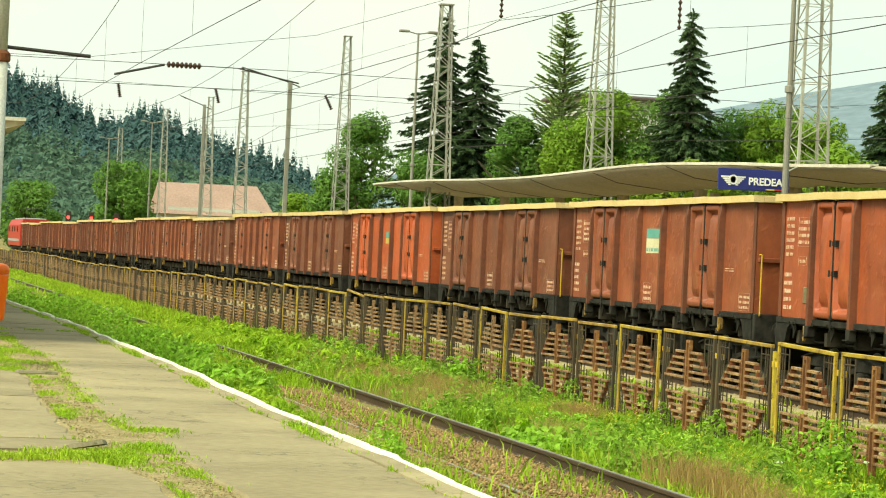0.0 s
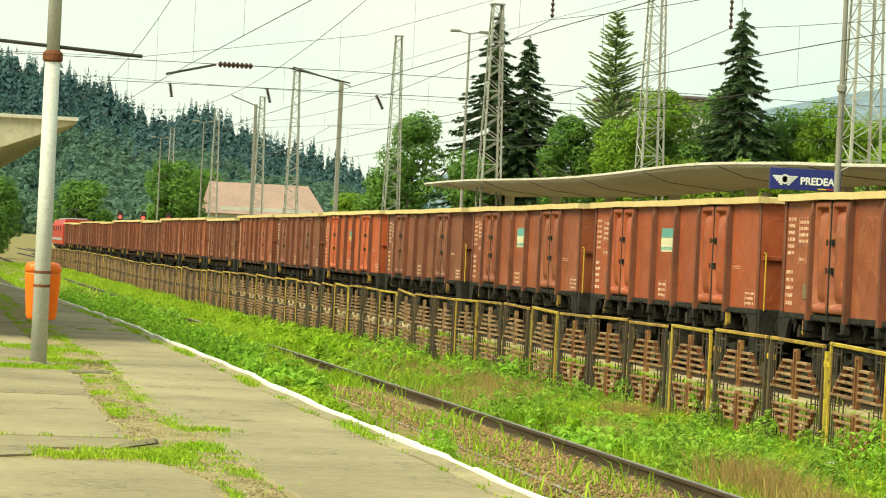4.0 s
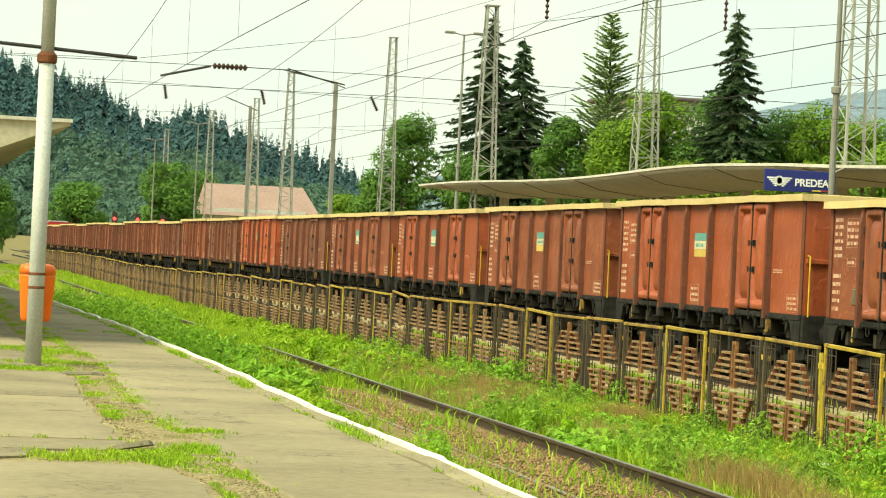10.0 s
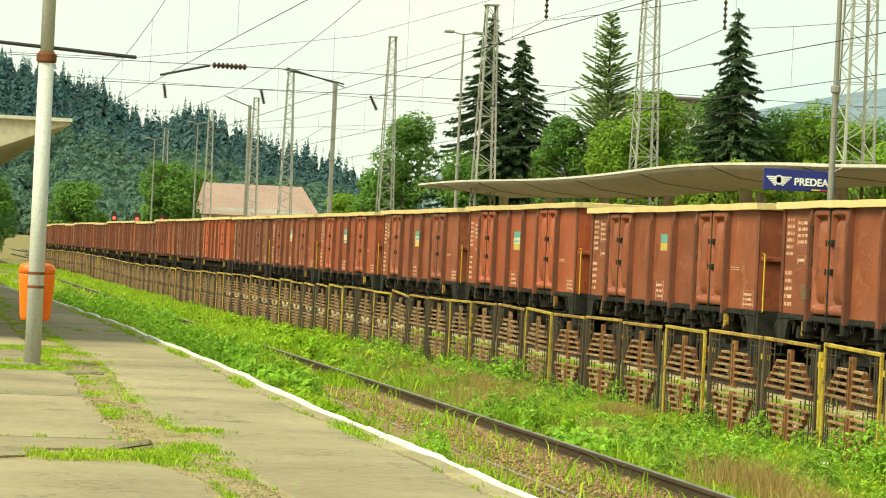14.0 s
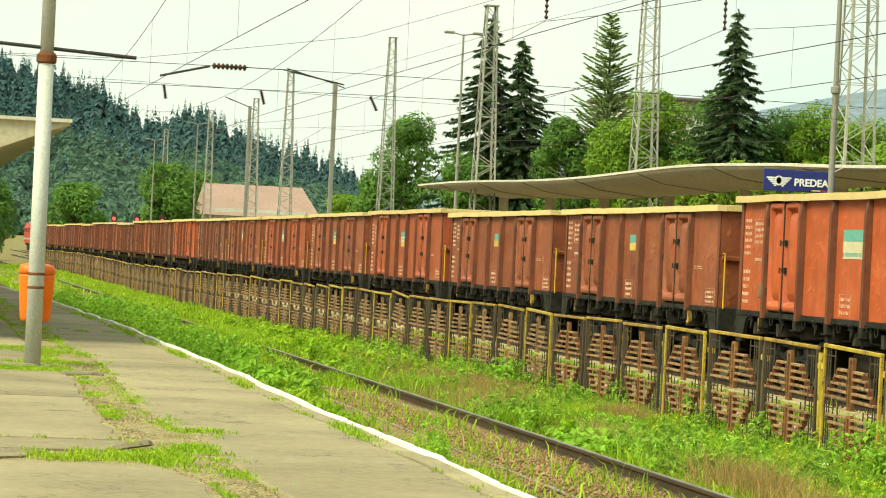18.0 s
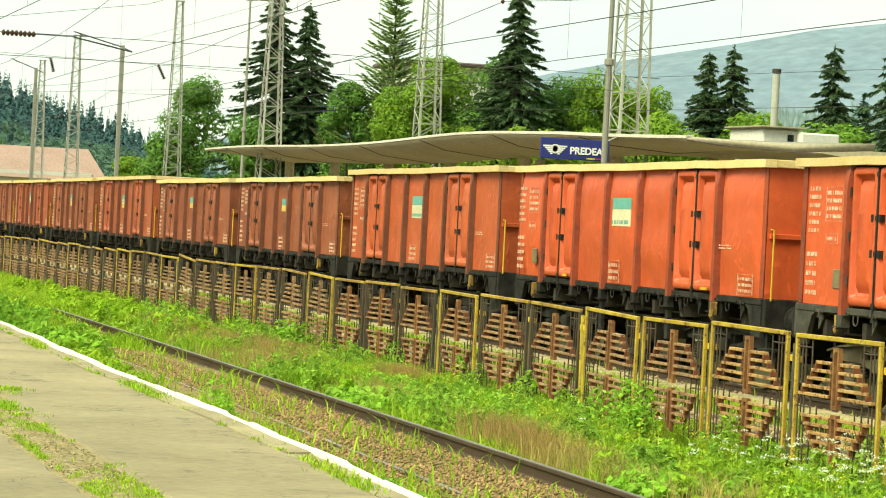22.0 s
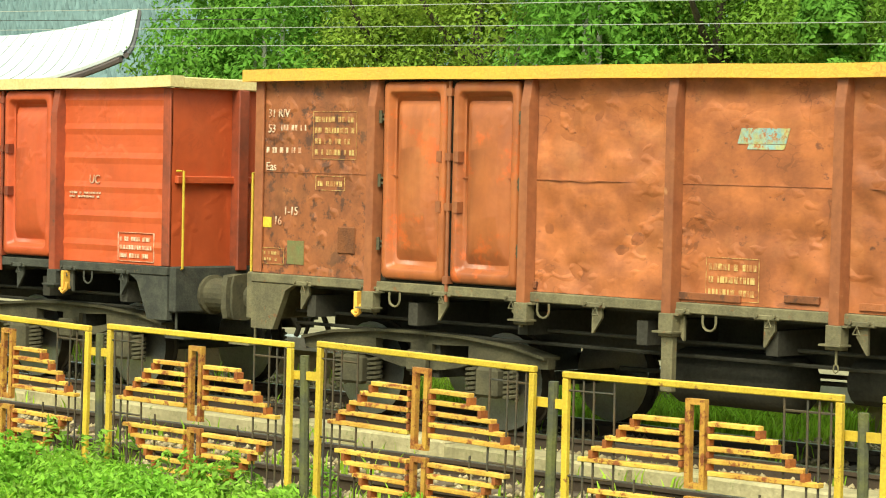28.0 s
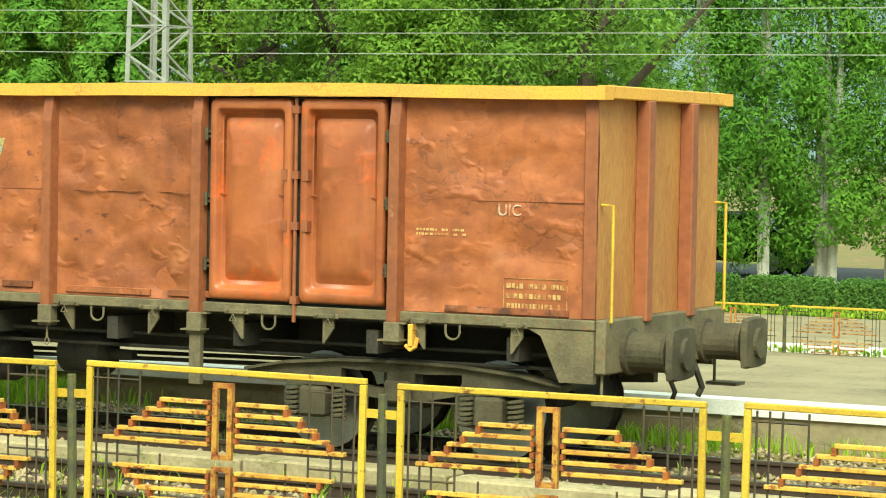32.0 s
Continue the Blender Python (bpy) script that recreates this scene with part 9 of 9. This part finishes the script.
def far_fence():
    me = fence_meshes()
    t = thing("far_fence", "yellow welded fence along the far side", "fence")
    for k in range(9):
        x = -10.9 + 1.52 * k
        p = part("panel", me["frame"], None, t)
        p.matrix_basis = pose(x, 29.0, -0.10) @ Matrix.Diagonal((0.66, 0.66, 0.66, 1))
        for s in me["slat_mid"]:
            part("slat", s, None, p)
        ob = part("bar_grid", me["bars"], None, p)
        ob["kind"] = "stuff"
        part("loop", me["upper_loop"], None, p)
        part("loop", me["lower_loop"], None, p)
        q = part("post", me["post"], None, t)
        q.matrix_basis = pose(x + 0.76, 29.02, -0.10) @ Matrix.Diagonal((0.8, 0.8, 0.66, 1))


def woods():
    conifer(-152.1, 32.1, 14.8, 5.2, "tall dark green spruce behind the canopy", 1, droop=0.5, taper=0.95, n_levels=38, leaf=0.14)
    conifer(-151.8, 33.9, 13.6, 5.6, "dark green spruce with drooping boughs", 2, droop=0.5, taper=0.95, n_levels=34, leaf=0.14)
    conifer(-137.2, 41.8, 14.6, 4.6, "tall dark spruce standing among maples", 3, droop=0.55, taper=0.95, n_levels=40, leaf=0.14, clear=0.02)
    conifer(-123.7, 47.2, 10.5, 3.6, "dark spruce on the slope", 4, droop=0.5, taper=0.9)
    conifer(-123.3, 48.3, 10.9, 3.7, "dark spruce on the slope", 5, droop=0.5, taper=0.9)
    conifer(-121.4, 52.7, 11.1, 3.9, "dark green spruce on the slope", 6, droop=0.5, taper=0.9)
    conifer(-83.9, 38.7, 10.6, 2.0, "big spruce with hanging boughs", 7, droop=0.9, taper=0.42, n_levels=34, leaf=0.11)
    for k, (x, y, top) in enumerate(((-119, 58, 10.4), (-118.5, 59.3, 10.8), (-117.6, 60.5, 11.4), (-117, 62, 11.0), (-116.5, 63.5, 12.0), (-104, 55, 9.5), (-100, 57, 10.5), (-92, 53, 9.4), (-90, 56, 10.4))):
        conifer(x, y, top, 3.4, "distant dark spruce on the slope", 20 + k, "spruce", 26, leaf=0.16)
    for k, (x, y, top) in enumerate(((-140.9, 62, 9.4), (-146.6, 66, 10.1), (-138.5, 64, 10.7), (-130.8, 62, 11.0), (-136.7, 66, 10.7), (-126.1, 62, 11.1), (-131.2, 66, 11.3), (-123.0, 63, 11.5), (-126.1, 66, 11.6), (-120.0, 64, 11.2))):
        conifer(x, y, top, 3.8, "spruce in the wood on the slope, tinted with haze", 300 + k, "spruce_far", 24, leaf=0.18)
    conifer(-147.5, 37.8, 14.9, 4.0, "slender pale green larch above the maples", 8, "birch", 46, "larch", droop=-0.35, leaf=0.085, taper=0.72, dense=1.1)
    broadleaf(-192.3, 35.2, 11.2, 2.4, "maple", "rounded green tree behind the train", 9, 15000, 0.17, 0.1, clumps=40)
    broadleaf(-191.0, 33.0, 6.8, 2.2, "maple", "low green tree behind the train", 10, 6000, 0.17, 0.15)
    for k, (x, y, top, s, m) in enumerate(((-147.6, 35.6, 9.4, 1.9, "maple"), (-140.9, 36.9, 9.3, 2.0, "leaf"), (-140.5, 38.6, 10.9, 2.2, "leaf"), (-141.5, 38.9, 8.8, 2.3, "maple"), (-139.8, 41.2, 11.2, 2.3, "maple"), (-139.0, 42.6, 9.6, 1.9, "maple"), (-136.4, 43.4, 5.4, 1.3, "maple"), (-139.5, 45.3, 9.8, 2.3, "maple"), (-137.9, 46.9, 10.4, 2.0, "leaf"), (-137.0, 48.8, 9.6, 2.2, "leaf"), (-150, 30.4, 7.0, 1.8, "maple"))):
        broadleaf(x, y, top, s, m, "leafy green maple behind the canopy", 100 + k, 24000, 0.115, 0.08, clumps=75)
    for k, (x, y, top) in enumerate(((-110.9, 32.0, 5.9), (-110.6, 33.9, 6.2), (-110.2, 34.9, 6.5), (-110, 36.2, 6.0))):
        broadleaf(x, y, top, 1.2, "leaf_light", "light green rounded shrub behind the canopy", 130 + k, 2200, 0.16, 0.1, "shrub")
    for k, (x, y, top, s, m) in enumerate(((-284, 27.0, 8.7, 3.0, "maple"), (-318, 33.4, 8.8, 3.0, "maple"), (-281, 45.6, 6.2, 2.6, "leaf"), (-279, 48.5, 7.0, 3.0, "leaf_dark"), (-300, 18.6, 6.4, 3.2, "maple"))):
        broadleaf(x, y, top, s, m, "green trees by the far house", 140 + k, 14000, 0.22, 0.05, clumps=55)
    for k, (x, y, top, s) in enumerate(((-175, 2.6, 4.6, 3.0), (-160, -1.0, 4.0, 2.6), (-190, 4.0, 4.2, 2.4), (-210, 0.0, 6.5, 4), (-230, 6.5, 5.5, 3.0))):
        broadleaf(x, y, top, s, "maple", "bushy green tree at the platform's far end", 150 + k, 14000, 0.16, 0.02, clumps=60)
    for k, (x, y, top, s, m) in enumerate(((-91.7, 33.6, 6.3, 1.7, "leaf"), (-90.6, 36.2, 6.4, 1.7, "leaf"), (-89.8, 38.8, 6.0, 1.6, "leaf_dark"), (-69.3, 34.3, 6.2, 1.7, "leaf_light"), (-68.6, 36.0, 6.4, 1.8, "leaf_light"), (-77, 40.0, 6.0, 1.8, "leaf"), (-72, 40.0, 5.6, 1.6, "leaf_dark"))):
        broadleaf(x, y, top, s, m, "bright green tree behind the canopy", 160 + k, 10000, 0.12, 0.05, clumps=34)
    # the belt of trees behind the last wagons
    belt = ((-51.5, 44.0, 9.5, 3.2, "leaf_dark", 0), (-47.5, 45.5, 8.4, 2.8, "leaf_dark", 0), (-39.6, 32.2, 8.0, 1.7, "thuja", 1), (-37.9, 32.6, 8.6, 1.8, "thuja", 1), (-36.2, 34.5, 8.5, 2.4, "leaf_light", 0), (-33.6, 34.0, 9.0, 2.5, "leaf_light", 0), (-30.0, 33.5, 8.2, 2.2, "leaf_dark", 0), (-28.4, 31.8, 8.6, 1.8, "thuja", 1), (-26.6, 32.8, 8.8, 2.2, "leaf", 0), (-24.0, 33.4, 9.0, 2.2, "leaf", 0), (-22.9, 30.9, 6.2, 0.85, "thuja", 1), (-21.5, 31.2, 6.0, 0.8, "thuja", 1), (-20.6, 33.6, 8.8, 2.2, "leaf", 0), (-18.3, 33.2, 9.4, 2.0, "leaf_dark", 0), (-16.2, 33.6, 9.6, 2.2, "leaf_dark", 0), (-15.8, 31.2, 5.6, 1.3, "leaf", 0), (-14.0, 34.0, 10.0, 2.2, "leaf_dark", 0), (-34.9, 38.5, 10.5, 3.2, "leaf_dark", 0), (-29.0, 38.5, 11.0, 3.4, "leaf_dark", 0), (-23.0, 39.0, 11.5, 3.4, "leaf_dark", 0), (-18.0, 39.0, 11.5, 3.4, "leaf_dark", 0), (-36.0, 43.5, 12.0, 3.4, "leaf_dark", 0), (-31.0, 43.5, 12.5, 3.4, "leaf_dark", 0), (-26.0, 43.8, 12.5, 3.4, "leaf_dark", 0), (-21.5, 43.6, 12.5, 3.2, "leaf_dark", 0))
    for k, (x, y, top, s, m, th) in enumerate(belt):
        if th:
            thuja(x, y, top, s, "tall bright green thuja behind the train", 200 + k, 24000, 0.075, 0.3, base=-0.1)
        else:
            broadleaf(x, y, top, s, m, "dense leafy tree behind the train", 200 + k, 46000 if y < 36 else 12000, 0.055 if y < 36 else 0.11, 0.08, base=-0.1, clumps=80)
    for k, (x, y, top, s) in enumerate(((-16.6, 45.0, 13.0, 1.5), (-15.2, 45.8, 13.5, 1.35), (-14.2, 46.6, 12.5, 1.3), (-13.0, 47.6, 13.0, 1.4), (-11.8, 47.4, 12.6, 1.35), (-18.4, 44.0, 13.0, 1.6), (-10.4, 46.5, 13.0, 1.4))):
        thuja(x, y, top, s, "tall thuja with whitewashed trunk by the road", 240 + k, 44000, 0.058, 1.1, base=-0.1)
    for x0, x1 in ((-13.2, -11.75), (-11.4, -10.3), (-16.5, -13.6)):
        hedge(x0, x1, 39.4, 40.1, -0.15, 0.50, "low clipped dark green hedge", int(-x0))


# ---- assembly ----
near_platform()
track("overgrown rusty railway track beside the platform", lambda x: 6.70, -260, 40, "worn_head", True, 0.05, lambda x: float(rise(x)))
track("railway track with polished rails beyond the fence", lambda x: 12.5, -300, 40, "railshine")
track("main railway track under the train", lambda x: TRACK_Y, -420, 60, "railshine")
strip_kerb()
far_platform()
stones("ballast_near", "brown stone ballast along the overgrown track", -70, 8, 4.6, 7.4, 70000, 0.025, M["ballast"], -0.13, 4)
stones("ballast_far", "brown stone ballast under the running tracks", -60, 10, 10.6, 18.9, 45000, 0.05, M["ballast_pale"], -0.13, 6)
hill_side()
far_ridge()
canopy()
pink_roof_house()
station_building()
blocks_opposite()
roadside()
masts_and_wires()
near_post()
woods()
far_fence()
grass_fields()
weeds()
fence()
train()
locomotive()
motions()
